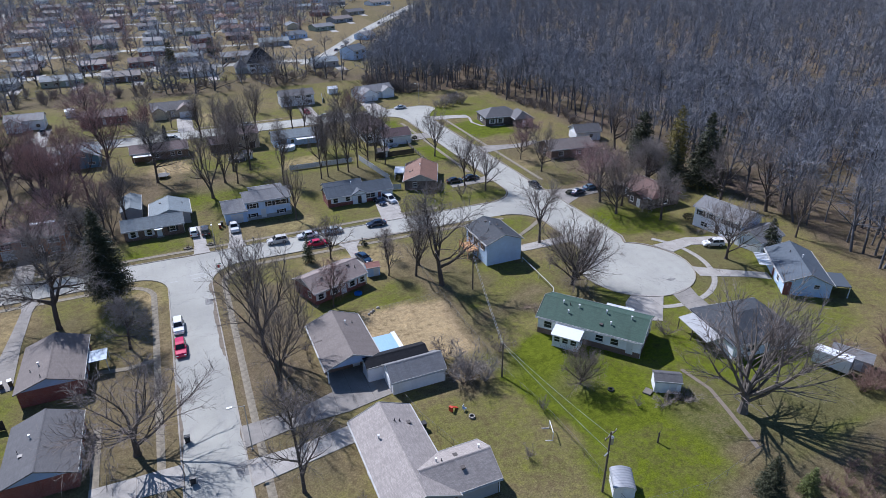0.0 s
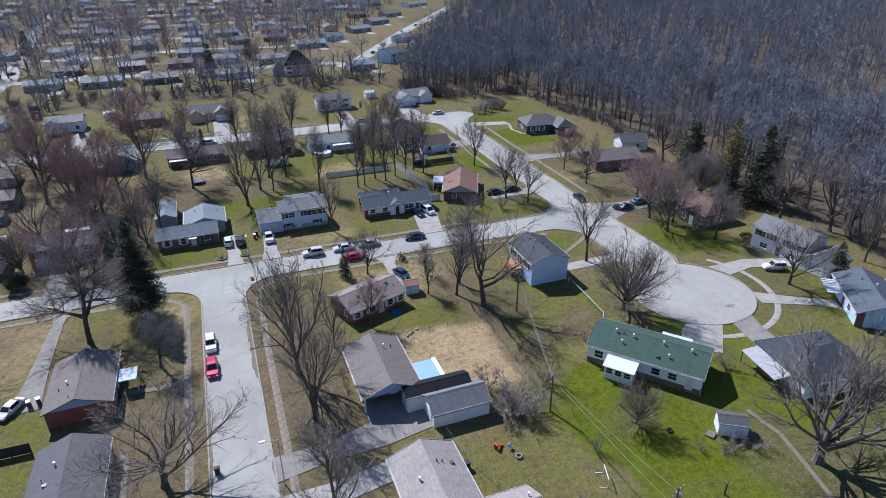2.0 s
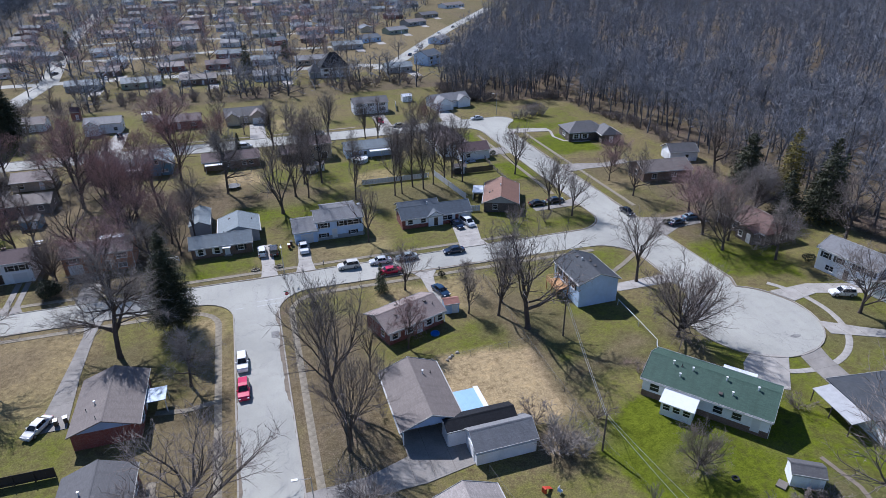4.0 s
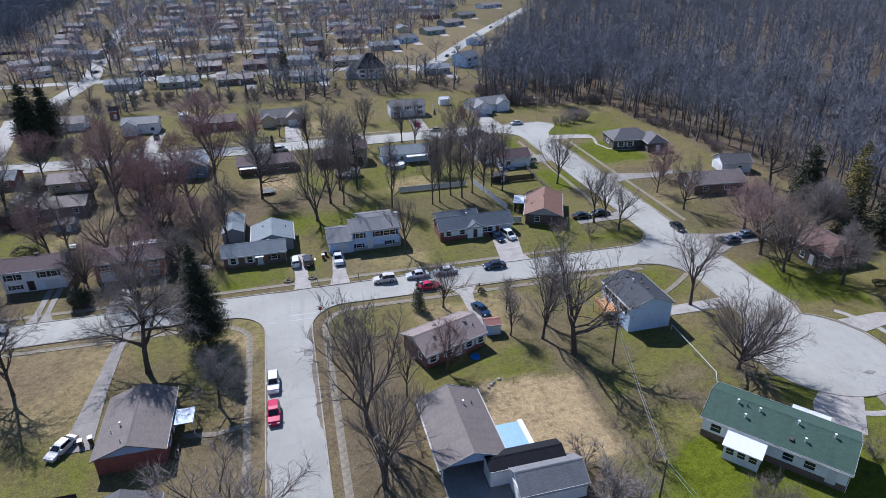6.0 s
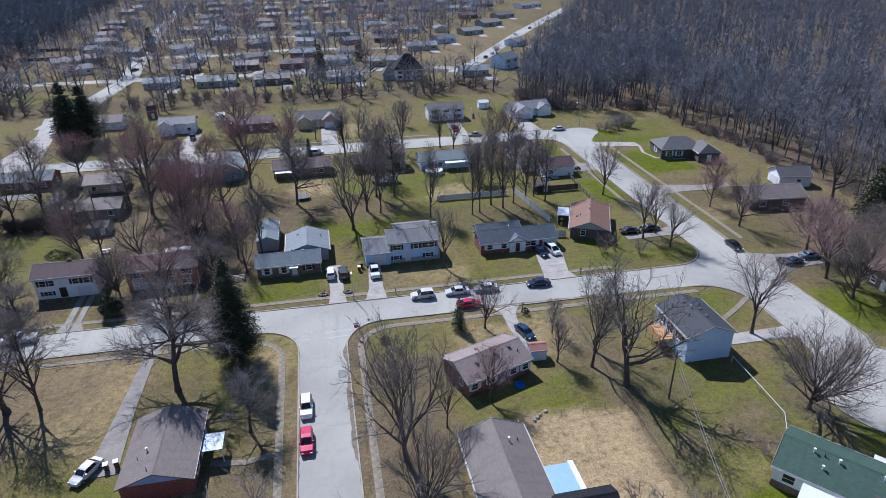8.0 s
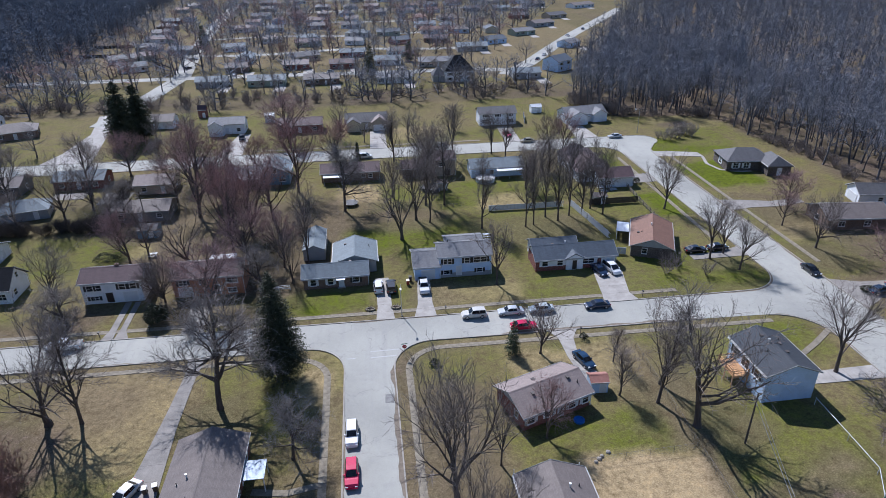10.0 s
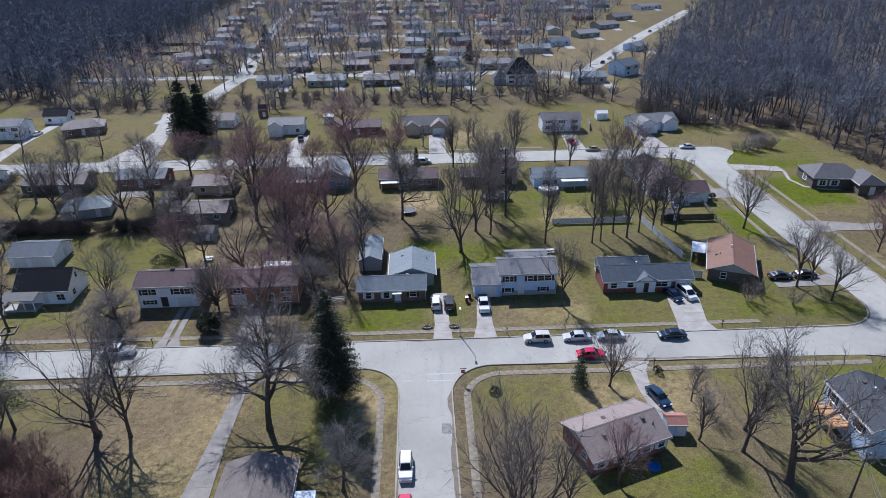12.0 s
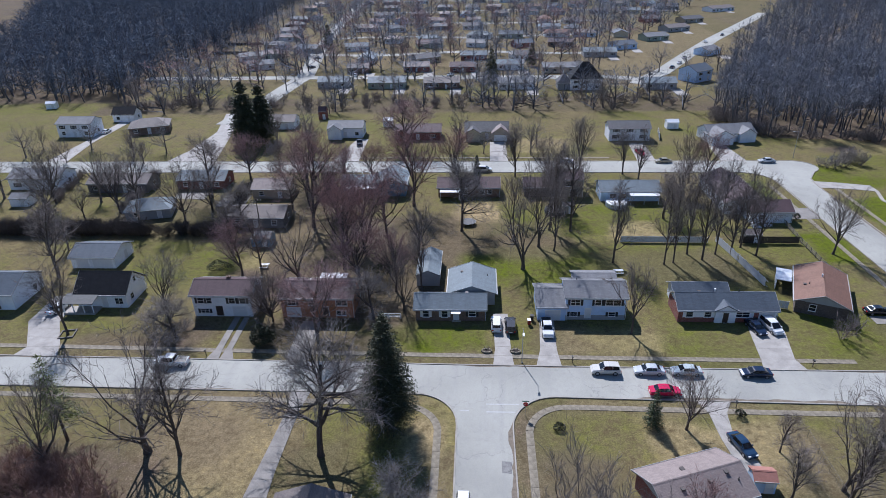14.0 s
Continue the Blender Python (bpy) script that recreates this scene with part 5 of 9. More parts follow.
openings(h, 14.0, 9.0, [('B', 2.0, 1.5, 1.4, 1.2, 'w'), ('B', -1.5, 1.5, 1.4, 1.2, 'w'), ('B', 4.6, 1.5, 1.2, 1.1, 'w'), ('L', 0, 1.5, 1.2, 1.2, 'n')], 0, 0, 90)
openings(h, 3.4, 5.0, [('L', -1.2, 1.5, 1.0, 1.2, 'n'), ('L', 1.2, 0.1, 0.95, 2.05, 'dw')], -4.6, -3.2)

h = house("house", "grey-roofed ranch house beside the connecting street", 114.0, 29.6, -6)
block(h, 0, 0, 0, 14.5, 9.0, 2.8, 1.8, B_BROWN, R_BROWNG)
openings(h, 14.5, 9.0, [('F', -4, 1.5, 1.4, 1.2, 'n'), ('F', 2, 1.5, 1.4, 1.2, 'n'), ('L', 0, 1.5, 1.2, 1.2, 'n')])
h = house("garage", "white gabled garage with dark roof near the wood", 128.4, 40.4, -12)
h["category"] = "garage"
block(h, 0, 0, 0, 8.4, 6.4, 3.0, 1.7, W_WHITE, R_DGREY)
openings(h, 8.4, 6.4, [('L', 0, 0.05, 4.2, 2.2, 'dg'), ('F', 1, 1.6, 1.0, 1.0, 'n')])
h = house("house", "dark brick house with charcoal hip roof and white edging walk", 112.8, 69.8, -8)
block(h, -1.0, 1.2, 0, 13.0, 10.0, 3.0, 2.3, B_DARK, R_DGREY, hip=0.8)
block(h, 5.4, -3.8, 90, 9.0, 6.4, 3.0, 1.9, B_DARK, R_DGREY, hip=0.7)
openings(h, 13.0, 10.0, [('F', -4, 1.6, 1.4, 1.4, 'w'), ('F', -1, 1.6, 1.4, 1.4, 'w'), ('L', 0, 1.6, 1.4, 1.4, 'w')], -1.0, 1.2)
openings(h, 9.0, 6.4, [('L', 0, 0.1, 1.1, 2.1, 'dw')], 5.4, -3.8, 90)

# back to back with the first row, and over the next street
h = house("house", "blue gabled house with sage-roofed wing and rear awning", -28.4, 82.0)
block(h, 4.2, 0, 90, 9.6, 8.0, 3.4, 1.9, W_BLUE, R_BLUEG)
block(h, -4.6, 0.8, 0, 9.6, 7.2, 2.7, 1.3, W_GREY, R_BLUEG)
openings(h, 9.6, 8.0, [('L', 0.2, 4.0, 0.9, 0.9, 'n'), ('L', 2.0, 1.4, 1.8, 0.6, 'n'), ('L', -2.2, 1.2, 0.8, 0.9, 'n')], 4.2, 0, 90)
Shape().box(-9.4, 0.2, -5.2, -2.8, 2.25, 2.36).ob("rear_awning", M_METALROOF, h)
for px in (-9.2, -4.6, 0.0):
    Shape().box(px - 0.06, px + 0.06, -5.1, -4.98, 0, 2.25).ob("awning_post", M_TRIM, h)
vents(h, -4.6, 0.8, 0, 9.6, 7.2, 2.7, 1.3, [('w', -2.4, 2), ('w', 0, 2), ('w', 2.2, 2)])

h = house("house", "brown brick ranch house with dark brown roof and patio", -3.2, 80.2)
block(h, 0, 0, 0, 16.2, 7.4, 2.7, 1.6, B_BROWN, R_MAROON)
openings(h, 16.2, 7.4, [('F', 3.6, 1.5, 1.1, 1.0, 'n'), ('F', 5.6, 1.5, 1.1, 1.0, 'n'), ('F', -1, 1.5, 1.4, 1.1, 'n')])
Shape().box(-7.6, -2.2, -6.0, -3.6, 2.2, 2.3).ob("patio_awning", M_METALROOF, h)
for px in (-7.4, -2.4):
    Shape().box(px - 0.05, px + 0.05, -5.9, -5.8, 0, 2.2).ob("awning_post", M_TRIM, h)
vents(h, 0, 0, 0, 16.2, 7.4, 2.7, 1.6, [('p', -3, 1.6), ('b', 2, 1.4)])

h = house("house", "tan two-storey house with brown roof and lower wing", 19.2, 80.2)
block(h, 3.4, 0, 0, 8.4, 7.0, 4.9, 1.5, W_TAN, R_MAROON)
block(h, -4.2, 0, 0, 6.8, 7.2, 2.8, 1.4, B_DARK, R_MAROON)
openings(h, 8.4, 7.0, [('F', 0.2, 3.6, 1.2, 1.1, 'k'), ('F', -2, 1.4, 1.2, 1.1, 'n'), ('F', 2, 0.1, 1.8, 2.05, 'dd')], 3.4, 0)

h = house("house", "pale grey ranch house with white patio cover behind the pool", 38.6, 77.2)
block(h, 0, 0, 0, 15.0, 7.2, 2.8, 1.6, W_PALESKYLIT, R_BLUEG)
openings(h, 15.0, 7.2, [('F', -4.4, 1.5, 1.4, 1.1, 'n'), ('F', -1.6, 1.5, 1.0, 1.1, 'n'), ('L', 0, 1.5, 1, 1, 'n')])
Shape().box(-0.4, 7.0, -6.0, -3.5, 2.35, 2.5).ob("patio_cover", M_METALROOF, h)
for px in (-0.2, 3.2, 6.8):
    Shape().box(px - 0.05, px + 0.05, -5.9, -5.8, 0, 2.35).ob("cover_post", M_TRIM, h)

h = house("house", "large maroon-roofed white house on the corner lot", 66.2, 71.4)
block(h, -1.6, 3.4, 90, 19.0, 9.8, 2.9, 2.3, W_WHITE, R_MAROON)
block(h, 2.4, -8.2, 0, 9.6, 6.6, 2.9, 1.7, W_WHITE, R_MAROON)
openings(h, 9.6, 6.6, [('F', -2, 1.5, 1.2, 1.1, 'n'), ('R', 0, 0.05, 4.4, 2.1, 'dg')], 2.4, -8.2)
openings(h, 19.0, 9.8, [('B', 4, 1.5, 1.2, 1.2, 'n'), ('B', -2, 1.5, 1.2, 1.2, 'n'), ('F', 3, 1.5, 1.2, 1.2, 'n'), ('L', -3.6, 1.5, 1.2, 1.2, 'n')], -1.6, 3.4, 90)

WALLS = [W_WHITE, W_WHITE, W_WHITE, W_WHITE, W_YELLOW, W_PALESKYLIT, W_TAN, W_GREY, B_BROWN, B_RED, W_YELLOW, W_GREENISH]
ROOFS = [R_GREY, R_BROWNG, R_DGREY, R_BLUEG, R_TAN, R_SLATE, R_MAROON, R_BROWN]
WNAME = {W_WHITE.name: "white", W_PALESKYLIT.name: "pale blue", W_TAN.name: "tan", W_GREY.name: "grey", B_BROWN.name: "brown brick", B_RED.name: "red brick", W_YELLOW.name: "cream", W_GREENISH.name: "sage", W_DKGREY.name: "dark grey", W_BLUE.name: "blue", B_DARK.name: "dark brick"}


def far_house(x, y, L, W, rot, wall, roof, hh=2.8, rise=1.7, hip=0.0, wing=0, label=""):
    kind = "two-storey" if hh > 4 else "single-storey"
    h = house("house", label or "%s %s house with %s roof" % (WNAME[wall.name], kind, "hipped " + roof.name.split("_sh")[0].replace("_", " ") if hip else roof.name.split("_sh")[0].replace("_", " ")), x, y, rot, "houses in the neighbourhood")
    block(h, 0, 0, 0, L, W, hh, rise, wall, roof, hip=hip, gutter=False)
    sp = []
    n = max(2, int(L / 4))
    for s in ('F',):
        for k in range(n):
            u = (k + 0.5) / n * L - L / 2
            if k == n // 2:
                sp.append((s, u, 0.1, 0.95, 2.05, 'dw'))
            else:
                sp.append((s, u, 1.5, 1.2, 1.1, 'k' if (int(x) + k) % 2 else 'n'))
            if hh > 4:
                sp.append((s, u, 3.7, 1.1, 1.1, 'k'))
    sp.append(('R', 0.5, 1.5, 1.0, 1.1, 'n'))
    openings(h, L, W, sp, bars=y < 150)
    if wing:
        block(h, wing * (L / 2 - 2.6), -W / 2 - 0.6, 90, 3.6, 4.8, hh if hh < 4 else 2.8, 1.5, wall, roof, over=0.3, gutter=False)
    vents(h, 0, 0, 0, L, W, hh, rise, [('p', L * 0.2, 1.2), ('b', -L * 0.1, 1.4)] if not hip else [])
    return h


# the row north of the back street
far_house(-146, 138.5, 12.6, 8, 0, W_WHITE, R_GREY, 4.9, 1.6, label="white two-storey house with pale roof beside a drive")
far_house(-138.6, 158, 8.6, 6, 0, W_WHITE, R_BLACK, 3.0, 2.2, label="white barn-like garage with black roof")
far_house(-121.8, 142.5, 13.5, 10, 20, B_BROWN, R_BROWNG, 2.7, 2.0, hip=0.8, label="brown brick house with broad hipped roof")
far_house(-73.5, 147, 11, 8, 0, W_WHITE, R_BROWNG)
far_house(-46.8, 135.5, 12, 7.4, 0, W_WHITE, R_GREY, 3.6, 1.6, wing=-1, label="white house with black shutters and grey roof")
far_house(-21.2, 132.5, 15.5, 8, 0, B_RED, R_MAROON, 2.9, 1.7, wing=-1)
hh = far_house(2.4, 133.0, 14.6, 8, 0, W_YELLOW, R_DGREY, 2.9, 2.2, wing=-1, label="cream house with two front gables")
block(hh, 4.6, -4.4, 90, 3.8, 5.6, 2.9, 2.0, W_TAN, R_TAN, over=0.3, gutter=False)
openings(hh, 3.8, 5.6, [('L', 0, 0.05, 4.2, 2.1, 'dg')], 4.6, -4.4, 90)
far_house(49.8, 130.2, 13.4, 7.6, 0, W_WHITE, R_DGREY, 4.2, 1.6, label="white two-storey house with dark grey roof")
hh = far_house(82.0, 129.0, 15.5, 8.6, 8, W_WHITE, R_GREY, 2.9, 2.0, label="white house with grey gables and attached garage")
block(hh, -4.6, -4.6, 90, 6.0, 7.2, 2.9, 1.9, W_WHITE, R_GREY, over=0.3, gutter=False)
openings(hh, 6.0, 7.2, [('L', 0, 0.05, 4.6, 2.1, 'dg')], -4.6, -4.6, 90)
block(hh, 4.8, -3.8, 90, 4.0, 5.4, 2.9, 1.6, W_WHITE, R_GREY, over=0.3, gutter=False)
# the row south of the back street, farther west
far_house(-127, 86.5, 15, 8.4, 0, W_WHITE, R_GREY, 3.4, 1.7)
far_house(-101.5, 84, 17, 8, 0, W_DKGREY, R_BROWNG, 2.7, 1.6)
far_house(-78.6, 86.4, 13.4, 7.6, 0, B_RED, R_BLUEG, 2.7, 1.6, label="red brick ranch house with blue-grey roof")
far_house(-56.6, 79.6, 10, 8, 0, W_TAN, R_TAN, 2.7, 1.6)
far_house(-54.6, 60.6, 13.6, 8, 0, W_DKGREY, R_BROWNG, 2.7, 1.4, label="low brown-roofed garage building behind trees")
far_house(-84.8, 65.4, 10.8, 7.6, 14, W_GREY, R_BLUEG, 2.5, 1.8, hip=0.9, label="low barn with blue-grey hipped roof")
far_house(-119, 25, 12, 8, 0, W_WHITE, R_MAROON)
far_house(-145, 27, 12, 8, 0, W_TAN, R_GREY)
far_house(-150, 84, 13, 8, 0, W_GREY, R_TAN)
# over the tree line
FAR = [(-68, 216, 14, 8, 0, W_GREY, R_BLUEG, 0), (-42.5, 214, 17, 9, 0, W_GREENISH, R_BLUEG, 0), (-17, 212.5, 16, 8.6, 0, B_BROWN, R_BROWNG, 0),
       (17, 210, 16.5, 9, 0, W_WHITE, R_GREY, 0), (80, 207, 13.5, 9, 0, W_GREY, R_BLUEG, 0), (-62, 250, 11, 8, 0, B_BROWN, R_BROWNG, 0),
       (-32, 252, 13, 8, 0, B_RED, R_TAN, 0), (-8, 250, 13, 8, 0, B_RED, R_MAROON, 0), (16, 255, 14, 9, 0, W_WHITE, R_BLUEG, 0),
       (42, 246, 20, 9, 0, W_TAN, R_GREY, 0), (68, 290, 18, 10, 0, W_GREY, R_BLUEG, 0), (86, 314, 14, 10, 20, W_PALESKYLIT, R_SLATE, 0),
       (112, 345, 16, 10, 20, W_GREENISH, R_GREY, 0), (136, 385, 18, 11, 25, W_GREY, R_BROWNG, 0), (160, 430, 18, 10, 25, W_TAN, R_DGREY, 0),
       (205, 500, 24, 12, 25, W_WHITE, R_BROWNG, 0), (165, 520, 22, 12, 0, W_GREY, R_DGREY, 0), (128, 290, 12, 9, 40, W_PALESKYLIT, R_GREY, 0)]
for x, y, L, W, rot, wl, rf, hp in FAR:
    far_house(x, y, L, W, rot, wl, rf, hip=hp)
hh = far_house(47.5, 208.5, 14, 12, 0, W_WHITE, R_BLACK, 5.2, 6.0, hip=0.95, label="tall white house with steep dark hipped roof")
block(hh, -9.4, -0.6, 0, 6.0, 8.0, 3.0, 3.6, W_GREY, R_DGREY, hip=0.9)
far_house(100.5, 222, 11, 10, 35, W_PALESKYLIT, R_SLATE, 5.0, 2.2, label="pale blue two-storey house at the wood's edge")
rows_far = [(x0, y0) for y0 in (288, 322, 358, 398, 442, 490, 545, 605, 670, 745) for x0 in range(-160, 300, 26)]
for k, (x0, y0) in enumerate(rows_far):
    x, y = x0 + rnd.uniform(-8, 8), y0 + rnd.uniform(-6, 6) + 7 * math.sin(x0 / 45 + y0)
    if x < west_edge_x(y) + 16 or x > 40 + (y - 220) * 0.5 or abs(x - (-78 - (y - 240) * 0.13)) < 13 or rnd.random() < 0.2:
        continue
    if min(math.hypot(x - q[0], y - q[1]) for q in FAR) < 17:
        continue
    far_house(x, y, rnd.uniform(11, 17), rnd.uniform(7.5, 9.5), rnd.choice((0, 0, 12, 90, 25, -14)), rnd.choice(WALLS), rnd.choice(ROOFS), hip=rnd.choice((0, 0, 0.8)))
for k in range(7):
    far_house(-118 - k * 5, 262 + k * 34, 14, 9, rnd.choice((0, 25)), rnd.choice(WALLS), rnd.choice(ROOFS), hip=rnd.choice((0, 0.8)))

# far streets
far_road = Shape()
strip(far_road, [(-170, 238), (-60, 236), (30, 232), (62, 231)] + [(80, 224)], 4.0, -0.1, 0.05)
strip(far_road, [(72, 215), (90, 240), (118, 290), (150, 345), (190, 408), (235, 480)], 4.2, -0.1, 0.06)
strip(far_road, [(-96, 150), (-92, 190), (-88, 240), (-96, 300), (-104, 370), (-112, 460), (-122, 620)], 4.5, -0.1, 0.07)
for yy in (304, 370, 445, 530, 628):
    strip(far_road, [(-105 + 16.5 * k + k * (yy - 300) * 0.02, yy + 5 * math.sin(k * 0.9 + yy)) for k in range(11)], 3.4, -0.1, 0.045)
tagged(far_road.ob("far_road", M_ROAD), "pale asphalt streets of the farther neighbourhood", "road", kind="structure")
for x, y, L, W, rot, wl, rf, hp in FAR:
    flat_poly("far_drive", [(x + 4, y - 16), (x + 9, y - 16), (x + 9, y - 4), (x + 4, y - 4)], 0.04, M_CONC, DRIVE_LABEL, "driveway", thick=0.1)

# ---- trees ----
def seg_mesh(segs, sides_of):
    """Tapered tubes: segs hold p0, p1, r0, r1, level; three-sided spikes at the tips."""
    V, F = [], []
    for p0, p1, r0, r1, lev in segs:
        n = sides_of[min(lev, len(sides_of) - 1)]
        d = (p1 - p0)
        if d.length < 1e-6:
            continue
        d.normalize()
        a = d.orthogonal().normalized()
        b = d.cross(a)
        k0 = len(V)
        if n == 1:
            w = a * (r0 * 1.5) if (k0 % 2) else b * (r0 * 1.5)
            V += [p0 - w, p0 + w, p1]
            F.append((k0, k0 + 1, k0 + 2))
            continue
        ring = [(math.cos(k * math.tau / n), math.sin(k * math.tau / n)) for k in range(n)]
        V += [p0 + (a * c + b * s) * r0 for c, s in ring]
        if r1 < 0.006:
            V.append(p1)
            F += [(k0 + k, k0 + (k + 1) % n, k0 + n) for k in range(n)]
        else:
            V += [p1 + (a * c + b * s) * r1 for c, s in ring]
            F += [(k0 + k, k0 + (k + 1) % n, k0 + n + (k + 1) % n, k0 + n + k) for k in range(n)]
    return V, F


TWIG_MIN = (0, 0.2, 0.17, 0.115, 0.07)


def grow_tree(seed, h=16.0, trunk=0.32, spread=42, limbs=9, kids=(8, 6, 5), depth=4, r0=0.42, curve=0.16, leader=0.62, nsegs=(7, 7, 4, 2, 1), reach=0.85, crook=1.0, fan=(18, 54)):
    """A bare tree: limbs leave the trunk between trunk and leader (parts of the height) and fork towards the crown's edge."""
    rg = random.Random(seed)
    segs = []
    wander = [w * crook for w in (0.05, 0.12, 0.15, 0.17, 0.17)]
    trop = (0.05, curve, curve * 0.4, 0.02, 0.0)

    def branch(p, d, length, r, lev):
        n = nsegs[lev]
        tip = 0.004 if lev >= depth else (r * 0.42 if lev == 0 else r * 0.2)
        q = p
        for i in range(n):
            ra = r + (tip - r) * i / n
            rb = r + (tip - r) * (i + 1) / n
            d = (d + Vector((rg.gauss(0, 1), rg.gauss(0, 1), rg.gauss(0, 0.6))) * wander[lev] + Vector((0, 0, trop[lev]))).normalized()
            q2 = q + d * (length / n)
            segs.append((q, q2, ra, rb, lev))
            q = q2
            if lev >= depth:
                continue
            frac = (i + 1) / n
            if lev == 0:
                if frac < trunk / leader * 0.95:
                    continue
                cnt = limbs / (n * (1 - trunk / leader * 0.9))
            else:
                if frac < 0.2 and lev == 1:
                    continue
                cnt = kids[lev - 1] / (n * 0.85 if n > 1 else 1) * ((0.3 + 1.25 * frac) if n > 1 else 1)
            m = int(cnt) + (rg.random() < cnt - int(cnt))
            for _ in range(m):
                ang = radians(rg.uniform(spread * 0.3, spread * 1.2)) if lev == 0 else radians(rg.uniform(*fan))
                side = d.orthogonal().normalized()
                side = Matrix.Rotation(rg.uniform(0, math.tau), 3, d) @ side
                nd = (d * math.cos(ang) + side * math.sin(ang)).normalized()
                if lev == 0:
                    ln = max(h - q.z, h * 0.3) * rg.uniform(0.72, 1.06) * reach
                else:
                    ln = max(length * ((1 - frac) * rg.uniform(0.7, 1.05) + 0.05), h * TWIG_MIN[lev + 1] * rg.uniform(0.6, 1.2))
                branch(q - d * (length / n) * rg.random() * 0.8, nd, ln, max(rb * rg.uniform(0.48, 0.8), 0.028 if lev < depth - 1 else 0.0125), lev + 1)
    branch(Vector((0, 0, -0.15)), Vector((rg.uniform(-0.06, 0.06), rg.uniform(-0.06, 0.06), 1)).normalized(), h * leader, r0, 0)
    top = max(s[1].z for s in segs)
    rad = sorted(math.hypot(s[1].x, s[1].y) for s in segs)[int(len(segs) * 0.97)]
    return segs, top, rad


TREE_KINDS = {}


def tree_kind(key, seed, mats, sides=(9, 6, 4, 3, 1), split=True, **kw):
    segs, top, rad = grow_tree(seed, **kw)
    # root flare
    r0 = segs[0][2]
    segs.insert(0, (Vector((0, 0, -0.2)), Vector((0, 0, 0.5)), r0 * 1.35, r0 * 0.98, 0))
    parts = []
    groups = (("trunk", (0,), mats[0]), ("branchwork", (1, 2), mats[0]), ("crown", (3, 4, 5), mats[1])) if split else (("trunk", (0,), mats[0]), ("crown", (1, 2, 3, 4, 5), mats[1]))
    for nm, levs, mt in groups:
        sub = [s for s in segs if s[4] in levs]
        if not sub:
            continue
        v, f = seg_mesh(sub, sides)
        me = bpy.data.meshes.new(nm)
        me.from_pydata(v, [], f)
        me.materials.append(mt)
        parts.append((nm, me))
    TREE_KINDS[key] = (parts, top, rad)


def put_tree(key, x, y, h, r, turn, label, group="bare trees in the neighbourhood", lean=(0, 0)):
    parts, top, rad = TREE_KINDS[key]
    sz, sr = h / top, r / rad
    m = pose(x, y, 0, lean[0], lean[1], turn) @ Matrix.Diagonal((sr, sr, sz, 1))
    t = empty("tree", m, label, "tree", group)
    for nm, me in parts:
        o = new(nm, me)
        o.parent = t
    return t


for k in range(4):
    tree_kind("vase%d" % k, 11 + k, (M_BARK, M_TWIG), spread=44, limbs=11, curve=0.05, trunk=0.16, leader=0.5, kids=(7, 5, 2), r0=0.34, reach=0.8)
for k in range(3):
    tree_kind("spread%d" % k, 31 + k, (M_BARK, M_TWIG), spread=54, limbs=11, curve=0.05, trunk=0.13, leader=0.36, kids=(8, 6, 3), reach=0.9, crook=0.85)
for k in range(2):
    tree_kind("grey%d" % k, 51 + k, (M_BARK, M_TWIGG), spread=72, limbs=17, curve=0.04, trunk=0.3, leader=0.74, kids=(8, 6, 3), reach=0.78, fan=(20, 58))
for k in range(3):
    tree_kind("tall%d" % k, 71 + k, (M_BARK, M_TWIG), spread=50, limbs=16, curve=0.07, trunk=0.22, leader=0.86, kids=(6, 4, 3), r0=0.3, reach=0.62, crook=1.1)
for k in range(2):
    tree_kind("red%d" % k, 91 + k, (M_BARK, M_TWIGR), spread=56, limbs=13, curve=0.035, trunk=0.16, leader=0.56, kids=(8, 5, 3), r0=0.36, reach=0.8)
for k in range(2):
    tree_kind("fork%d" % k, 81 + k, (M_BARK, M_TWIG), spread=40, limbs=6, curve=0.05, trunk=0.05, leader=0.24, kids=(7, 5, 4), r0=0.46, crook=1.15)
for k in range(2):
    tree_kind("oval%d" % k, 151 + k, (M_BARK, M_TWIG), spread=32, limbs=10, curve=0.045, trunk=0.12, leader=0.36, kids=(9, 6, 3), r0=0.42, reach=0.98, fan=(13, 40))
tree_kind("oak0", 65, (M_BARK, M_TWIG), spread=60, limbs=11, curve=0.05, trunk=0.18, leader=0.52, kids=(7, 5, 3), r0=0.42, reach=0.88, crook=1.4)
tree_kind("great0", 67, (M_BARKG, M_TWIG), spread=42, limbs=15, curve=0.035, trunk=0.11, leader=0.3, kids=(7, 5, 3), r0=0.5, reach=0.96, crook=0.75, fan=(14, 44))
tree_kind("round0", 61, (M_BARK, M_TWIG), spread=60, limbs=26, curve=0.05, trunk=0.07, leader=0.3, kids=(7, 6, 3), r0=0.42, reach=0.86, crook=0.8)
for k in range(4):
    tree_kind("low%d" % k, 131 + k, (M_WOODS, M_TWIG if k % 2 else M_TWIGG), sides=(5, 3, 1, 1), split=False, spread=64, limbs=12, curve=0.06, trunk=0.2, leader=0.6, kids=(7, 5), depth=3, nsegs=(4, 3, 2, 1), reach=0.8)

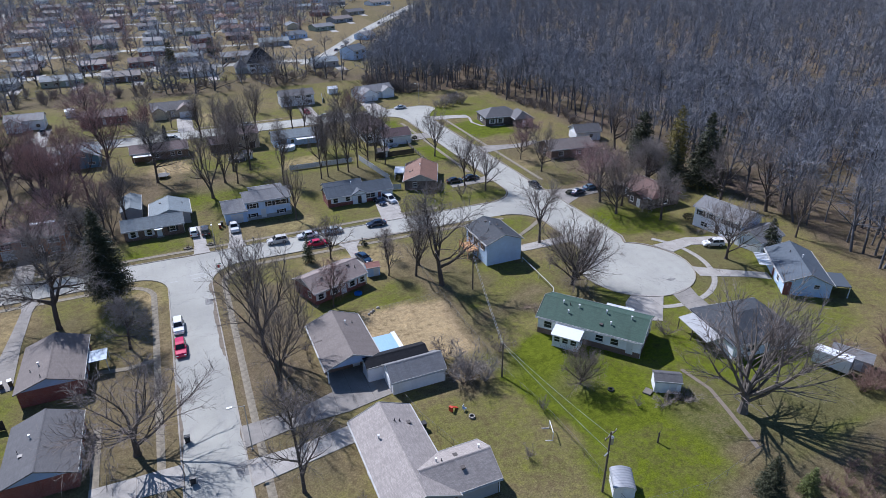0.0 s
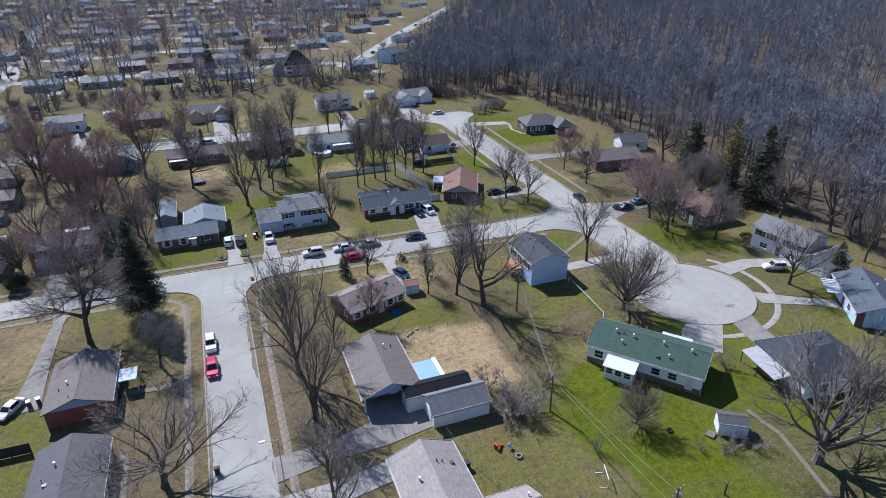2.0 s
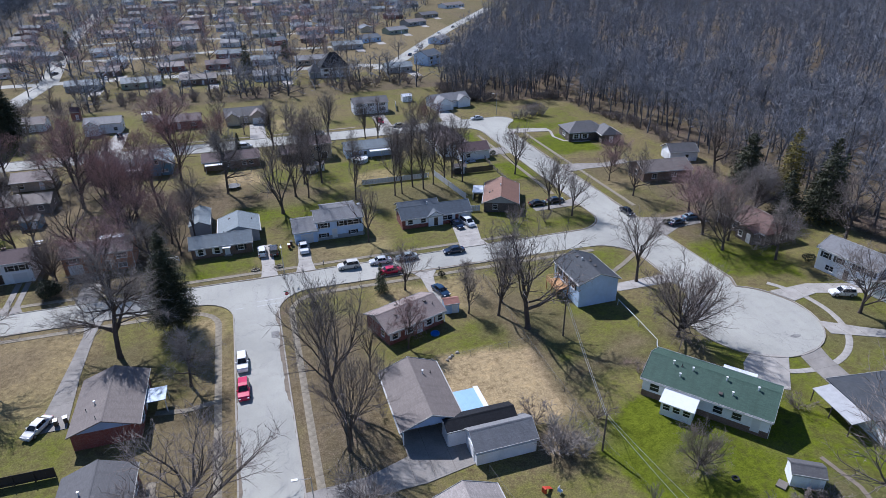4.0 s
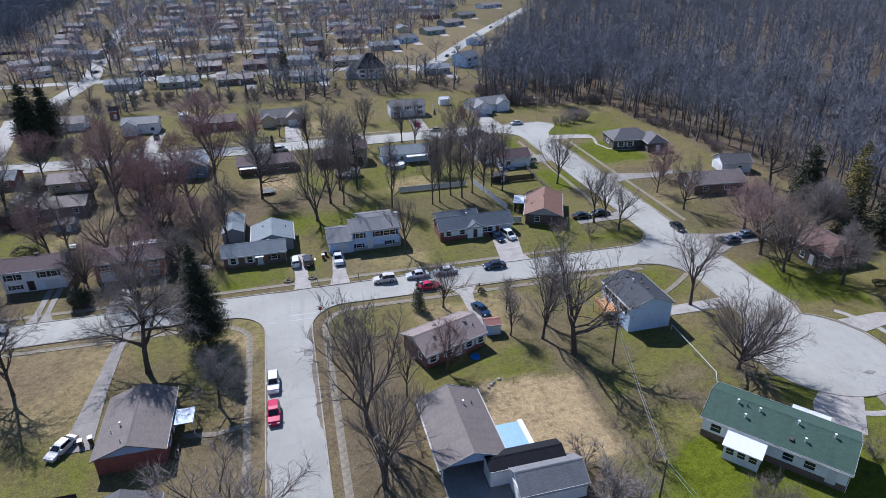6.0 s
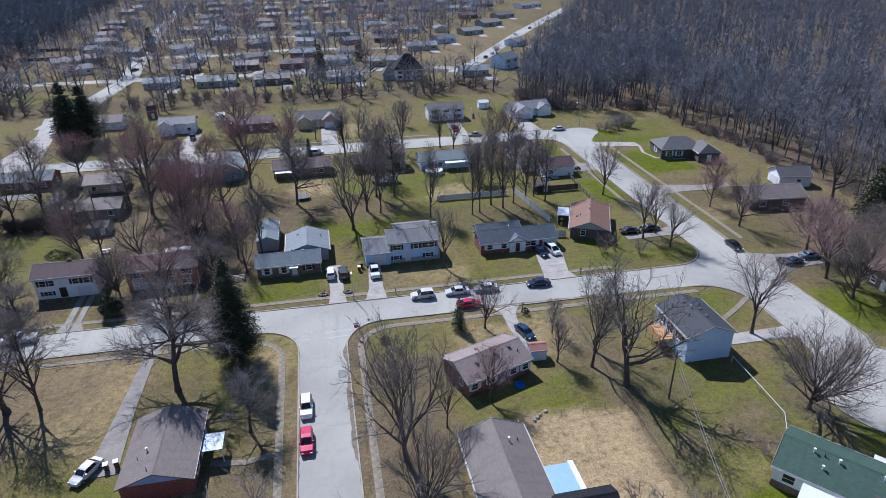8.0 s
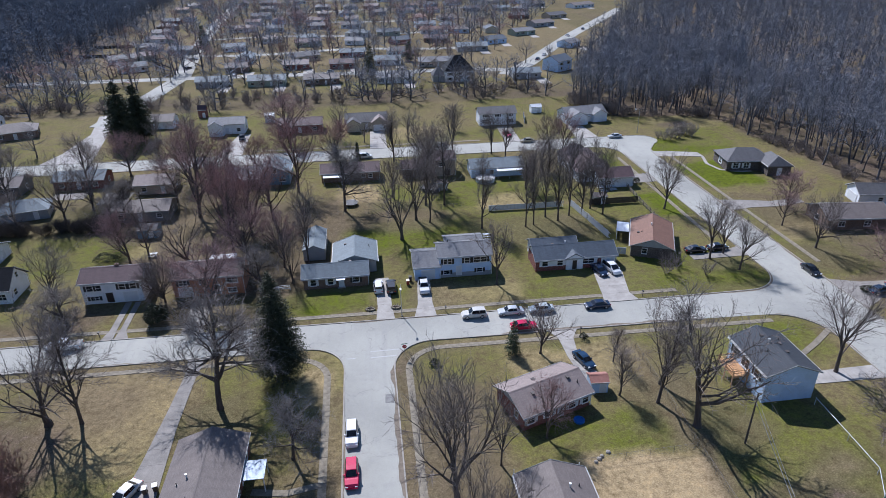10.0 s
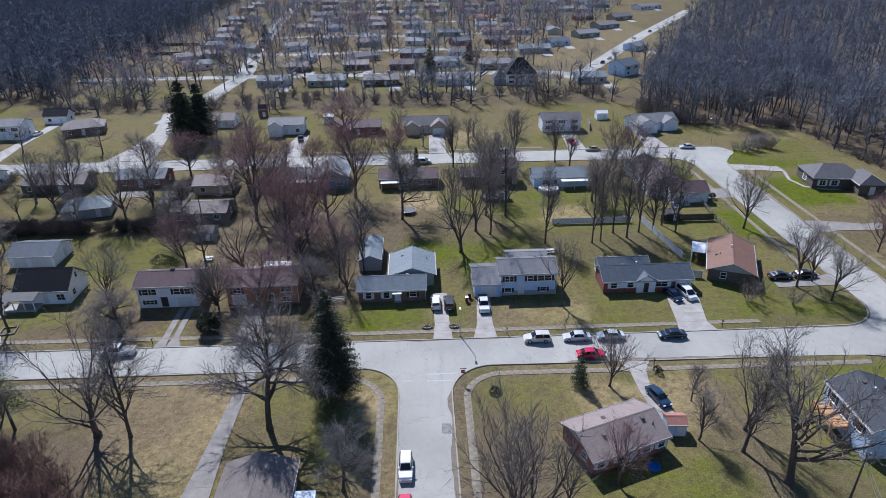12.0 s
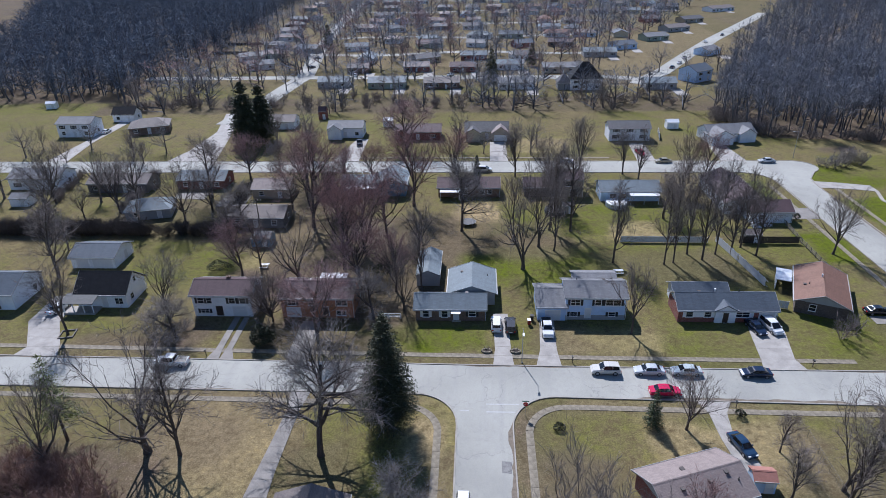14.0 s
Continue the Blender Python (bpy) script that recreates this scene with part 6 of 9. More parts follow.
HERO = [
    ("grey0", -22.3, -16.7, 22.5, 9.6, "large bare tree with thick grey trunk and low spreading limbs"),
    ("grey1", -10.6, -28.6, 11.0, 5.2, "small bare grey-twigged tree beside the spruce"),
    ("spread0", -9.4, -55.3, 15.5, 11.2, "wide bare tree with spreading branches near the kerb"),
    ("oval0", 10.2, -38.6, 25.0, 8.8, "very tall narrow-crowned bare tree beside the side street"),
    ("oval1", 10.6, -49.8, 20.0, 6.6, "slender bare tree over the verge"),
    ("tall1", 9.8, -70.6, 20.0, 5.5, "slender bare tree beside a driveway"),
    ("vase1", 16.8, -33.6, 12.0, 3.6, "young bare tree beside the house wall"),
    ("red1", 24.1, -29.6, 10.5, 3.8, "small bare reddish-twigged tree behind the brick house"),
    ("tall2", 42.4, -24.9, 18.0, 5.0, "slender tall bare tree in a back garden"),
    ("oak0", 45.7, -30.4, 23.5, 9.4, "large bare tree with crooked thick limbs by the fence"),
    ("tall0", 37.4, -22.5, 10.0, 3.0, "young bare tree by the garden fence"),
    ("tall1", 39.5, -14.5, 8.0, 2.6, "young bare tree on the verge lawn"),
    ("fork1", 44.6, -20.9, 18.0, 5.2, "tall bare tree with upright limbs"),
    ("spread1", 28.4, -10.5, 11.0, 5.0, "bare street tree on the front lawn"),
    ("vase2", 73.1, -22.1, 16.5, 7.2, "vase-shaped bare tree beside the street corner"),
    ("round0", 69.2, -40.9, 16.5, 8.4, "broad fan-shaped bare tree beside the turning circle"),
    ("great0", 70.9, -81.7, 21.0, 12.0, "huge bare tree with many ascending limbs"),
    ("spread0", 104.9, -45.0, 16.0, 7.2, "bare tree on the turning circle lawn"),
    ("vase1", 127.1, -43.6, 16.0, 5.2, "bare tree at the edge of the woods"),
    ("spread1", 75.3, 43.9, 16.5, 6.2, "bare tree beside the connecting street"),
    ("vase2", 72.9, 16.8, 15.5, 5.4, "bare corner tree with ascending limbs"),
    ("vase3", 76.9, 18.6, 13.5, 4.6, "bare corner tree with ascending limbs"),
    ("vase0", 76.5, 11.4, 12.0, 5.0, "low multi-stemmed bare corner tree"),
    ("spread2", 98.1, 18.0, 16.0, 6.4, "spreading bare tree on a front lawn"),
    ("red0", 98.0, 30.0, 10.5, 4.2, "small bare reddish tree by the path"),
    ("red0", 99.6, -8.1, 15.5, 8.2, "broad bare reddish-brown tree by a driveway"),
    ("spread0", 98.7, -16.0, 17.0, 7.4, "bare tree on the circle lawn"),
    ("grey0", 106.2, -23.3, 14.5, 6.0, "grey bare tree in front of the white house"),
    ("spread2", 103.0, -12.5, 18.0, 7.0, "large bare tree on the lawn by the brick house"),
    ("grey1", 117.5, -4.0, 15.0, 7.0, "grey bare tree behind the brick house"),
    ("vase1", 25.9, 13.1, 15.0, 4.8, "upright bare tree in front of the split-level house"),
    ("fork0", -14.7, 19.9, 15.0, 3.6, "multi-stemmed bare tree leaning beside the ranch house"),
    ("vase1", -74.6, 11.0, 16.0, 6.0, "dark bare tree in a timber edging on the corner lawn"),
    ("fork1", -46.4, -16.8, 20.5, 10.5, "dark bare tree with several leaning stems"),
    ("tall2", -41.7, -17.2, 20.0, 5.4, "slender dark bare trunk with sparse crown"),
    ("fork0", -58.5, -20.2, 18.0, 5.8, "dark bare tree rising out of the thicket"),
    ("tall0", 27.8, 39.5, 19.5, 4.6, "tall slender bare tree in a back garden"),
    ("tall1", 38.3, 38.9, 22.0, 4.0, "tall slender bare tree in a back garden"),
    ("tall2", 40.4, 39.6, 21.0, 3.6, "tall slender bare tree in a back garden"),
    ("tall0", 44.4, 43.6, 22.0, 4.2, "tall slender bare tree in a back garden"),
    ("tall1", 50.4, 43.6, 23.0, 4.2, "tall slender bare tree in a back garden"),
    ("tall2", 57.0, 47.0, 20.0, 4.0, "tall slender bare tree by the fence"),
    ("fork1", 8.6, 36.5, 26.0, 8.4, "large leaning bare tree with several trunks"),
    ("tall0", 16.0, 45.0, 19.0, 4.2, "tall slender bare tree in a back garden"),
    ("red0", -17.3, 70.3, 23.5, 9.2, "large bare tree with reddish budding crown"),
    ("red1", -40.6, 57.3, 26.0, 11.0, "large bare tree with reddish budding crown"),
    ("red0", -29.0, 36.0, 24.0, 7.0, "large bare tree with reddish budding crown"),
    ("red1", -48.1, 83.0, 17.0, 6.6, "large bare tree with reddish budding crown"),
    ("red1", -24.0, 118.0, 19.0, 11.0, "large rounded bare tree with red buds by the back street"),
    ("spread1", -93.5, 65.9, 17.5, 8.2, "dark spreading bare tree in a back garden"),
    ("spread2", -73.2, 59.1, 20.5, 8.4, "dark spreading bare tree in a back garden"),
    ("spread0", -114.1, 66.7, 16.2, 7.4, "dark spreading bare tree in a back garden"),
    ("vase1", -114.7, 72.1, 17.8, 8.0, "dark spreading bare tree in a back garden"),
    ("vase2", -99.9, 60.8, 9.5, 4.4, "small bare multi-stemmed tree in a back garden"),
    ("spread1", -106.3, 104.9, 9.0, 4.4, "bare street tree along the back street"),
    ("spread2", -132.2, 105.9, 9.5, 4.6, "bare street tree along the back street"),
    ("vase3", -84.3, 104.5, 9.0, 4.0, "bare street tree along the back street"),
    ("tall1", -55.9, 44.1, 14.0, 4.2, "bare tree between the back gardens"),
    ("red0", -24.5, 29.5, 15.0, 7.5, "wide bare tree with drooping reddish twigs behind the house"),
    ("fork1", -37.0, 30.5, 17.0, 8.0, "bare tree with several trunks behind the house"),
    ("red1", -29.5, 12.4, 15.0, 8.4, "wide bare tree with reddish twigs before the orange brick house"),
    ("grey0", -54.0, 10.0, 10.0, 6.0, "grey twiggy bare tree on the leaf-strewn front lawn"),
    ("red1", -17.0, 27.0, 14.0, 5.4, "bare reddish tree between two houses"),
    ("round0", 53.1, -67.1, 8.0, 4.0, "small bare multi-stemmed tree on the green lawn"),
    ("red0", 104.5, 3.5, 13.5, 7.4, "broad bare reddish tree with tangled crown by the drive"),
    ("round0", 121.0, -1.0, 13.0, 6.4, "grey twiggy bare tree behind the brick house"),
    ("oak0", 126.0, -22.0, 19.0, 7.0, "tall bare tree at the edge of the woods"),
    ("oak0", 133.0, -30.0, 21.0, 8.0, "tall bare tree at the edge of the woods"),
    ("oak0", 130.0, 26.0, 20.0, 7.6, "tall bare tree at the edge of the woods"),
    ("red1", 106.0, 40.0, 11.0, 5.4, "low reddish bare tree in front of the grey-roofed house"),
    ("red0", -22.0, 52.0, 19.0, 8.0, "large bare tree with reddish budding crown"),
    ("red1", -31.0, 50.0, 17.0, 7.0, "large bare tree with reddish budding crown"),
    ("vase2", -13.8, 42.7, 13.0, 5.6, "bare tree between the back gardens"),
    ("round0", -37.0, 67.0, 16.0, 7.4, "dense grey bare tree between the back gardens"),
    ("red1", -50.0, 33.0, 14.0, 6.4, "bare reddish tree between the back gardens"),
    ("grey1", -58.0, 57.0, 13.0, 6.4, "grey twiggy bare tree beside the hedge"),
    ("red1", -26.0, 44.0, 20.0, 8.0, "large bare tree with reddish budding crown"),
    ("grey0", -20.0, 17.0, 12.0, 5.6, "grey twiggy bare tree close to the orange brick house"),
    ("round0", -38.5, 16.0, 12.0, 5.0, "grey twiggy bare tree between two houses"),
    ("vase3", -12.0, 28.0, 15.0, 5.0, "bare tree between the back gardens"),
    ("tall1", -47.0, 36.0, 15.0, 5.0, "bare tree between the back gardens"),
    ("vase0", -60.0, 19.0, 13.0, 5.5, "bare tree with shrubs between two houses"),
    ("spread1", 110.0, 6.0, 13.0, 6.0, "bare tree with tangled crown by the drive"),
    ("vase2", 104.0, -1.0, 12.0, 6.0, "bare tree with tangled crown by the drive"),
    ("tall2", 44.6, 90.0, 16.0, 4.6, "bare tree behind the pool house"),
    ("spread0", 58.0, 88.0, 17.0, 5.4, "bare tree beside the back street"),
    ("red1", 62.0, 86.5, 16.0, 5.0, "bare tree with tan buds beside the back street"),
    ("tall0", 10.0, 92.0, 18.0, 5.6, "bare tree beside the back street"),
    ("vase1", 28.0, 91.0, 19.0, 6.4, "bare tree beside the back street"),
    ("tall2", 16.1, 55.9, 22.0, 5.4, "tall dark bare tree in a back garden"),
    ("fork0", 12.8, 47.0, 22.0, 6.4, "bare tree with several leaning trunks in a back garden"),
    ("tall1", 20.9, 55.3, 24.0, 6.0, "tall dark bare tree in a back garden"),
    ("tall2", 46.8, 41.0, 20.0, 4.6, "tall slender bare tree in a back garden"),
    ("tall0", 53.7, 43.4, 19.0, 4.4, "tall slender bare tree by the panel fence"),
    ("tall1", 58.8, 43.0, 19.0, 4.6, "tall slender bare tree by the panel fence"),
    ("vase3", 41.0, 94.0, 16.0, 6.0, "bare street tree beside the back street"),
    ("red0", -7.0, 88.5, 17.0, 7.0, "bare tree with reddish buds beside the back street"),
]
for k, (key, x, y, hgt, rad, lab) in enumerate(HERO):
    ln = (0, 0)
    if lab.startswith("multi-stemmed bare tree leaning") or "leaning" in lab:
        ln = (0, 8)
    put_tree(key, x, y, hgt, rad, (k * 67) % 360, lab, lean=ln)

rt = random.Random(21)
PLACED = [(t[1], t[2]) for t in HERO]


def near_house(x, y, pad):
    for q in HOUSE_SPOTS:
        if abs(x - q[0]) < 9 + pad and abs(y - q[1]) < 6 + pad:
            return True
    return False


HOUSE_SPOTS = [(o.location.x, o.location.y) for o in scene.objects if o.get("category") in ("house", "garage")]


def scatter(n, x0, x1, y0, y1, keys, hlo, hhi, gap, lab, ok=lambda x, y: True):
    c = 0
    for _ in range(n * 12):
        if c >= n:
            break
        x, y = rt.uniform(x0, x1), rt.uniform(y0, y1)
        if near_house(x, y, 1.2) or not ok(x, y) or any(math.hypot(x - a, y - b) < gap for a, b in PLACED):
            continue
        PLACED.append((x, y))
        hh = rt.uniform(hlo, hhi)
        key, rad, turn = rt.choice(keys), hh * rt.uniform(0.36, 0.52), rt.uniform(0, 360)
        if not (-79 < x < -52 and 26 < y < 50):     # the open lawn behind the cottage
            put_tree(key, x, y, hh, rad, turn, lab)
        c += 1


MID = ["low0", "low1", "low2", "low3"]
not_road = lambda x, y: not (93 < y < 109 or abs(y) < 8 or 79 < x < 94)
scatter(11, -110, 0, 30, 92, ["red0", "tall1", "spread1", "vase2", "grey1"], 12, 20, 7, "bare deciduous tree between the back gardens", not_road)
scatter(6, 5, 60, 52, 92, ["tall0", "vase2", "spread0"], 11, 17, 8, "bare deciduous tree between the back gardens", not_road)
scatter(10, -150, -60, 20, 95, MID, 10, 17, 7, "bare deciduous tree between the back gardens", not_road)
scatter(13, -150, 95, 108, 128, ["low3", "low0", "low1", "low2"], 9, 16, 7, "bare street tree along the back street", lambda x, y: x < 60)
scatter(20, -150, 76, 164, 200, MID, 9, 17, 5, "bare tree in the tree line behind the gardens", lambda x, y: x > -150 and abs(x + 94) > 7)
scatter(34, -150, 110, 218, 300, MID, 9, 15, 7, "bare tree among the farther houses", lambda x, y: x < 50 + (y - 220) * 0.5 and abs(y - 236) > 6)
scatter(5, 84, 120, 200, 245, MID, 12, 17, 5, "bare tree beside the diagonal street")

# ---- woods ----
def triangles(v, f, wood=0):
    """Vertices, triangles and each triangle's slot: 1 for the first faces, those of the stem, 0 for the twigs."""
    tri, slot = [], []
    for k, q in enumerate(f):
        tri.append(q[:3])
        slot.append(1 if k < wood else 0)
        if len(q) == 4:
            tri.append((q[0], q[2], q[3]))
            slot.append(1 if k < wood else 0)
    return np.array([tuple(p) for p in v], np.float32), np.array(tri, np.int32), np.array(slot, np.int32)


def woods_template(seed, h, tall):
    if tall:
        segs, top, rad = grow_tree(seed, h=h, trunk=0.42, spread=52, limbs=9, kids=(5, 3), depth=3, r0=0.27, curve=0.1, leader=0.86, nsegs=(4, 2, 1, 1), reach=0.72, crook=1.3, fan=(20, 52))
        segs = [(a, b, max(r0, 0.028), r1 if r1 < 0.006 else max(r1, 0.02), lev) for a, b, r0, r1, lev in segs]
        sides = (4, 3, 1, 1)
    else:
        segs, top, rad = grow_tree(seed, h=h, trunk=0.4, spread=62, limbs=9, kids=(8,), depth=2, r0=0.24, curve=0.09, leader=0.86, nsegs=(2, 1, 1), reach=0.64, fan=(24, 62))
        segs = [(a, b, max(r0, 0.045), r1, lev) for a, b, r0, r1, lev in segs]
        sides = (3, 1, 1)
    segs.sort(key=lambda q: q[4])
    v, f = seg_mesh(segs, sides)
    stem = len(seg_mesh([q for q in segs if q[4] <= (1 if tall else 0)], sides)[1])
    k = h / top
    return triangles([(p[0], p[1], p[2] * k) for p in v], f, stem)


def replicate(name, templates, places, mat, label, category="woodland", stem_mat=None):
    """One mesh of many scattered copies: places hold x, y, size, turn, template."""
    vs, fs, ms, n = [], [], [], 0
    for x, y, s, wdt, turn, k in places:
        v, f, slot = templates[k]
        c, sn = math.cos(turn), math.sin(turn)
        q = np.empty_like(v)
        q[:, 0] = (v[:, 0] * c - v[:, 1] * sn) * wdt + x
        q[:, 1] = (v[:, 0] * sn + v[:, 1] * c) * wdt + y
        q[:, 2] = v[:, 2] * s
        vs.append(q)
        fs.append(f + n)
        ms.append(slot)
        n += len(v)
    me = bpy.data.meshes.new(name)
    fill_mesh(me, np.concatenate(vs), np.concatenate(fs))
    me.materials.append(mat)
    if stem_mat:
        me.materials.append(stem_mat)
        me.polygons.foreach_set("material_index", np.concatenate(ms))
    return tagged(new(name, me), label, category, kind="stuff")


def woodland_mat(name, k, haze=1.0):
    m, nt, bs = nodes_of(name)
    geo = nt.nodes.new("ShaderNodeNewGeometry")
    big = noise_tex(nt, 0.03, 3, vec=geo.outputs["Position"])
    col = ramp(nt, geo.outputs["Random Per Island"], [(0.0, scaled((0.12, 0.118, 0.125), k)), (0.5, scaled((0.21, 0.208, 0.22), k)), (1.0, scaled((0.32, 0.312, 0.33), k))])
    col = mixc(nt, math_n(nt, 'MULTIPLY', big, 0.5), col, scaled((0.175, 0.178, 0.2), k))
    # bluish distance haze, put into the base colour as a tint
    col = mixc(nt, 1.0, col, (1 / haze, 1.0, haze), 'MULTIPLY')
    nt.links.new(col, bs.inputs["Base Color"])
    bs.inputs["Roughness"].default_value = 0.95
    return m


M_WOODLAND = woodland_mat("leafless_woodland", 1.0, 1.05)
# west woods: shade and haze set into a darker, bluer copy
M_WOODSHADE = woodland_mat("shade_and_haze_woodland", 0.6, 1.2)
M_STEM = woodland_mat("woodland_stems", 0.5)
# farther trees' twigs paled and blued, haze painted into their colour
M_HAZETWIG = woodland_mat("haze_paled_twigs", 1.3, 1.06)
T_NEAR = [woods_template(300 + k, 17, True) for k in range(5)]
T_FAR = [woods_template(340 + k, 17, False) for k in range(5)]
rw = random.Random(5)


def fill_woods(n, x0, x1, y0, y1, inside, gap, wide=1.0):
    cells, out = {}, []
    for _ in range(n * 6):
        if len(out) >= n:
            break
        x, y = rw.uniform(x0, x1), rw.uniform(y0, y1)
        if not inside(x, y):
            continue
        key = (int(x // gap), int(y // gap))
        if key in cells:
            continue
        cells[key] = 1
        s = rw.uniform(0.75, 1.25)
        out.append((x, y, s, s * rw.uniform(0.75, 1.15) * wide, rw.uniform(0, 6.28), rw.randrange(5)))
    return out


in_view = lambda x, y: y > -128 + (x - 4) * 0.28 - 40
east_near = fill_woods(900, 80, 240, -110, 240, lambda x, y: 0 < x - woods_edge_x(y) < 80 and in_view(x, y), 3.6)
replicate("east_woods_edge", T_NEAR, east_near, M_WOODLAND, "bare grey-brown deciduous woodland edge in late winter", stem_mat=M_STEM)
east_far = fill_woods(4200, 130, 620, -60, 800, lambda x, y: x - woods_edge_x(y) > (72 if y < 236 else 1) and y > (x - 240) * 0.75 - 40, 4.9)
replicate("east_woods", T_FAR, east_far, M_WOODLAND, "bare grey-brown deciduous woodland stretching to the distance", stem_mat=M_STEM)
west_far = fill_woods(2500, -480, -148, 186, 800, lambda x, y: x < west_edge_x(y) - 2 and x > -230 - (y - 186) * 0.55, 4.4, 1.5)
replicate("west_woods", T_FAR, west_far, M_WOODSHADE, "bare woodland behind the houses, darkened for shade and haze", stem_mat=M_STEM)
T_LOW = []
for k in range(4):
    sg, tp, rd = grow_tree(501 + k, h=15, trunk=0.24, spread=66, limbs=9, kids=(5, 2), depth=3, r0=0.28, curve=0.07, leader=0.7, nsegs=(3, 1, 1, 1), reach=0.8, fan=(22, 62))
    sg = sorted([(a, b, max(r0, 0.035), r1, lev) for a, b, r0, r1, lev in sg], key=lambda q: q[4])
    T_LOW.append(triangles(*seg_mesh(sg, (3, 1, 1, 1)), 12))
T_LOW.append(T_LOW[0])
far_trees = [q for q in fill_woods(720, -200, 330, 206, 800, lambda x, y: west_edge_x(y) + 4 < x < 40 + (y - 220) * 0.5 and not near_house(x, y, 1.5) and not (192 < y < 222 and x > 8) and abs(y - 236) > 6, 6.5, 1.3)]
replicate("far_trees", T_LOW, far_trees, M_HAZETWIG, "bare trees scattered among the farther houses", "tree", M_STEM)
replicate("budding_far_trees", T_LOW, [q for q in fill_woods(170, -150, 200, 206, 520, lambda x, y: west_edge_x(y) + 4 < x < 40 + (y - 220) * 0.5 and not near_house(x, y, 1.5) and abs(y - 236) > 6, 9, 1.35)], M_TWIGR, "bare trees with reddish buds among the farther houses", "tree", M_STEM)

tree_line = fill_woods(36, -150, 84, 166, 198, lambda x, y: abs(x + 94) > 10 and not near_house(x, y, 3.0), 6, 1.25)
replicate("tree_line", T_LOW, tree_line, M_WOODLAND, "bare trees in the hedgerow behind the gardens", "tree", M_STEM)

# ---- thickets and shrubs ----
def bush_segs(seed, h=3.0, stems=15, kids=8):
    rg = random.Random(seed)
    segs = []
    for _ in range(stems):
        a = rg.uniform(0, math.tau)
        d = Vector((math.cos(a) * rg.uniform(0.15, 0.75), math.sin(a) * rg.uniform(0.15, 0.75), 1)).normalized()
        p = Vector((math.cos(a) * 0.2, math.sin(a) * 0.2, 0))
        L = h * rg.uniform(0.7, 1.05)
        for i in range(3):
            d = (d + Vector((rg.gauss(0, .15), rg.gauss(0, .15), 0.02))).normalized()
            q = p + d * L / 3
            segs.append((p, q, 0.035 - i * 0.008, 0.027 - i * 0.008, 1))
            for _ in range(kids):
                e = (d + Vector((rg.gauss(0, .55), rg.gauss(0, .55), rg.gauss(0.1, .3)))).normalized()
                q2 = q + e * L * rg.uniform(0.15, 0.38)
                segs.append((q, q2, 0.014, 0.002, 3))
                for _ in range(2):
                    e2 = (e + Vector((rg.gauss(0, .5), rg.gauss(0, .5), rg.gauss(0.1, .4)))).normalized()
                    q1 = q + (q2 - q) * rg.uniform(0.3, 0.9)
                    segs.append((q1, q1 + e2 * L * rg.uniform(0.1, 0.3), 0.009, 0.002, 3))
            p = q
    return segs


BUSH = []
for k in range(4):
    BUSH.append(triangles(*seg_mesh(bush_segs(400 + k), (4, 3, 3, 1))))
BUSH.append(BUSH[0])
BUSH_LIGHT = [triangles(*seg_mesh(bush_segs(420 + k), (3, 3, 1, 1))) for k in range(4)]


def shrub_patch(name, n, x0, x1, y0, y1, lo, hi, label, mat, ok=lambda x, y: True):
    pl = []
    for _ in range(n * 5):
        if len(pl) >= n:
            break
        x, y = rw.uniform(x0, x1), rw.uniform(y0, y1)
        if ok(x, y):
            s = rw.uniform(lo, hi)
            pl.append((x, y, s, s * rw.uniform(0.9, 1.4), rw.uniform(0, 6), rw.randrange(4)))
    return replicate(name, BUSH_LIGHT, pl, mat, label, "thicket")


shrub_patch("west_thicket", 105, -70, -43, -42, -19, 0.8, 1.45, "dense leafless brown thicket of shrubs", M_BRAMBLE, lambda x, y: math.hypot((x + 57) / 13.5, (y + 30) / 11.5) < 1)
shrub_patch("corner_thicket", 12, 99, 112, 98, 106, 0.7, 1.2, "leafless thicket at the end of the street", M_TWIGG)
shrub_patch("garden_hedge", 130, -150, 84, 168, 190, 0.8, 1.4, "leafless hedgerow between the rows of gardens", M_TWIG, lambda x, y: abs(x + 94) > 6)
shrub_patch("field_brush", 46, 84, 108, -102, -78, 0.6, 1.15, "leafless brown brush at the field's edge", M_BRAMBLE, lambda x, y: x > 91 - (y + 88) * 0.25)
shrub_patch("field_end_brush", 26, 66, 84, -101, -95, 0.3, 0.6, "low pinkish-brown leafless brush behind the field", M_BRAMBLE)
shrub_patch("hedge_west", 190, -122, -60, 51.6, 54.6, 0.7, 1.05, "dark leafless hedge along the back fence", M_BARK)
shrub_patch("hedge_middle", 45, -67, -60, 52, 86, 0.5, 0.8, "dark leafless hedge between two gardens", M_BARK, lambda x, y: abs(x + 61.8 + (y - 52) * 0.097) < 1.1)
shrub_patch("hedge_side", 40, -98, -92, 66, 94, 0.5, 0.8, "brown leafless hedge between two gardens", M_TWIG, lambda x, y: abs(x + 93.1 + (y - 68.5) * 0.142) < 1.1)
shrub_patch("hedge_corner", 40, -122, -110, 56, 94, 0.5, 0.8, "brown leafless hedge between two gardens", M_TWIG, lambda x, y: abs(x + 111.7 + (y - 56) * 0.225) < 1.2)
shrub_patch("wood_edge_brush", 70, 120, 140, -40, 120, 0.5, 1.0, "leafless brush along the edge of the woods", M_TWIG, lambda x, y: 0 < x - woods_edge_x(y) < 6)
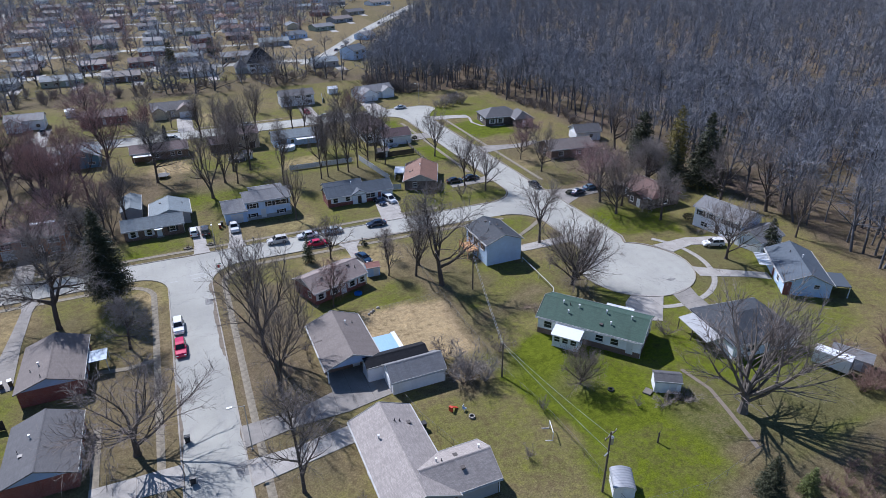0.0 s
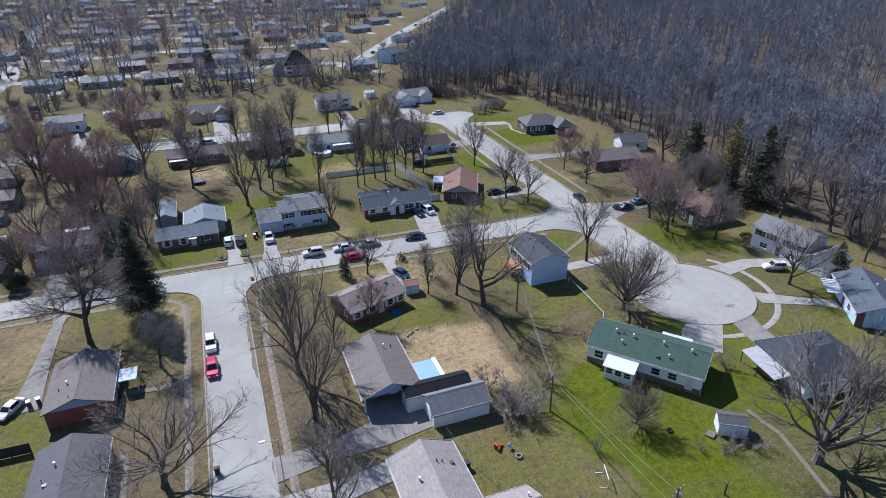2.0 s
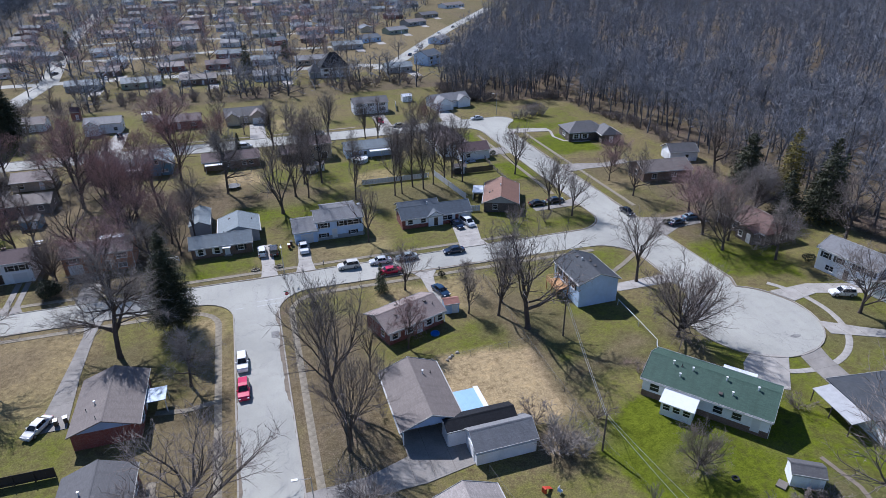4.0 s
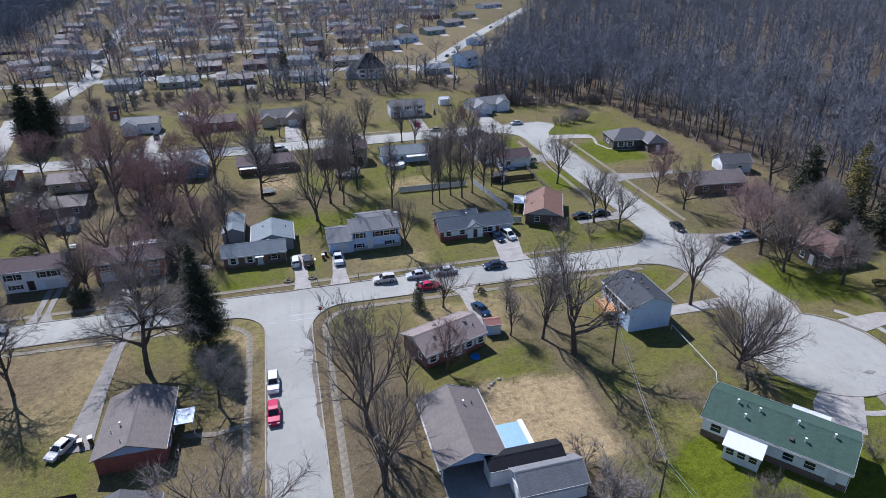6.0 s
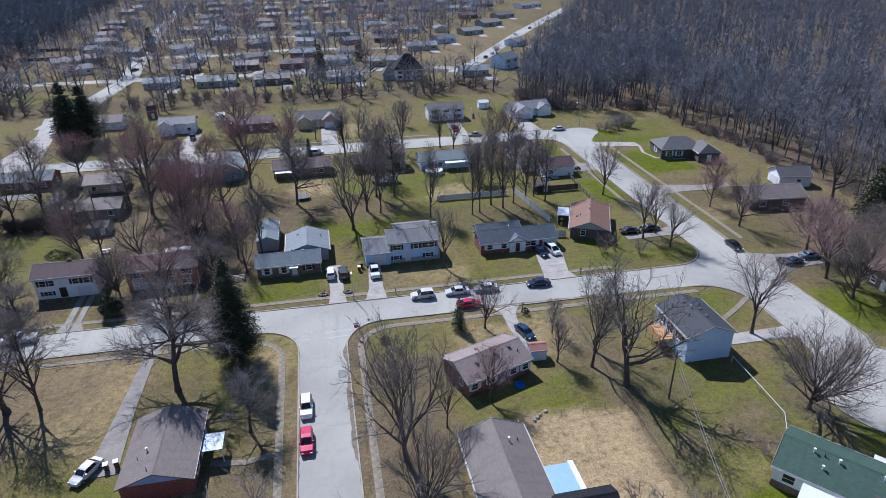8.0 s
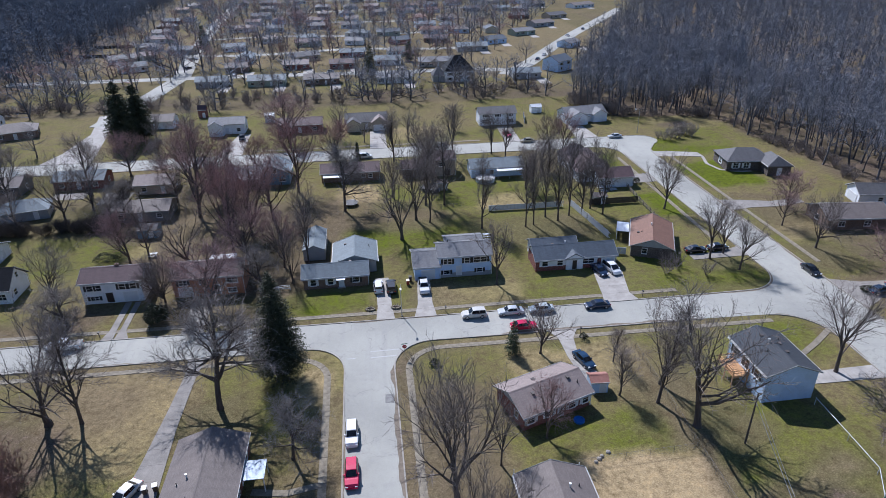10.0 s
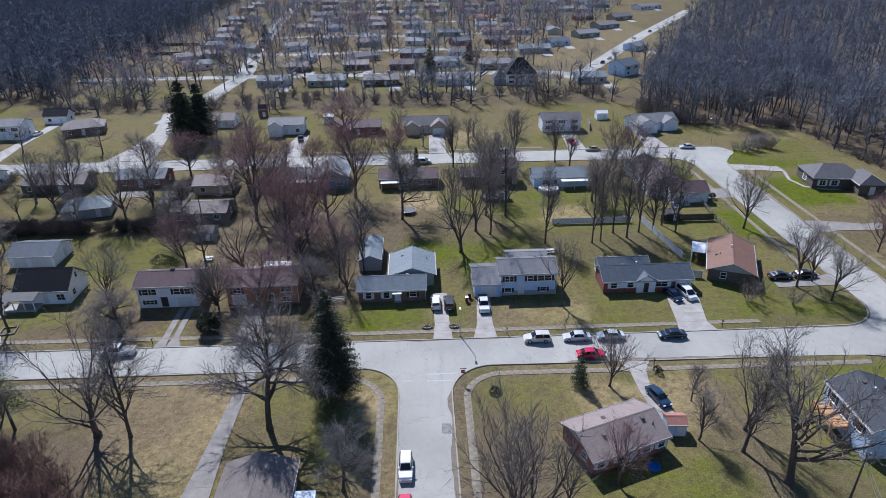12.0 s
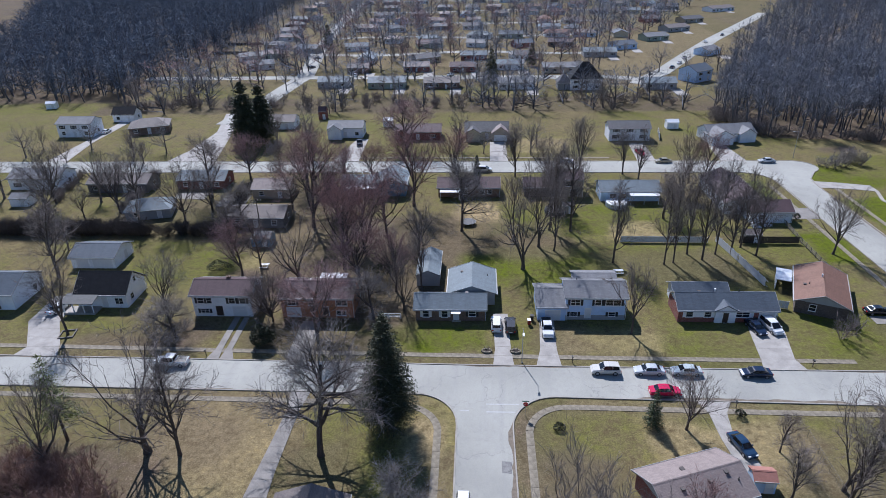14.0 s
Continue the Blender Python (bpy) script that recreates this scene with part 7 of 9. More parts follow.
shrub_patch("wood_edge_far", 60, 84, 134, 122, 160, 0.7, 1.4, "leafless brush along the edge of the woods", M_TWIG, lambda x, y: -2 < x - woods_edge_x(y) < 12)


def bush(x, y, s, w, label, mat, k=0):
    v, f = BUSH[k][:2]
    key = ("bush", k, mat.name)
    if key not in MESHES:
        me = bpy.data.meshes.new("bush")
        fill_mesh(me, v, f)
        me.materials.append(mat)
        MESHES[key] = me
    b = empty("bush", pose(x, y, 0, 0, 0, (x * 37) % 360) @ Matrix.Diagonal((w / 2.4, w / 2.4, s / 3.2, 1)), label, "bush", "garden shrubs")
    o = new("branchwork", MESHES[key])
    o.parent = b
    return b


for x, y, s, w, mt in ((38.4, -57.6, 4.6, 4.6, M_TWIGG), (37.0, -59.0, 4.2, 4.2, M_TWIGG), (36.6, -52.6, 3.4, 3.2, M_TWIG), (40.2, -60.2, 3.6, 3.2, M_TWIGG), (45.5, -54.5, 3.2, 2.6, M_TWIG), (44.9, -69.8, 2.2, 1.3, M_TWIG), (68.6, 10.2, 3.2, 2.2, M_TWIG),
                       (-57, 9.5, 3.0, 3.2, M_TWIGG), (-61, 15, 3.2, 3, M_TWIGG), (-54, 12.5, 2.2, 2.6, M_TWIGG), (-38.5, 10.5, 3.6, 3, M_TWIG), (60.9, 12.1, 4.0, 3.0, M_TWIG), (64.6, 14.6, 3.0, 2.4, M_TWIG), (57, -47.6, 1.8, 1.3, M_TWIG),
                       (38.4, -76.8, 1.6, 1.4, M_TWIG), (65.0, -76.2, 1.4, 2.4, M_TWIG), (61.8, -75.8, 1.4, 2.2, M_TWIG), (12.5, -47.0, 2.4, 1.6, M_TWIG), (-15.4, -50, 1.4, 1.2, M_TWIG), (-15.3, -53.5, 1.3, 1.1, M_TWIG),
                       (16.0, -75, 1.3, 1.0, M_TWIG), (16.2, -79, 1.3, 1.0, M_TWIG), (16.4, -41.5, 1.5, 0.9, M_TWIG), (16.4, -45, 1.5, 0.9, M_TWIG), (74.0, -62.0, 2.4, 2.6, M_TWIG), (58.0, -74.6, 1.4, 1.0, M_TWIG)):
    bush(x, y, s, w, "leafless twiggy garden shrub in dry grass", mt, int(x) % 4)


def leafy_mat(name, c):
    m, nt, bs = nodes_of(name)
    geo = nt.nodes.new("ShaderNodeNewGeometry")
    nt.links.new(ramp(nt, geo.outputs["Random Per Island"], [(0.0, scaled(c, 0.55)), (0.6, c), (1.0, scaled(c, 1.4))]), bs.inputs["Base Color"])
    bs.inputs["Roughness"].default_value = 0.7
    return m


M_NEEDLE = leafy_mat("dark_spruce_needles", (0.052, 0.058, 0.026))
M_NEEDLEY = leafy_mat("yellow_green_needles", (0.2, 0.165, 0.03))
M_NEEDLEL = leafy_mat("pale_green_needles", (0.055, 0.075, 0.03))
M_PINE = leafy_mat("yellowish_pine_needles", (0.12, 0.14, 0.035))
M_YEW = leafy_mat("evergreen_leaves", (0.035, 0.042, 0.018))


def conifer_mesh(seed, h, r, shape=0.75, bare=0.06, dens=1.0, column=False, lush=1.0, fine=1.0):
    rg = random.Random(seed)
    V, F = [], []
    whorls = int(46 * dens)
    for i in range(whorls):
        t = (i + rg.random()) / whorls
        z = h * (bare + (1 - bare) * t)
        if column:
            prof = (1 - t) ** (shape - 0.2) * min(1, 0.6 + t * 1.8)
        else:
            prof = (1 - t) ** shape
        nb = max(3, int(11 * (0.45 + prof)))
        for k in range(nb):
            a = rg.uniform(0, math.tau)
            L = r * prof * (rg.uniform(0.72, 1.0) if fine > 2 else rg.uniform(0.62, 1.12)) + 0.15
            droop = rg.uniform(-0.28, 0.12) if t < 0.8 else rg.uniform(0.2, 0.7)
            d = Vector((math.cos(a), math.sin(a), droop)).normalized()
            sd = Vector((-math.sin(a), math.cos(a), 0))
            p = Vector((0, 0, z))
            m = max(3, int(L * 3.4 * lush * fine))
            for j in range(m):
                u = (j + rg.random()) / m
                if u < 0.18:
                    continue
                q = p + d * L * u + sd * rg.gauss(0, 0.16 * L * 0.5) + Vector((0, 0, rg.gauss(0, 0.1) - 0.15 * u * u * L * 0.4))
                s = (0.7 + 0.45 * lush) * rg.uniform(0.28, 0.6) * (0.55 + 0.5 * (1 - u)) * (0.6 + 0.08 * r) / fine ** 0.6
                e1 = (d * rg.uniform(0.6, 1.2) + sd * rg.gauss(0, 0.7) + Vector((0, 0, rg.gauss(-0.1, 0.3)))).normalized() * s
                e2 = Vector((rg.gauss(0, 1), rg.gauss(0, 1), rg.gauss(0, 1))).cross(e1).normalized() * s * 0.42
                n = len(V)
                V += [q - e1 * 0.3 - e2, q - e1 * 0.3 + e2, q + e1, q + Vector((0, 0, -0.12 * s))]
                F += [(n, n + 1, n + 2), (n, n + 3, n + 1), (n + 1, n + 3, n + 2)]
    return V, F


def conifer(x, y, h, r, seed, label, mat, **kw):
    t = empty("conifer", pose(x, y, 0), label, "conifer", "evergreen trees")
    Shape().tube((0, 0, -0.2), (0, 0, h * 0.5), 0.05 + h * 0.013, h * 0.007, 8).tube((0, 0, h * 0.5), (0, 0, h * 0.98), h * 0.007, 0.02, 6).ob("trunk", M_BARK, t)
    v, f = conifer_mesh(seed, h, r, **kw)
    mesh_ob("crown", v, f, mat, t)
    return t


conifer(-13.5, -11.3, 19.5, 6.0, 1, "tall dark spruce with ragged outline beside the street corner", M_NEEDLE, column=True, dens=1.9, lush=1.2, fine=3.4, bare=0.08, shape=0.95)
conifer(127.8, 11.5, 15.5, 5.8, 2, "dark spruce at the edge of the woods", M_NEEDLE, dens=1.5, column=True)
conifer(130.9, -10.4, 20.2, 6.2, 3, "tall dark spruce at the edge of the woods", M_NEEDLE, dens=1.7)
conifer(133.5, 3.1, 18.6, 5.0, 4, "yellow-green evergreen at the edge of the woods", M_NEEDLEY, column=True)
conifer(142.5, -4.1, 13.5, 3.6, 5, "dark evergreen among bare woodland trees", M_NEEDLEL)
conifer(124.5, -6.0, 12.0, 4.4, 15, "dark evergreen among bare woodland trees", M_NEEDLE)
conifer(115.8, -46.0, 7.5, 2.9, 6, "conical green spruce beside the white garage", M_NEEDLE)
conifer(61.6, -94.4, 6.6, 2.5, 7, "small dark spruce in the field's corner", M_NEEDLE, fine=2.6, dens=1.3)
conifer(66.6, -96.0, 4.2, 1.6, 8, "small yellow-green evergreen by the brush", M_PINE, fine=2.6)
conifer(23.8, -10.0, 6.5, 1.7, 9, "small feathery pine on the front lawn", M_NEEDLEL, dens=0.9, fine=2.2, lush=0.9)
conifer(-79.0, 124.5, 21.0, 7.0, 10, "broad dark spruce beside the back street", M_NEEDLE, column=True, dens=1.7, lush=1.3)
conifer(-75.0, 129.5, 19.0, 6.4, 11, "broad dark spruce beside the back street", M_NEEDLE, column=True, dens=1.6, lush=1.3)
conifer(-58.9, -15.0, 15.0, 4.0, 12, "thin yellow-green pine leaning over the lawn", M_PINE, dens=0.7, fine=2.6, lush=0.8, bare=0.25)
conifer(-1.0, 90.5, 7.0, 1.6, 13, "narrow small conifer beside the back street", M_NEEDLE)
conifer(6.0, 222.5, 15, 5.0, 14, "dark round evergreen among the farther houses", M_NEEDLE, column=True)
conifer(28, 262, 11, 4.0, 16, "dark evergreen among the farther houses", M_NEEDLE, column=True)
conifer(-95, 330, 14, 5.0, 17, "dark evergreen among the farther houses", M_NEEDLE, column=True)


def leaf_bush(x, y, rx, ry, hz, seed, label, mat, n=1500, sz=0.2):
    rg = random.Random(seed)
    V, F = [], []
    for _ in range(n):
        a, b = rg.uniform(0, math.tau), math.acos(rg.uniform(-0.6, 1))
        k = rg.uniform(0.7, 1.04) * (1 + 0.1 * math.sin(3 * a + seed) + 0.08 * math.sin(5 * b))
        p = Vector((rx * k * math.sin(b) * math.cos(a), ry * k * math.sin(b) * math.sin(a), max(0.05, hz * 0.5 + hz * 0.5 * k * math.cos(b))))
        e1 = Vector((rg.gauss(0, 1), rg.gauss(0, 1), rg.gauss(0.4, 0.8))).normalized() * sz * rg.uniform(0.6, 1.3)
        e2 = Vector((rg.gauss(0, 1), rg.gauss(0, 1), rg.gauss(0, 1))).cross(e1).normalized() * sz * 0.5
        m = len(V)
        V += [p - e2, p + e2, p + e1, p - Vector((0, 0, 0.05))]
        F += [(m, m + 1, m + 2), (m, m + 3, m + 1)]
    t = empty("evergreen_bush", pose(x, y, 0), label, "bush", "garden shrubs")
    st = Shape()
    for k in range(5):
        st.tube((0, 0, 0), (rx * 0.5 * math.cos(k * 1.26), ry * 0.5 * math.sin(k * 1.26), hz * 0.7), 0.05, 0.02, 5)
    st.ob("stem", M_BARK, t)
    mesh_ob("foliage", V, F, mat, t)


leaf_bush(-38.0, 8.3, 2.0, 1.8, 3.9, 1, "large clipped dark evergreen bush beside the drive", M_YEW, 2600, 0.24)
leaf_bush(-55.6, 35.0, 2.6, 1.7, 2.2, 2, "low dark evergreen bush in the back garden", M_YEW, 900)
leaf_bush(10.6, -10.9, 0.85, 0.8, 0.9, 3, "small round green bush on the corner lawn", M_YEW, 500, 0.14)
leaf_bush(36.8, -7.6, 0.7, 0.7, 1.2, 4, "small green bush beside the drive", M_YEW, 400, 0.14)
leaf_bush(-20.5, 34.0, 2.2, 1.8, 2.4, 5, "dark evergreen bush in the back garden", M_YEW, 900)
leaf_bush(74.2, 65.0, 0.9, 0.9, 2.2, 6, "dark conical evergreen by the corner house", M_YEW, 400)
leaf_bush(75.6, 62.2, 0.9, 0.9, 1.6, 7, "dark conical evergreen by the corner house", M_YEW, 400)
leaf_bush(95.8, -0.6, 1.6, 1.2, 1.1, 8, "round dark shrub beside the driveway", M_YEW, 600)
leaf_bush(112.0, -26.2, 1.3, 1.2, 1.7, 9, "brown-green shrub at the house corner", M_YEW, 600)
for k in range(5):
    leaf_bush(106.4 + k * 0.8, 73.4 - k * 1.6, 0.6, 0.6, 0.9, 20 + k, "small clipped shrub along the house wall", M_YEW, 200, 0.14)

# ---- vehicles ----
def loft(sh, rings):
    """Skins closed rings of as many points."""
    n = len(rings[0])
    base = len(sh.v)
    for r in rings:
        sh.v += [tuple(p) for p in r]
    for i in range(len(rings) - 1):
        a, b = base + i * n, base + (i + 1) * n
        sh.f += [(a + k, a + (k + 1) % n, b + (k + 1) % n, b + k) for k in range(n)]
    sh.f += [tuple(range(base + n - 1, base - 1, -1)), tuple(range(base + (len(rings) - 1) * n, base + len(rings) * n))]
    return sh


CAR_FORM = {
    # stations: x along the car (front is +x), bonnet or belt height, half width
    "sedan": dict(L=4.75, W=1.8, belt=[(-2.36, 0.62, .72), (-2.28, 0.86, .82), (-1.55, 0.95, .88), (0.75, 0.93, .89), (1.2, 0.88, .88), (2.0, 0.78, .84), (2.33, 0.6, .74)], cabin=[(-1.75, 0.94, .80), (-1.05, 1.40, .62), (0.05, 1.45, .63), (0.45, 1.38, .62), (1.25, 0.90, .80)]),
    "suv": dict(L=4.6, W=1.84, belt=[(-2.28, 0.7, .78), (-2.22, 0.98, .86), (-1.6, 1.04, .9), (0.75, 1.03, .91), (1.3, 1.0, .9), (2.05, 0.92, .86), (2.28, 0.68, .78)], cabin=[(-2.12, 1.03, .84), (-1.95, 1.62, .70), (-0.4, 1.72, .70), (0.25, 1.66, .69), (1.1, 1.02, .83)]),
    "van": dict(L=4.9, W=1.95, belt=[(-2.42, 0.6, .82), (-2.38, 1.0, .93), (-1.6, 1.04, .96), (1.0, 1.02, .96), (1.6, 0.98, .94), (2.2, 0.86, .88), (2.42, 0.62, .8)], cabin=[(-2.36, 1.03, .9), (-2.2, 1.66, .76), (-0.4, 1.76, .77), (0.5, 1.68, .75), (1.75, 0.96, .88)]),
    "pickup": dict(L=5.7, W=1.98, belt=[(-2.85, 0.72, .9), (-2.83, 1.08, .96), (-0.9, 1.1, .98), (1.0, 1.1, .98), (1.5, 1.1, .97), (2.6, 1.04, .94), (2.85, 0.75, .88)], cabin=[(-0.85, 1.1, .92), (-0.72, 1.78, .76), (0.2, 1.84, .77), (0.75, 1.78, .76), (1.45, 1.1, .9)]),
}
CAR_PAINT = {}


def car(kind, colour, x, y, heading, label, group="cars in the street"):
    spec = CAR_FORM[kind]
    key = (kind, tuple(colour))
    if colour not in CAR_PAINT:
        CAR_PAINT[colour] = paint("car_paint_%d" % len(CAR_PAINT), colour)
    pm = CAR_PAINT[colour]
    c = empty("car" if kind != "pickup" else "pickup_truck", pose(x, y, 0.035, 0, 0, heading), label, "car" if kind != "pickup" else "pickup truck", group)
    sh = Shape()
    rings = []
    for sx, z, hw in spec["belt"]:
        lo = 0.28
        rings.append([(sx, -hw * 0.93, lo), (sx, hw * 0.93, lo), (sx, hw, lo + 0.22), (sx, hw, z - 0.1), (sx, hw * 0.9, z), (sx, -hw * 0.9, z), (sx, -hw, z - 0.1), (sx, -hw, lo + 0.22)])
    loft(sh, rings)
    body = sh.ob("body", pm, c, smooth=False)
    if kind == "pickup":
        bed = Shape().box(-2.72, -0.98, -0.82, 0.82, 1.085, 1.108)
        bed.ob("bed_floor", M_DARK, body)
    cb = Shape()
    cr = [[(sx, -hw, z0), (sx, hw, z0), (sx, hw * 0.94, z), (sx, -hw * 0.94, z)] for (sx, z, hw), z0 in zip(spec["cabin"], [min(spec["cabin"][0][1], 0.9)] * 9)]
    loft(cb, cr)
    cb.ob("cabin", pm, c)
    # glass set slightly proud of the cabin
    (x0, z0, w0), (x1, z1, w1), (x2, z2, w2), (x3, z3, w3), (x4, z4, w4) = spec["cabin"]
    e = 0.012

    def quad(nm, pts, d):
        d = Vector(d) * e
        q = [Vector(p) + d for p in pts]
        r = [Vector(p) - d for p in pts]
        mesh_ob(nm, q + r, [(0, 1, 2, 3), (7, 6, 5, 4), (0, 4, 5, 1), (1, 5, 6, 2), (2, 6, 7, 3), (3, 7, 4, 0)], M_CARGLASS, c)

    def lerp(a, b, t):
        return a + (b - a) * t
    ws = [(lerp(x4, x3, .12), lerp(z4, z3, .12), lerp(w4, w3, .12) * .88), (lerp(x4, x3, .9), lerp(z4, z3, .9), lerp(w4, w3, .9) * .86)]
    quad("windscreen", [(ws[0][0], -ws[0][2], ws[0][1]), (ws[0][0], ws[0][2], ws[0][1]), (ws[1][0], ws[1][2], ws[1][1]), (ws[1][0], -ws[1][2], ws[1][1])], (0.6, 0, 0.8))
    rs = [(lerp(x0, x1, .15), lerp(z0, z1, .15), lerp(w0, w1, .15) * .86), (lerp(x0, x1, .88), lerp(z0, z1, .88), lerp(w0, w1, .88) * .84)]
    quad("rear_window", [(rs[0][0], rs[0][2], rs[0][1]), (rs[0][0], -rs[0][2], rs[0][1]), (rs[1][0], -rs[1][2], rs[1][1]), (rs[1][0], rs[1][2], rs[1][1])], (-0.7, 0, 0.7))
    zb = z4 + 0.05
    for sy in (-1, 1):
        for a, b in ((x1 + 0.12, (x1 + x3) / 2 - 0.05), ((x1 + x3) / 2 + 0.05, x3 + 0.1)):
            wb, wt = w2 * 0.94 + (w4 - w2 * 0.94) * 0.93, w2 * 0.94 + (w4 - w2 * 0.94) * 0.12
            pts = [(a - 0.12, sy * (w2 + .155), zb), (b + (0.25 if b > x3 else 0), sy * (w2 + .155), zb), (b - 0.05, sy * (w2 * .94 + .025), z2 - 0.1), (a, sy * (w2 * .94 + .025), z2 - 0.1)]
            quad("side_window", pts if sy < 0 else pts[::-1], (0, sy * 0.9, 0.3))
    L2 = spec["L"] / 2
    wx = (L2 - 0.9, -L2 + 0.95)
    for ax in wx:
        for sy in (-1, 1):
            r = 0.33 if kind in ("sedan", "van") else 0.38
            wheel = empty("wheel", pose(ax, sy * (spec["W"] / 2 - 0.1), r), "", "")
            wheel.parent = c
            wheel.matrix_basis = pose(ax, sy * (spec["W"] / 2 - 0.1), r - 0.01)
            shared(("tyre", r), lambda: Shape().tube((0, -0.11, 0), (0, 0.11, 0), r, n=16), "tyre", M_RUBBER, wheel, pose(0, 0, 0))
            shared(("rim", r), lambda: Shape().tube((0, -0.125, 0), (0, 0.125, 0), r * 0.62, n=10), "rim", M_RIM, wheel, pose(0, 0, 0))
    bf, br = spec["belt"][-1], spec["belt"][0]
    for sy in (-1, 1):
        Shape().box(bf[0] - 0.16, bf[0] + 0.02, sy * bf[2] * 0.78 - 0.17, sy * bf[2] * 0.78 + 0.17, 0.58, 0.72).ob("headlight", M_LAMPW, c)
        Shape().box(br[0] - 0.02, br[0] + 0.14, sy * br[2] * 0.86 - 0.14, sy * br[2] * 0.86 + 0.14, 0.62, 0.82).ob("tail_light", M_LAMPR, c)
        Shape().box(x4 - 0.55, x4 - 0.38, sy * (w4 + 0.08) - 0.1, sy * (w4 + 0.08) + 0.1, z4 + 0.04, z4 + 0.2).ob("mirror", pm, c)
    Shape().box(bf[0] - 0.05, bf[0] + 0.05, -bf[2] * 0.9, bf[2] * 0.9, 0.3, 0.46).ob("bumper", M_DARK if kind == "pickup" else pm, c)
    Shape().box(br[0] - 0.05, br[0] + 0.05, -br[2] * 0.9, br[2] * 0.9, 0.34, 0.52).ob("bumper", pm, c)
    Shape().box(-0.26 + br[0] + 0.24, br[0] + 0.005, -0.26, 0.26, 0.56, 0.68).ob("number_plate", M_TRIM, c)
    return c


WHITE, SILVER, RED, NAVY, BLACK, GREY, DKBLUE = (0.78, 0.78, 0.77), (0.55, 0.57, 0.58), (0.55, 0.012, 0.07), (0.012, 0.02, 0.045), (0.012, 0.013, 0.015), (0.12, 0.125, 0.13), (0.02, 0.045, 0.09)
car("suv", WHITE, -2.75, -25.7, -90, "white SUV parked at the kerb of the side street")
car("suv", RED, -2.75, -32.9, -90, "bright red SUV parked behind a white one")
car("suv", (0.62, 0.6, 0.55), 19.4, 2.1, 180, "beige-white SUV parked along the main street")
car("sedan", SILVER, 26.2, 2.1, 180, "silver sedan parked along the main street")
car("sedan", (0.5, 0.55, 0.55), 32.0, 2.1, 180, "pale green-grey sedan parked along the main street")
car("sedan", NAVY, 42.6, 1.8, 180, "dark blue sedan parked along the main street")
car("sedan", RED, 27.4, -2.9, 0, "red sedan parked on the south kerb behind a tree")
car("sedan", DKBLUE, 34.7, -13.9, -74, "dark blue car parked in the brick house's drive")
car("pickup", WHITE, -51.7, 2.7, 180, "white pickup truck parked along the main street")
car("suv", WHITE, 2.4, 14.8, 90, "white SUV parked in the driveway")
car("van", (0.06, 0.06, 0.065), 4.9, 14.5, 90, "dark minivan parked in the driveway")
car("pickup", (0.70, 0.70, 0.69), 11.3, 13.6, -90, "white pickup with black bed cover in a driveway")
car("sedan", NAVY, 47.6, 14.6, -78, "dark blue car parked in the ranch driveway")
car("van", WHITE, 50.4, 15.0, -78, "white minivan with roof bars in the ranch driveway")
car("sedan", (0.72, 0.70, 0.66), -31.0, -32.2, -118, "cream sedan parked on grass beside the drive")
car("sedan", BLACK, 90.0, 8.2, -90, "black car parked on the connecting street")
car("suv", WHITE, 107.0, -39.2, 160, "white car parked in the turning circle drive")
car("sedan", DKBLUE, 97.5, -1.2, 10, "blue car parked in a leafy driveway")
car("sedan", (0.10, 0.17, 0.24), 102.8, 0.4, 0, "blue-grey car parked in a leafy driveway")
car("sedan", SILVER, 85.6, 104.0, 180, "silver car parked on the back street")
car("sedan", BLACK, 76.6, 20.6, 2, "black car parked on the corner drive")
car("sedan", BLACK, 71.4, 20.3, 0, "black car parked on the corner drive")
car("pickup", BLACK, -40.6, 124.0, -80, "black pickup in a driveway over the back street")
car("sedan", (0.35, 0.3, 0.2), 55.2, 104.2, 180, "tan car parked on the back street")
car("sedan", RED, 50.2, 112.5, -80, "red car parked in a driveway over the back street")
car("van", WHITE, 1.0, 96.8, 0, "white van parked on the back street")
car("sedan", SILVER, 26.0, 104.2, 180, "grey car parked on the back street")
car("sedan", SILVER, -25, 97.2, 0, "silver car parked on the back street")
car("sedan", WHITE, -137.6, 140, 90, "white car parked beside the house")
car("sedan", WHITE, -81.0, 19.0, 70, "white car parked in the cottage drive")
rc = random.Random(3)
for x, y in ((-14, 237.5), (-62, 239), (98, 250), (112, 277), (140, 330), (160, 358), (-93, 290), (-98, 330), (-104, 385), (34, 244), (-106, 420), (-90, 262), (105, 262), (20, 300), (-30, 302), (60, 368)):
    car("sedan", rc.choice((WHITE, SILVER, GREY, NAVY)), x, y, rc.choice((0, 90, 60)), "car parked on a farther street")

# ---- street furniture ----
def street_lamp(x, y, h, arm_dir, label):
    t = empty("street_lamp", pose(x, y, 0, 0, 0, arm_dir), label, "street lamp", "street lamps")
    Shape().tube((0, 0, -0.1), (0, 0, h), 0.09, 0.05, 8).ob("pole", M_STEEL, t)
    Shape().tube((0, 0, h - 0.15), (1.6, 0, h + 0.12), 0.035, 0.03, 6).ob("arm", M_STEEL, t)
    Shape().box(1.45, 2.15, -0.16, 0.16, h + 0.04, h + 0.2).ob("lamp_head", M_TRIM, t)
    Shape().tube((0, 0, -0.05), (0, 0, 0.12), 0.18, 0.16, 8).ob("base", M_CONC, t)


street_lamp(6.3, 4.4, 6.6, -92, "grey street lamp with one arm over the road")
street_lamp(4.9, -60.5, 7.6, 178, "dark street lamp with one arm over the side street")
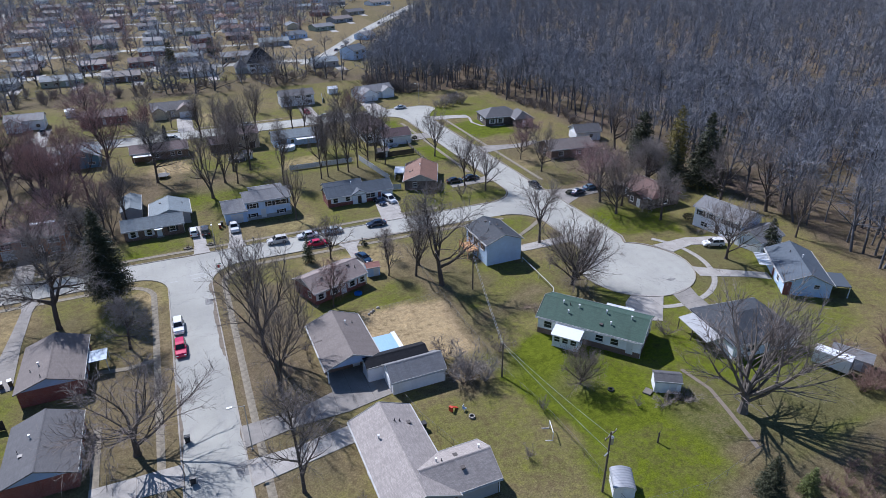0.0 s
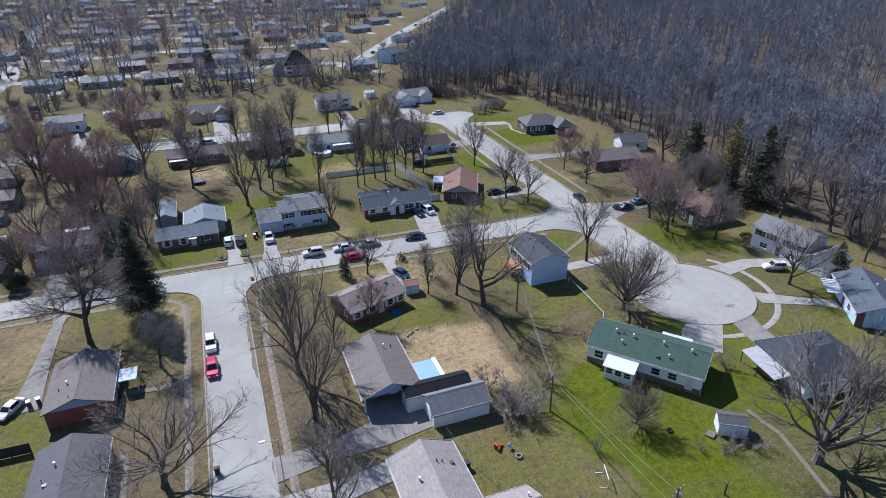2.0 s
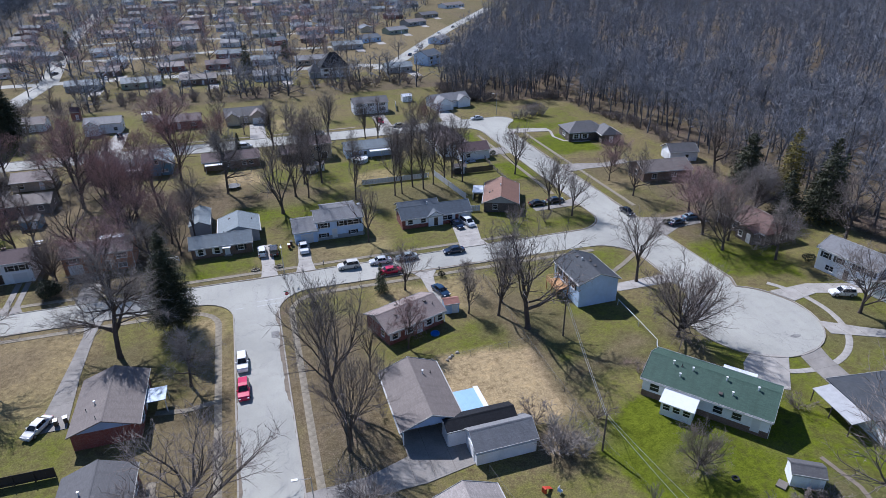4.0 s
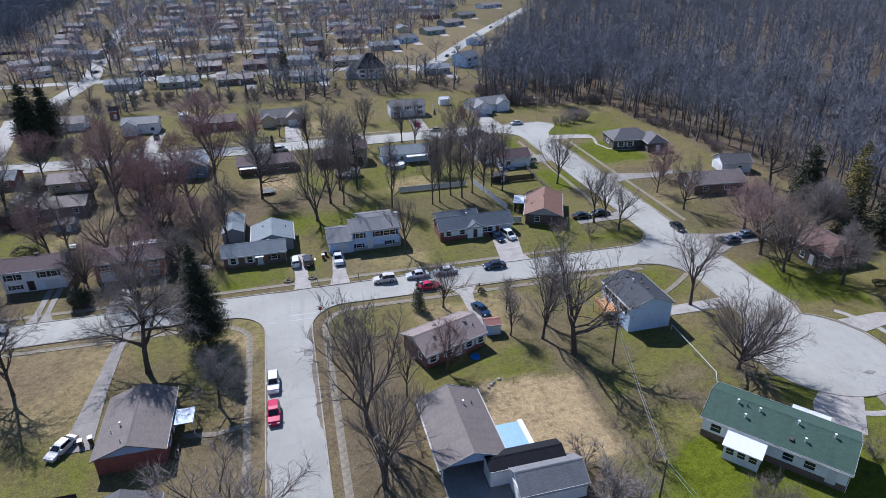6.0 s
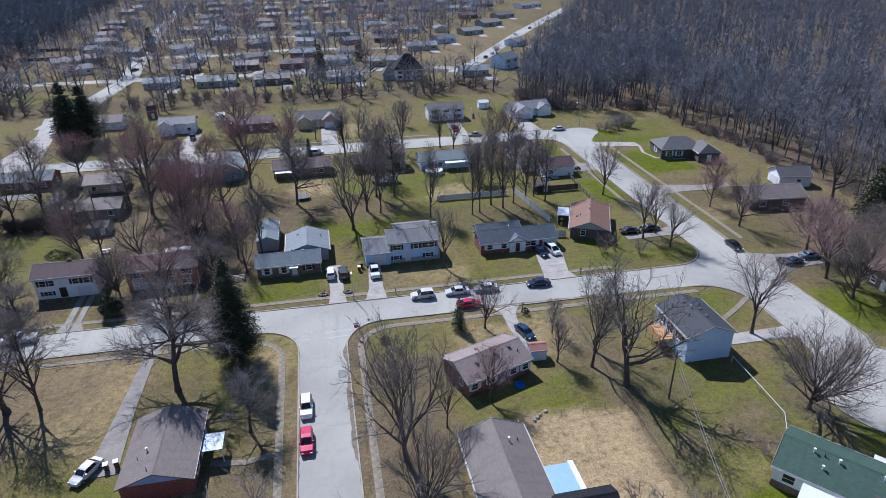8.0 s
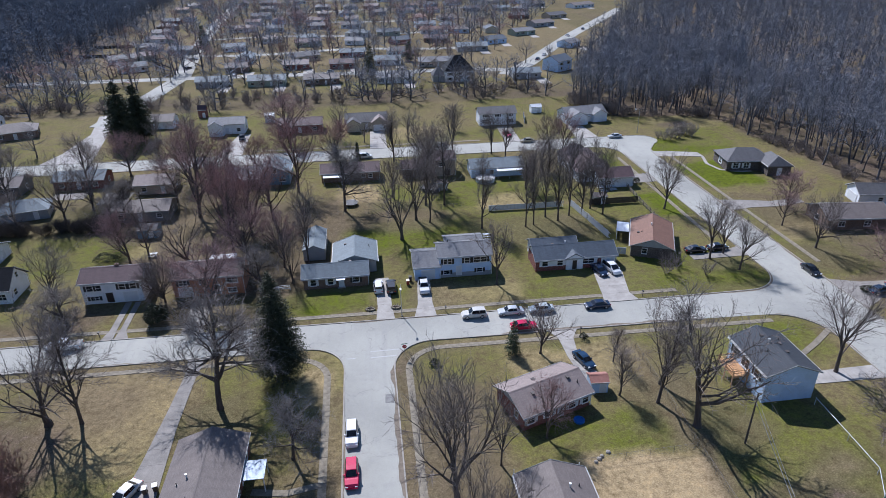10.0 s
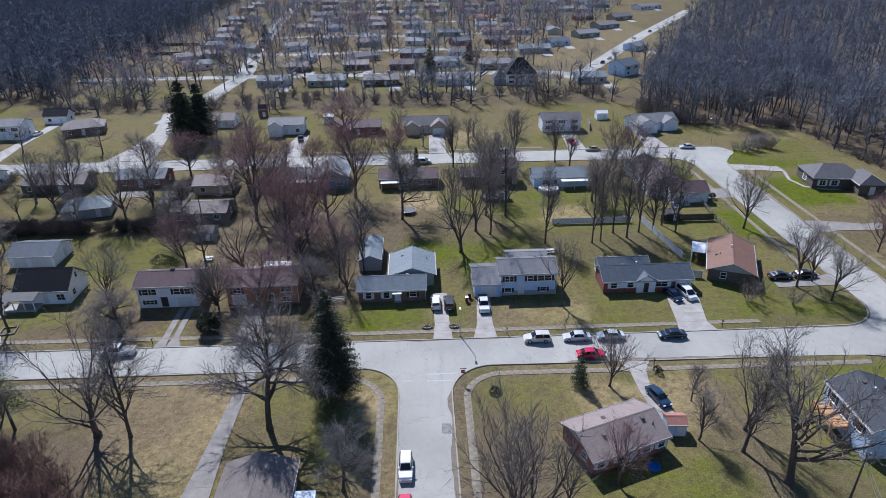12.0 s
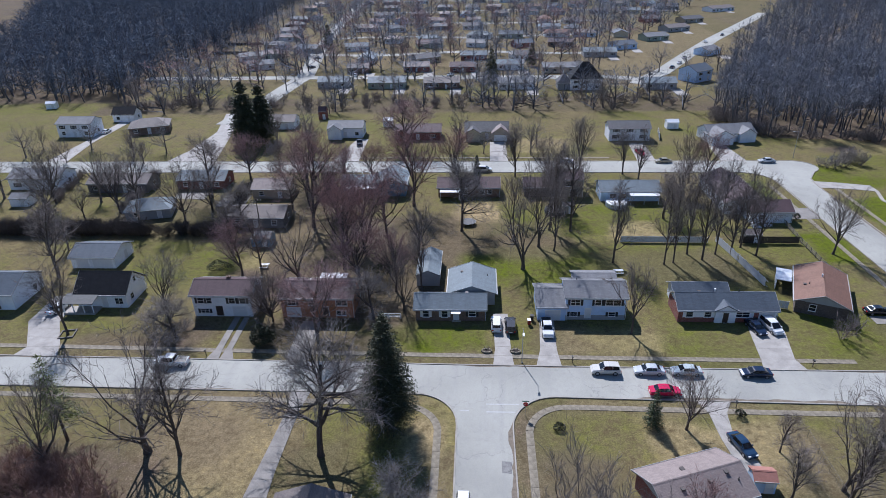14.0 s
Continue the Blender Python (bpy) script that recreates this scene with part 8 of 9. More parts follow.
street_lamp(95.4, 108.6, 8.2, 200, "grey street lamp at the end of the back street")


def utility_pole(x, y, h, turn, label, transformer=False, arm=True):
    t = empty("utility_pole", pose(x, y, 0, 0, 0, turn), label, "utility pole", "utility poles")
    Shape().tube((0, 0, -0.2), (0, 0, h), 0.15, 0.1, 10).ob("post", M_WOODP, t)
    if arm:
        Shape().box(-1.2, 1.2, -0.06, 0.06, h - 0.6, h - 0.48).ob("crossarm", M_WOODP, t)
        for px in (-1.1, -0.4, 0.4, 1.1):
            Shape().tube((px, 0, h - 0.48), (px, 0, h - 0.26), 0.05, 0.035, 6).ob("insulator", M_TRIM, t)
    if transformer:
        Shape().tube((0.38, 0, h - 2.1), (0.38, 0, h - 1.1), 0.27, n=12).tube((0.38, 0, h - 1.1), (0.38, 0, h - 1.0), 0.2, 0.1, 10).ob("transformer", M_STEEL, t)
        Shape().box(-0.9, 0.2, -0.1, 0.05, h - 3.3, h - 3.2).ob("cable_bracket", M_STEEL, t)


utility_pole(43.7, -85.5, 9.8, 20, "wooden utility pole with crossarm and grey transformer", True)
utility_pole(43.0, -60.5, 6.4, 20, "short wooden utility pole by the fence", False, False)
utility_pole(50.5, -34.5, 8.6, 30, "wooden utility pole in the back gardens", False, True)
utility_pole(-52.0, 52.4, 9.5, 0, "wooden utility pole between the gardens", False, True)
utility_pole(-184, 190, 10, 0, "wooden utility pole at the wood's edge", False, True)


def wire(a, b, sag, label, r=0.012):
    a, b = Vector(a), Vector(b)
    pts = [a.lerp(b, k / 14) - Vector((0, 0, sag * 4 * (k / 14) * (1 - k / 14))) for k in range(15)]
    s = Shape()
    for p, q in zip(pts, pts[1:]):
        s.tube(p, q, r, n=4, caps=False)
    tagged(s.ob("overhead_wire", M_STEEL), label, "cable", "overhead wires")


wire((43.7, -85.5, 9.2), (43.0, -60.5, 6.3), 0.4, "thin overhead wire between utility poles", 0.02)
wire((43.9, -85.3, 6.6), (43.2, -60.5, 5.6), 0.3, "thin overhead cable between utility poles", 0.025)
wire((43.0, -60.5, 6.3), (50.5, -34.5, 8.0), 0.4, "thin overhead wire between utility poles", 0.025)
wire((43.0, -60.5, 5.8), (50.5, -34.5, 7.2), 0.5, "thin overhead cable between utility poles", 0.03)

st = empty("stop_sign", pose(5.95, -8.25, 0), "red octagonal stop sign on a metal post", "stop sign")
Shape().box(-0.03, 0.03, 0.03, 0.07, -0.1, 2.5).ob("post", M_STEEL, st)
oct_pts = [(0.38 * math.cos(radians(22.5 + 45 * k)), 0.38 * math.sin(radians(22.5 + 45 * k))) for k in range(8)]
sgn = Shape()
sgn.add([(x, yy, 2.12 + z) for yy in (0.0, 0.02) for x, z in oct_pts], [tuple(range(8)), tuple(range(15, 7, -1))] + [(k, 8 + k, 8 + (k + 1) % 8, (k + 1) % 8) for k in range(8)])
plate = sgn.ob("plate", M_SIGNRED, st)
tx = bpy.data.curves.new("lettering", 'FONT')
tx.body, tx.size, tx.align_x, tx.align_y = "STOP", 0.27, 'CENTER', 'CENTER'
tx.materials.append(M_TRIM)
to = new("lettering", tx)
to.parent = plate
to.matrix_basis = pose(0, -0.006, 2.12, 90, 0, 0)
Shape().box(-0.5, 0.5, 0.02, 0.04, 2.56, 2.72).ob("street_name_plate", plain("sign_green", (0.03, 0.16, 0.08), 0.4), st)


def mailbox(x, y):
    t = empty("mailbox", pose(x, y, 0), "dark mailbox on a post by the kerb", "mailbox", "mailboxes")
    Shape().box(-0.05, 0.05, -0.05, 0.05, -0.1, 1.0).ob("post", M_WOODP, t)
    Shape().box(-0.11, 0.11, -0.25, 0.25, 1.0, 1.22).ob("box", M_DARK, t)


for x, y in ((-38.6, 6.0), (-46.9, 5.3), (14.5, 4.6), (52.6, 4.4), (36.9, -5.8), (-32.4, -5.0)):
    mailbox(x, y)


def wheelie(x, y, turn, mat, label):
    t = empty("wheeled_bin", pose(x, y, 0.03, 0, 0, turn), label, "bin", "rubbish bins")
    s = Shape()
    loft(s, [[(-0.24, -0.27, 0.08), (0.24, -0.27, 0.08), (0.24, 0.27, 0.08), (-0.24, 0.27, 0.08)], [(-0.3, -0.36, 1.0), (0.3, -0.36, 1.0), (0.3, 0.36, 1.0), (-0.3, 0.36, 1.0)]])
    s.ob("body", mat, t)
    Shape().box(-0.32, 0.32, -0.4, 0.38, 1.0, 1.07).ob("lid", M_TRIM if mat in (M_BROWNBIN, M_REDBIN) else mat, t)
    for sx in (-1, 1):
        Shape().tube((sx * 0.28, 0.3, 0.1), (sx * 0.22, 0.3, 0.1), 0.11, n=10).ob("wheel", M_RUBBER, t)


M_REDBIN = plain("red_bin_plastic", (0.3, 0.03, 0.03), 0.5)
M_BROWNBIN = plain("brown_bin_plastic", (0.10, 0.075, 0.06), 0.5)
for x, y, tn, mt, lb in ((-28.7, -31.9, 10, M_BROWNBIN, "brown wheeled bin with pale lid beside the drive"), (-27.5, -31.6, 15, M_BROWNBIN, "brown wheeled bin with pale lid beside the drive"),
                         (-3.0, -55.6, 90, M_DARK, "black wheeled bin in the gutter"), (-2.8, -63.6, 90, M_DARK, "black wheeled bin in the gutter"),
                         (27.6, -66.2, 0, M_DARK, "black grill under a cover beside the house"), (8.3, 15.6, 0, M_REDBIN, "red wheeled bin beside the drive"), (8.9, 17.0, 0, M_DARK, "dark wheeled bin beside the drive"), (48.3, 17.0, 0, M_DARK, "dark wheeled bin at the garage"), (49.4, 17.0, 0, M_DARK, "dark wheeled bin at the garage")):
    wheelie(x, y, tn, mt, lb)

for x, y in ((0.6, 7.3), (5.4, 7.3)):
    t = empty("planter", pose(x, y, 0), "low stone-edged planter with dry plants beside the drive", "planter", "drive planters")
    for k in range(9):
        a = k * math.tau / 9
        s = Shape().box(-0.26, 0.26, -0.15, 0.15, -0.02, 0.3, pose(math.cos(a) * 0.75, math.sin(a) * 0.45, 0, 0, 0, math.degrees(a) + 90))
        s.ob("stone", M_WALKC, t)
    Shape().prism([(math.cos(k * 0.628) * 0.72, math.sin(k * 0.628) * 0.42) for k in range(10)], 0.0, 0.2).ob("soil", plain("soil", (0.06, 0.045, 0.035), 1), t)
    bush(x, y, 0.9, 0.7, "dry low plant in a planter", M_TWIG, 1)


# ---- sheds, pools and garden things ----
def shed(x, y, rot, L, W, h, rise, wall, roof, label):
    t = empty("shed", pose(x, y, 0, 0, 0, rot), label, "shed", "garden sheds")
    block(t, 0, 0, 0, L, W, h, rise, wall, roof, over=0.15, gutter=False)
    add_door(t, face_matrix('F', L, W) @ pose(L * 0.2, -0.02, 0.05), 0.9, min(1.9, h - 0.15), M_DOORW)
    return t


shed(64.4, -73.0, -32, 3.8, 2.6, 2.0, 0.6, W_WHITE, R_DGREY, "small white garden shed with grey roof")
Shape().prism([(60.4, -72.6), (61.6, -71.9), (62.2, -72.9), (61.0, -73.6)], 0.0, 0.22).ob("shed_step", M_GREYWOOD)
tagged(scene.objects["shed_step"], "low grey timber step in front of the shed", "step")
mt = empty("metal_shed", pose(46.0, -86.2, 0, 0, 0, 62), "small white shed with curved corrugated metal roof", "shed", "garden sheds")
Shape().box(-1.6, 1.6, -1.25, 1.25, 0, 1.75).ob("wall", W_WHITE, mt)
arch = [(1.4 * math.cos(radians(180 - k * 15)), 1.72 + 0.62 * math.sin(radians(180 - k * 15))) for k in range(13)]
rib_x = [-1.72 + j * 0.1075 for j in range(33)]
rib_z = [0.018 * (1 if (j // 2) % 2 else -1) for j in range(33)]
rv = [(x, yy, zz + dz + low) for low in (0.0, -0.04) for x, dz in zip(rib_x, rib_z) for yy, zz in arch]
rf = []
for j in range(32):
    for k in range(12):
        q0 = j * 13 + k
        rf.append((q0, q0 + 13, q0 + 14, q0 + 1))
        rf.append((q0 + 1 + 429, q0 + 14 + 429, q0 + 13 + 429, q0 + 429))
mesh_ob("curved_roof", rv, rf + [(k, k + 1, k + 430, k + 429) for k in range(12)], plain("dull_galvanised_sheet", (0.3, 0.31, 0.33), 0.6, 0.2, var=0.25), mt)
Shape().prism([(-1.4, 0), (1.4, 0)] + [(1.4 * math.cos(radians(a)), 0.6 * math.sin(radians(a))) for a in range(0, 181, 20)], 0, 0.02).ob("end_panel", W_WHITE, mt).matrix_basis = pose(-1.6, 0, 1.72, 90, 0, 90)
tr = empty("box_trailer", pose(91.6, -79.6, 0, 0, 0, -66), "white enclosed cargo trailer parked on grass", "trailer")
Shape().box(-2.6, 2.6, -1.0, 1.0, 0.5, 2.75).ob("body", plain("trailer_white", (0.75, 0.75, 0.76), 0.35, var=0.08), tr)
Shape().box(-2.65, 2.65, -1.03, 1.03, 2.75, 2.82).ob("roof_panel", M_METALROOF, tr)
Shape().box(0.2, 0.5, -0.1, 0.2, 2.82, 2.95).ob("roof_vent", M_DARK, tr)
for ax in (-0.5, 0.35):
    for sy in (-1, 1):
        Shape().tube((ax, sy * 1.02, 0.36), (ax, sy * 0.84, 0.36), 0.36, n=14).ob("wheel", M_RUBBER, tr)
for sy in (-1, 1):
    Shape().box(-1.0, 0.85, sy * 1.06 - 0.04, sy * 1.06 + 0.04, 0.7, 0.85).ob("mudguard", M_TRIM, tr)
Shape().box(-3.9, -2.6, -0.06, 0.06, 0.5, 0.62).ob("drawbar", M_DARK, tr)
shed(95.4, -80.2, -62, 5.6, 3.0, 1.9, 0.7, W_GREY, R_GREY, "grey-roofed shed beside the white trailer")
shed(34.6, -20.4, -4, 2.6, 2.4, 1.9, 0.6, W_PALESKYLIT, plain("rusty_red_metal_roof", (0.36, 0.17, 0.13), 0.6, var=0.4, scale=3), "small pale shed with rusty red roof beside the house")
shed(-10.8, 34.4, 90, 10.5, 4.6, 2.4, 1.0, W_GREY, R_BLUEG, "long grey shed behind the ranch house")
shed(-50.2, 48.4, 0, 4.4, 4.0, 2.0, 0.8, W_BLUE, R_DGREY, "small blue shed with grey roof in the garden")
shed(60.4, 50.4, 0, 3.4, 2.8, 2.0, 0.7, W_DKGREY, R_BROWNG, "small dark garden shed beside the fence")
shed(21.8, 66.5, 0, 2.6, 2.4, 2.0, 0.6, W_TAN, R_BROWNG, "small tan garden shed by the round pool")
shed(-33.6, 146.5, 0, 3.4, 3.0, 2.4, 0.8, W_WHITE, M_METALROOF, "white garden shed behind the red-brick house")
shed(-60.5, 158, 0, 3.0, 3.0, 3.0, 1.6, B_RED, R_MAROON, "small barn-red garden shed")
shed(68.0, 142.0, 0, 4.0, 3.4, 2.2, 0.8, W_WHITE, M_METALROOF, "white garden shed behind the grey house")
shed(-123.5, 72.0, 0, 5.0, 4.0, 2.2, 0.9, W_WHITE, R_GREY, "white shed under bare trees")
shed(-182.0, 178, 10, 4.0, 3.0, 2.2, 0.7, W_WHITE, M_METALROOF, "white hut at the wood's edge")


def ring_shape(ro, ri, z0, z1, n):
    vs = [(rr * math.cos(k * math.tau / n), rr * math.sin(k * math.tau / n), z) for rr, z in ((ro, z0), (ro, z1), (ri, z1), (ri, z0)) for k in range(n)]
    return Shape().add(vs, [(j * n + k, j * n + (k + 1) % n, ((j + 1) % 4) * n + (k + 1) % n, ((j + 1) % 4) * n + k) for j in range(4) for k in range(n)])


def pool(x, y, r, h, wall, cover, label):
    t = empty("round_pool", pose(x, y, 0), label, "pool", "garden pools")
    n = 24
    ring_shape(r, r - 0.12, 0, h, n).ob("pool_wall", wall, t)
    Shape().prism([((r - 0.12) * math.cos(k * math.tau / n), (r - 0.12) * math.sin(k * math.tau / n)) for k in range(n)], h - 0.35, h - 0.12).ob("cover", cover, t)
    for k in range(8):
        a = k * math.tau / 8
        Shape().box(-0.06, 0.06, -0.06, 0.06, 0, h + 0.04, pose((r + 0.05) * math.cos(a), (r + 0.05) * math.sin(a), 0, 0, 0, math.degrees(a))).ob("upright", M_TRIM, t)


pool(34.5, 70.4, 2.6, 1.2, M_POOLW, M_TRIM, "round above-ground pool with pale winter cover")
pool(18.7, 66.4, 2.7, 1.0, plain("dark_pool_wall", (0.06, 0.07, 0.085), 0.5), M_DARK, "round dark pool with metal rim")


def trampoline(x, y, r, label):
    t = empty("trampoline", pose(x, y, 0), label, "trampoline", "garden play things")
    n = 12
    s = Shape()
    for k in range(n):
        a, b = k * math.tau / n, (k + 1) * math.tau / n
        s.tube((r * math.cos(a), r * math.sin(a), 0.8), (r * math.cos(b), r * math.sin(b), 0.8), 0.04, n=5)
    s.ob("rim", M_STEEL, t)
    Shape().prism([(r * 0.96 * math.cos(k * math.tau / n), r * 0.96 * math.sin(k * math.tau / n)) for k in range(n)], 0.76, 0.79).ob("mat", M_DARK, t)
    for k in range(0, n, 2):
        a = k * math.tau / n
        Shape().tube((r * math.cos(a), r * math.sin(a), 0), (r * math.cos(a), r * math.sin(a), 2.3), 0.03, n=5).ob("net_post", M_STEEL, t)


trampoline(-3.1, 59.0, 1.9, "dark round trampoline with net posts on bare earth")
kp = empty("kiddie_pool", pose(29.6, -27.0, 0.0), "small blue plastic paddling pool on the lawn", "paddling pool")
ring_shape(0.8, 0.66, 0, 0.26, 16).ob("rim", M_BLUEPL, kp)
Shape().prism([(0.66 * math.cos(k * 0.3927), 0.66 * math.sin(k * 0.3927)) for k in range(16)], 0.0, 0.05).ob("floor", M_BLUEPL, kp)
for k, (x, y) in enumerate(((29.3, -34.9), (29.9, -34.4), (30.4, -34.0), (31.5, -33.4))):
    s = Shape()
    r = 0.28 + 0.07 * (k % 2)
    loft(s, [[(r * q * math.cos(a) * (1 + .15 * math.sin(3 * a + k)), r * q * math.sin(a), z) for a in [j * math.tau / 7 for j in range(7)]] for q, z in ((1, -0.02), (0.95, 0.14), (0.55, 0.26))])
    tagged(s.ob("rock", M_KERB), "pale rock at the garden boundary", "rock", "boundary rocks").location = (x, y, 0)
toy = empty("toy_slide", pose(32.8, -64.4, 0, 0, 0, 20), "small red plastic toy play slide on grass", "toy")
Shape().box(-0.5, -0.2, -0.3, 0.3, 0, 0.8).ob("ladder", M_RED, toy)
Shape().add([(-0.2, -0.25, 0.75), (0.9, -0.25, 0.05), (0.9, 0.25, 0.05), (-0.2, 0.25, 0.75), (-0.2, -0.25, 0.68), (0.9, -0.25, 0.0), (0.9, 0.25, 0.0), (-0.2, 0.25, 0.68)], [(0, 1, 2, 3), (7, 6, 5, 4), (0, 4, 5, 1), (1, 5, 6, 2), (2, 6, 7, 3), (3, 7, 4, 0)]).ob("chute", M_RED, toy)
fp = empty("fire_pit", pose(34.7, -66.9, 0), "round dark fire pit with ash on the grass", "fire pit")
ring_shape(0.45, 0.32, -0.02, 0.28, 12).ob("ring", M_KERB, fp)
Shape().prism([(0.32 * math.cos(k * 0.52), 0.32 * math.sin(k * 0.52)) for k in range(12)], 0.0, 0.06).ob("ash", M_DARK, fp)
gc = empty("garden_chair", pose(34.3, -65.2, 0, 0, 0, 30), "pale garden chair near the fire pit", "chair")
Shape().box(-0.25, 0.25, -0.25, 0.25, 0.4, 0.46).ob("seat", M_TRIM, gc)
Shape().box(-0.25, 0.25, 0.2, 0.26, 0.46, 0.95).ob("backrest", M_TRIM, gc)
for sx in (-0.22, 0.22):
    for sy in (-0.22, 0.22):
        Shape().box(sx - 0.02, sx + 0.02, sy - 0.02, sy + 0.02, 0, 0.4).ob("leg", M_TRIM, gc)
goal = empty("football_goal", pose(43.2, -74.4, 0, 0, 0, 70), "small white pipe goal frame lying by the fence", "goal")
Shape().tube((-1.2, 0, 0), (-1.2, 0, 1.4), 0.06).tube((1.2, 0, 0), (1.2, 0, 1.4), 0.06).tube((-1.2, 0, 1.4), (1.2, 0, 1.4), 0.06).tube((-1.2, 0, 0), (-1.2, 1.0, 0), 0.06).tube((1.2, 0, 0), (1.2, 1.0, 0), 0.06).ob("frame", M_TRIM, goal)
te = empty("tree_edging", pose(-74.6, 11.0, 0, 0, 0, 12), "low square edging of grey timbers round a tree", "edging")
for k in range(4):
    o = Shape().box(-1.3, 1.1, 1.1, 1.3, -0.05, 0.22).ob("timber", M_GREYWOOD, te)
    o.matrix_basis = pose(0, 0, 0, 0, 0, 90 * k) @ o.matrix_basis
hp = empty("dead_shrub_post", pose(55.6, -81.6, 0), "dark dead stump with broken stems on the lawn", "stump")
Shape().tube((0, 0, -0.1), (0.05, 0, 1.8), 0.14, 0.09, 7).tube((0.05, 0, 1.5), (0.5, 0.1, 2.4), 0.06, 0.02, 5).tube((0.03, 0, 1.3), (-0.4, 0.2, 2.2), 0.05, 0.02, 5).ob("stem", M_BARK, hp)
lg = Shape()
for k in range(16):
    a = rnd.uniform(0, 3.1)
    px, py = 64.0 + rnd.uniform(-2.4, 2.4), -75.6 + rnd.uniform(-0.8, 0.8)
    lg.tube((px - math.cos(a) * 0.9, py - math.sin(a) * 0.9, 0.1 + rnd.uniform(0, 0.5)), (px + math.cos(a) * 0.9, py + math.sin(a) * 0.9, 0.1 + rnd.uniform(0, 0.6)), 0.06, 0.03, 5)
tagged(lg.ob("brushwood_pile", M_BARK), "heap of cut brushwood beside the white shed", "brushwood", kind="stuff")
for x, y, lab in ((64.3, 58.6, "pale picnic table in the back garden"), (67.4, 58.8, "pale picnic table in the back garden"), (28.0, 34.8, "wooden picnic table in the back garden"), (-46.4, 36.6, "white garden table in the back garden")):
    t = empty("picnic_table", pose(x, y, 0, 0, 0, 4), lab, "table", "garden tables")
    Shape().box(-0.9, 0.9, -0.38, 0.38, 0.7, 0.76).ob("tabletop", M_VINYL, t)
    for sy in (-1, 1):
        Shape().box(-0.9, 0.9, sy * 0.75 - 0.13, sy * 0.75 + 0.13, 0.42, 0.47).ob("bench", M_VINYL, t)
        Shape().box(sy * 0.6 - 0.05, sy * 0.6 + 0.05, -0.8, 0.8, 0.36, 0.42).ob("brace", M_VINYL, t)
        Shape().box(sy * 0.6 - 0.05, sy * 0.6 + 0.05, -0.3, 0.3, 0.0, 0.7).ob("leg", M_VINYL, t)


def ring_tyre(x, y):
    n, prof = 20, ((0.28, 0.02), (0.46, 0.0), (0.5, 0.12), (0.46, 0.24), (0.28, 0.22))
    v = [(r * math.cos(k * math.tau / n), r * math.sin(k * math.tau / n), z) for k in range(n) for r, z in prof]
    f = [(k * 5 + j, ((k + 1) % n) * 5 + j, ((k + 1) % n) * 5 + (j + 1) % 5, k * 5 + (j + 1) % 5) for k in range(n) for j in range(5)]
    o = mesh_ob("tyre_swing", v, f, M_RUBBER)
    o.matrix_world = pose(x, y, 0)
    tagged(o, "old black tyre lying on the green lawn", "tyre")


ring_tyre(56.5, -70.1)

def pallet(x, y, rot):
    e = empty("pallet", pose(x, y, 0, 0, 0, rot), "pale timber pallet lying on the grass behind the fence", "pallet", "garden clutter")
    for k in range(5):
        shared(("pallet_board",), lambda: Shape().box(-1.0, 1.0, -0.13, 0.13, 0.12, 0.15), "board", M_VINYL, e, pose(0, -0.64 + 0.32 * k, 0))
    for k in range(3):
        shared(("pallet_bearer",), lambda: Shape().box(-0.05, 0.05, -0.78, 0.78, 0.0, 0.12), "bearer", M_GREYWOOD, e, pose(-0.9 + 0.9 * k, 0, 0))


pallet(64.6, 57.6, 12)
pallet(67.3, 58.4, 12)

# ---- fences ----
def chain_fence(name, pts, label, h=1.2):
    f = empty(name, pose(0, 0, 0), label, "fence", "garden fences")
    for a, b in zip(pts, pts[1:]):
        d = math.hypot(b[0] - a[0], b[1] - a[1])
        n = max(1, int(d / 3))
        for k in range(n):
            x, y = a[0] + (b[0] - a[0]) * k / n, a[1] + (b[1] - a[1]) * k / n
            shared(("cp", h), lambda: Shape().tube((0, 0, -0.1), (0, 0, h), 0.025, n=6), "post", M_CHAIN, f, pose(x, y, 0))
        s = Shape().tube((a[0], a[1], h - 0.04), (b[0], b[1], h - 0.04), 0.016, n=5)
        s.ob("rail", M_CHAIN, f)
        w = Shape()
        m = int(d / 0.5)
        for k in range(m):
            x, y = a[0] + (b[0] - a[0]) * k / m, a[1] + (b[1] - a[1]) * k / m
            w.tube((x, y, 0), (x, y, h - 0.05), 0.004, n=3, caps=False)
        for z in (0.1, 0.4, 0.7, 0.95):
            w.tube((a[0], a[1], z), (b[0], b[1], z), 0.004, n=3, caps=False)
        w.ob("mesh_infill", M_CHAIN, f)


chain_fence("chain_link_fence", [(44.5, -11.5), (44.2, -24.0), (43.8, -36.0), (43.6, -60.3), (44.8, -68.2), (45.2, -76.5), (44.9, -89)], "chain-link fence between two back gardens")
chain_fence("chain_link_fence", [(26.5, -35.2), (43.6, -34.6)], "low chain-link fence behind the brick house")
chain_fence("chain_link_fence", [(44.9, -89), (56, -90.5), (67.2, -88.4)], "chain-link fence along the lawn's end")
chain_fence("chain_link_fence", [(-66.5, 29), (-64.0, 50)], "chain-link fence between back gardens")
chain_fence("chain_link_fence", [(27.2, -59.2), (28.0, -64.5), (31.0, -74.0)], "chain-link fence beside the garage")
chain_fence("chain_link_fence", [(-8, 52.5), (26, 53.0)], "low chain-link fence between back gardens")


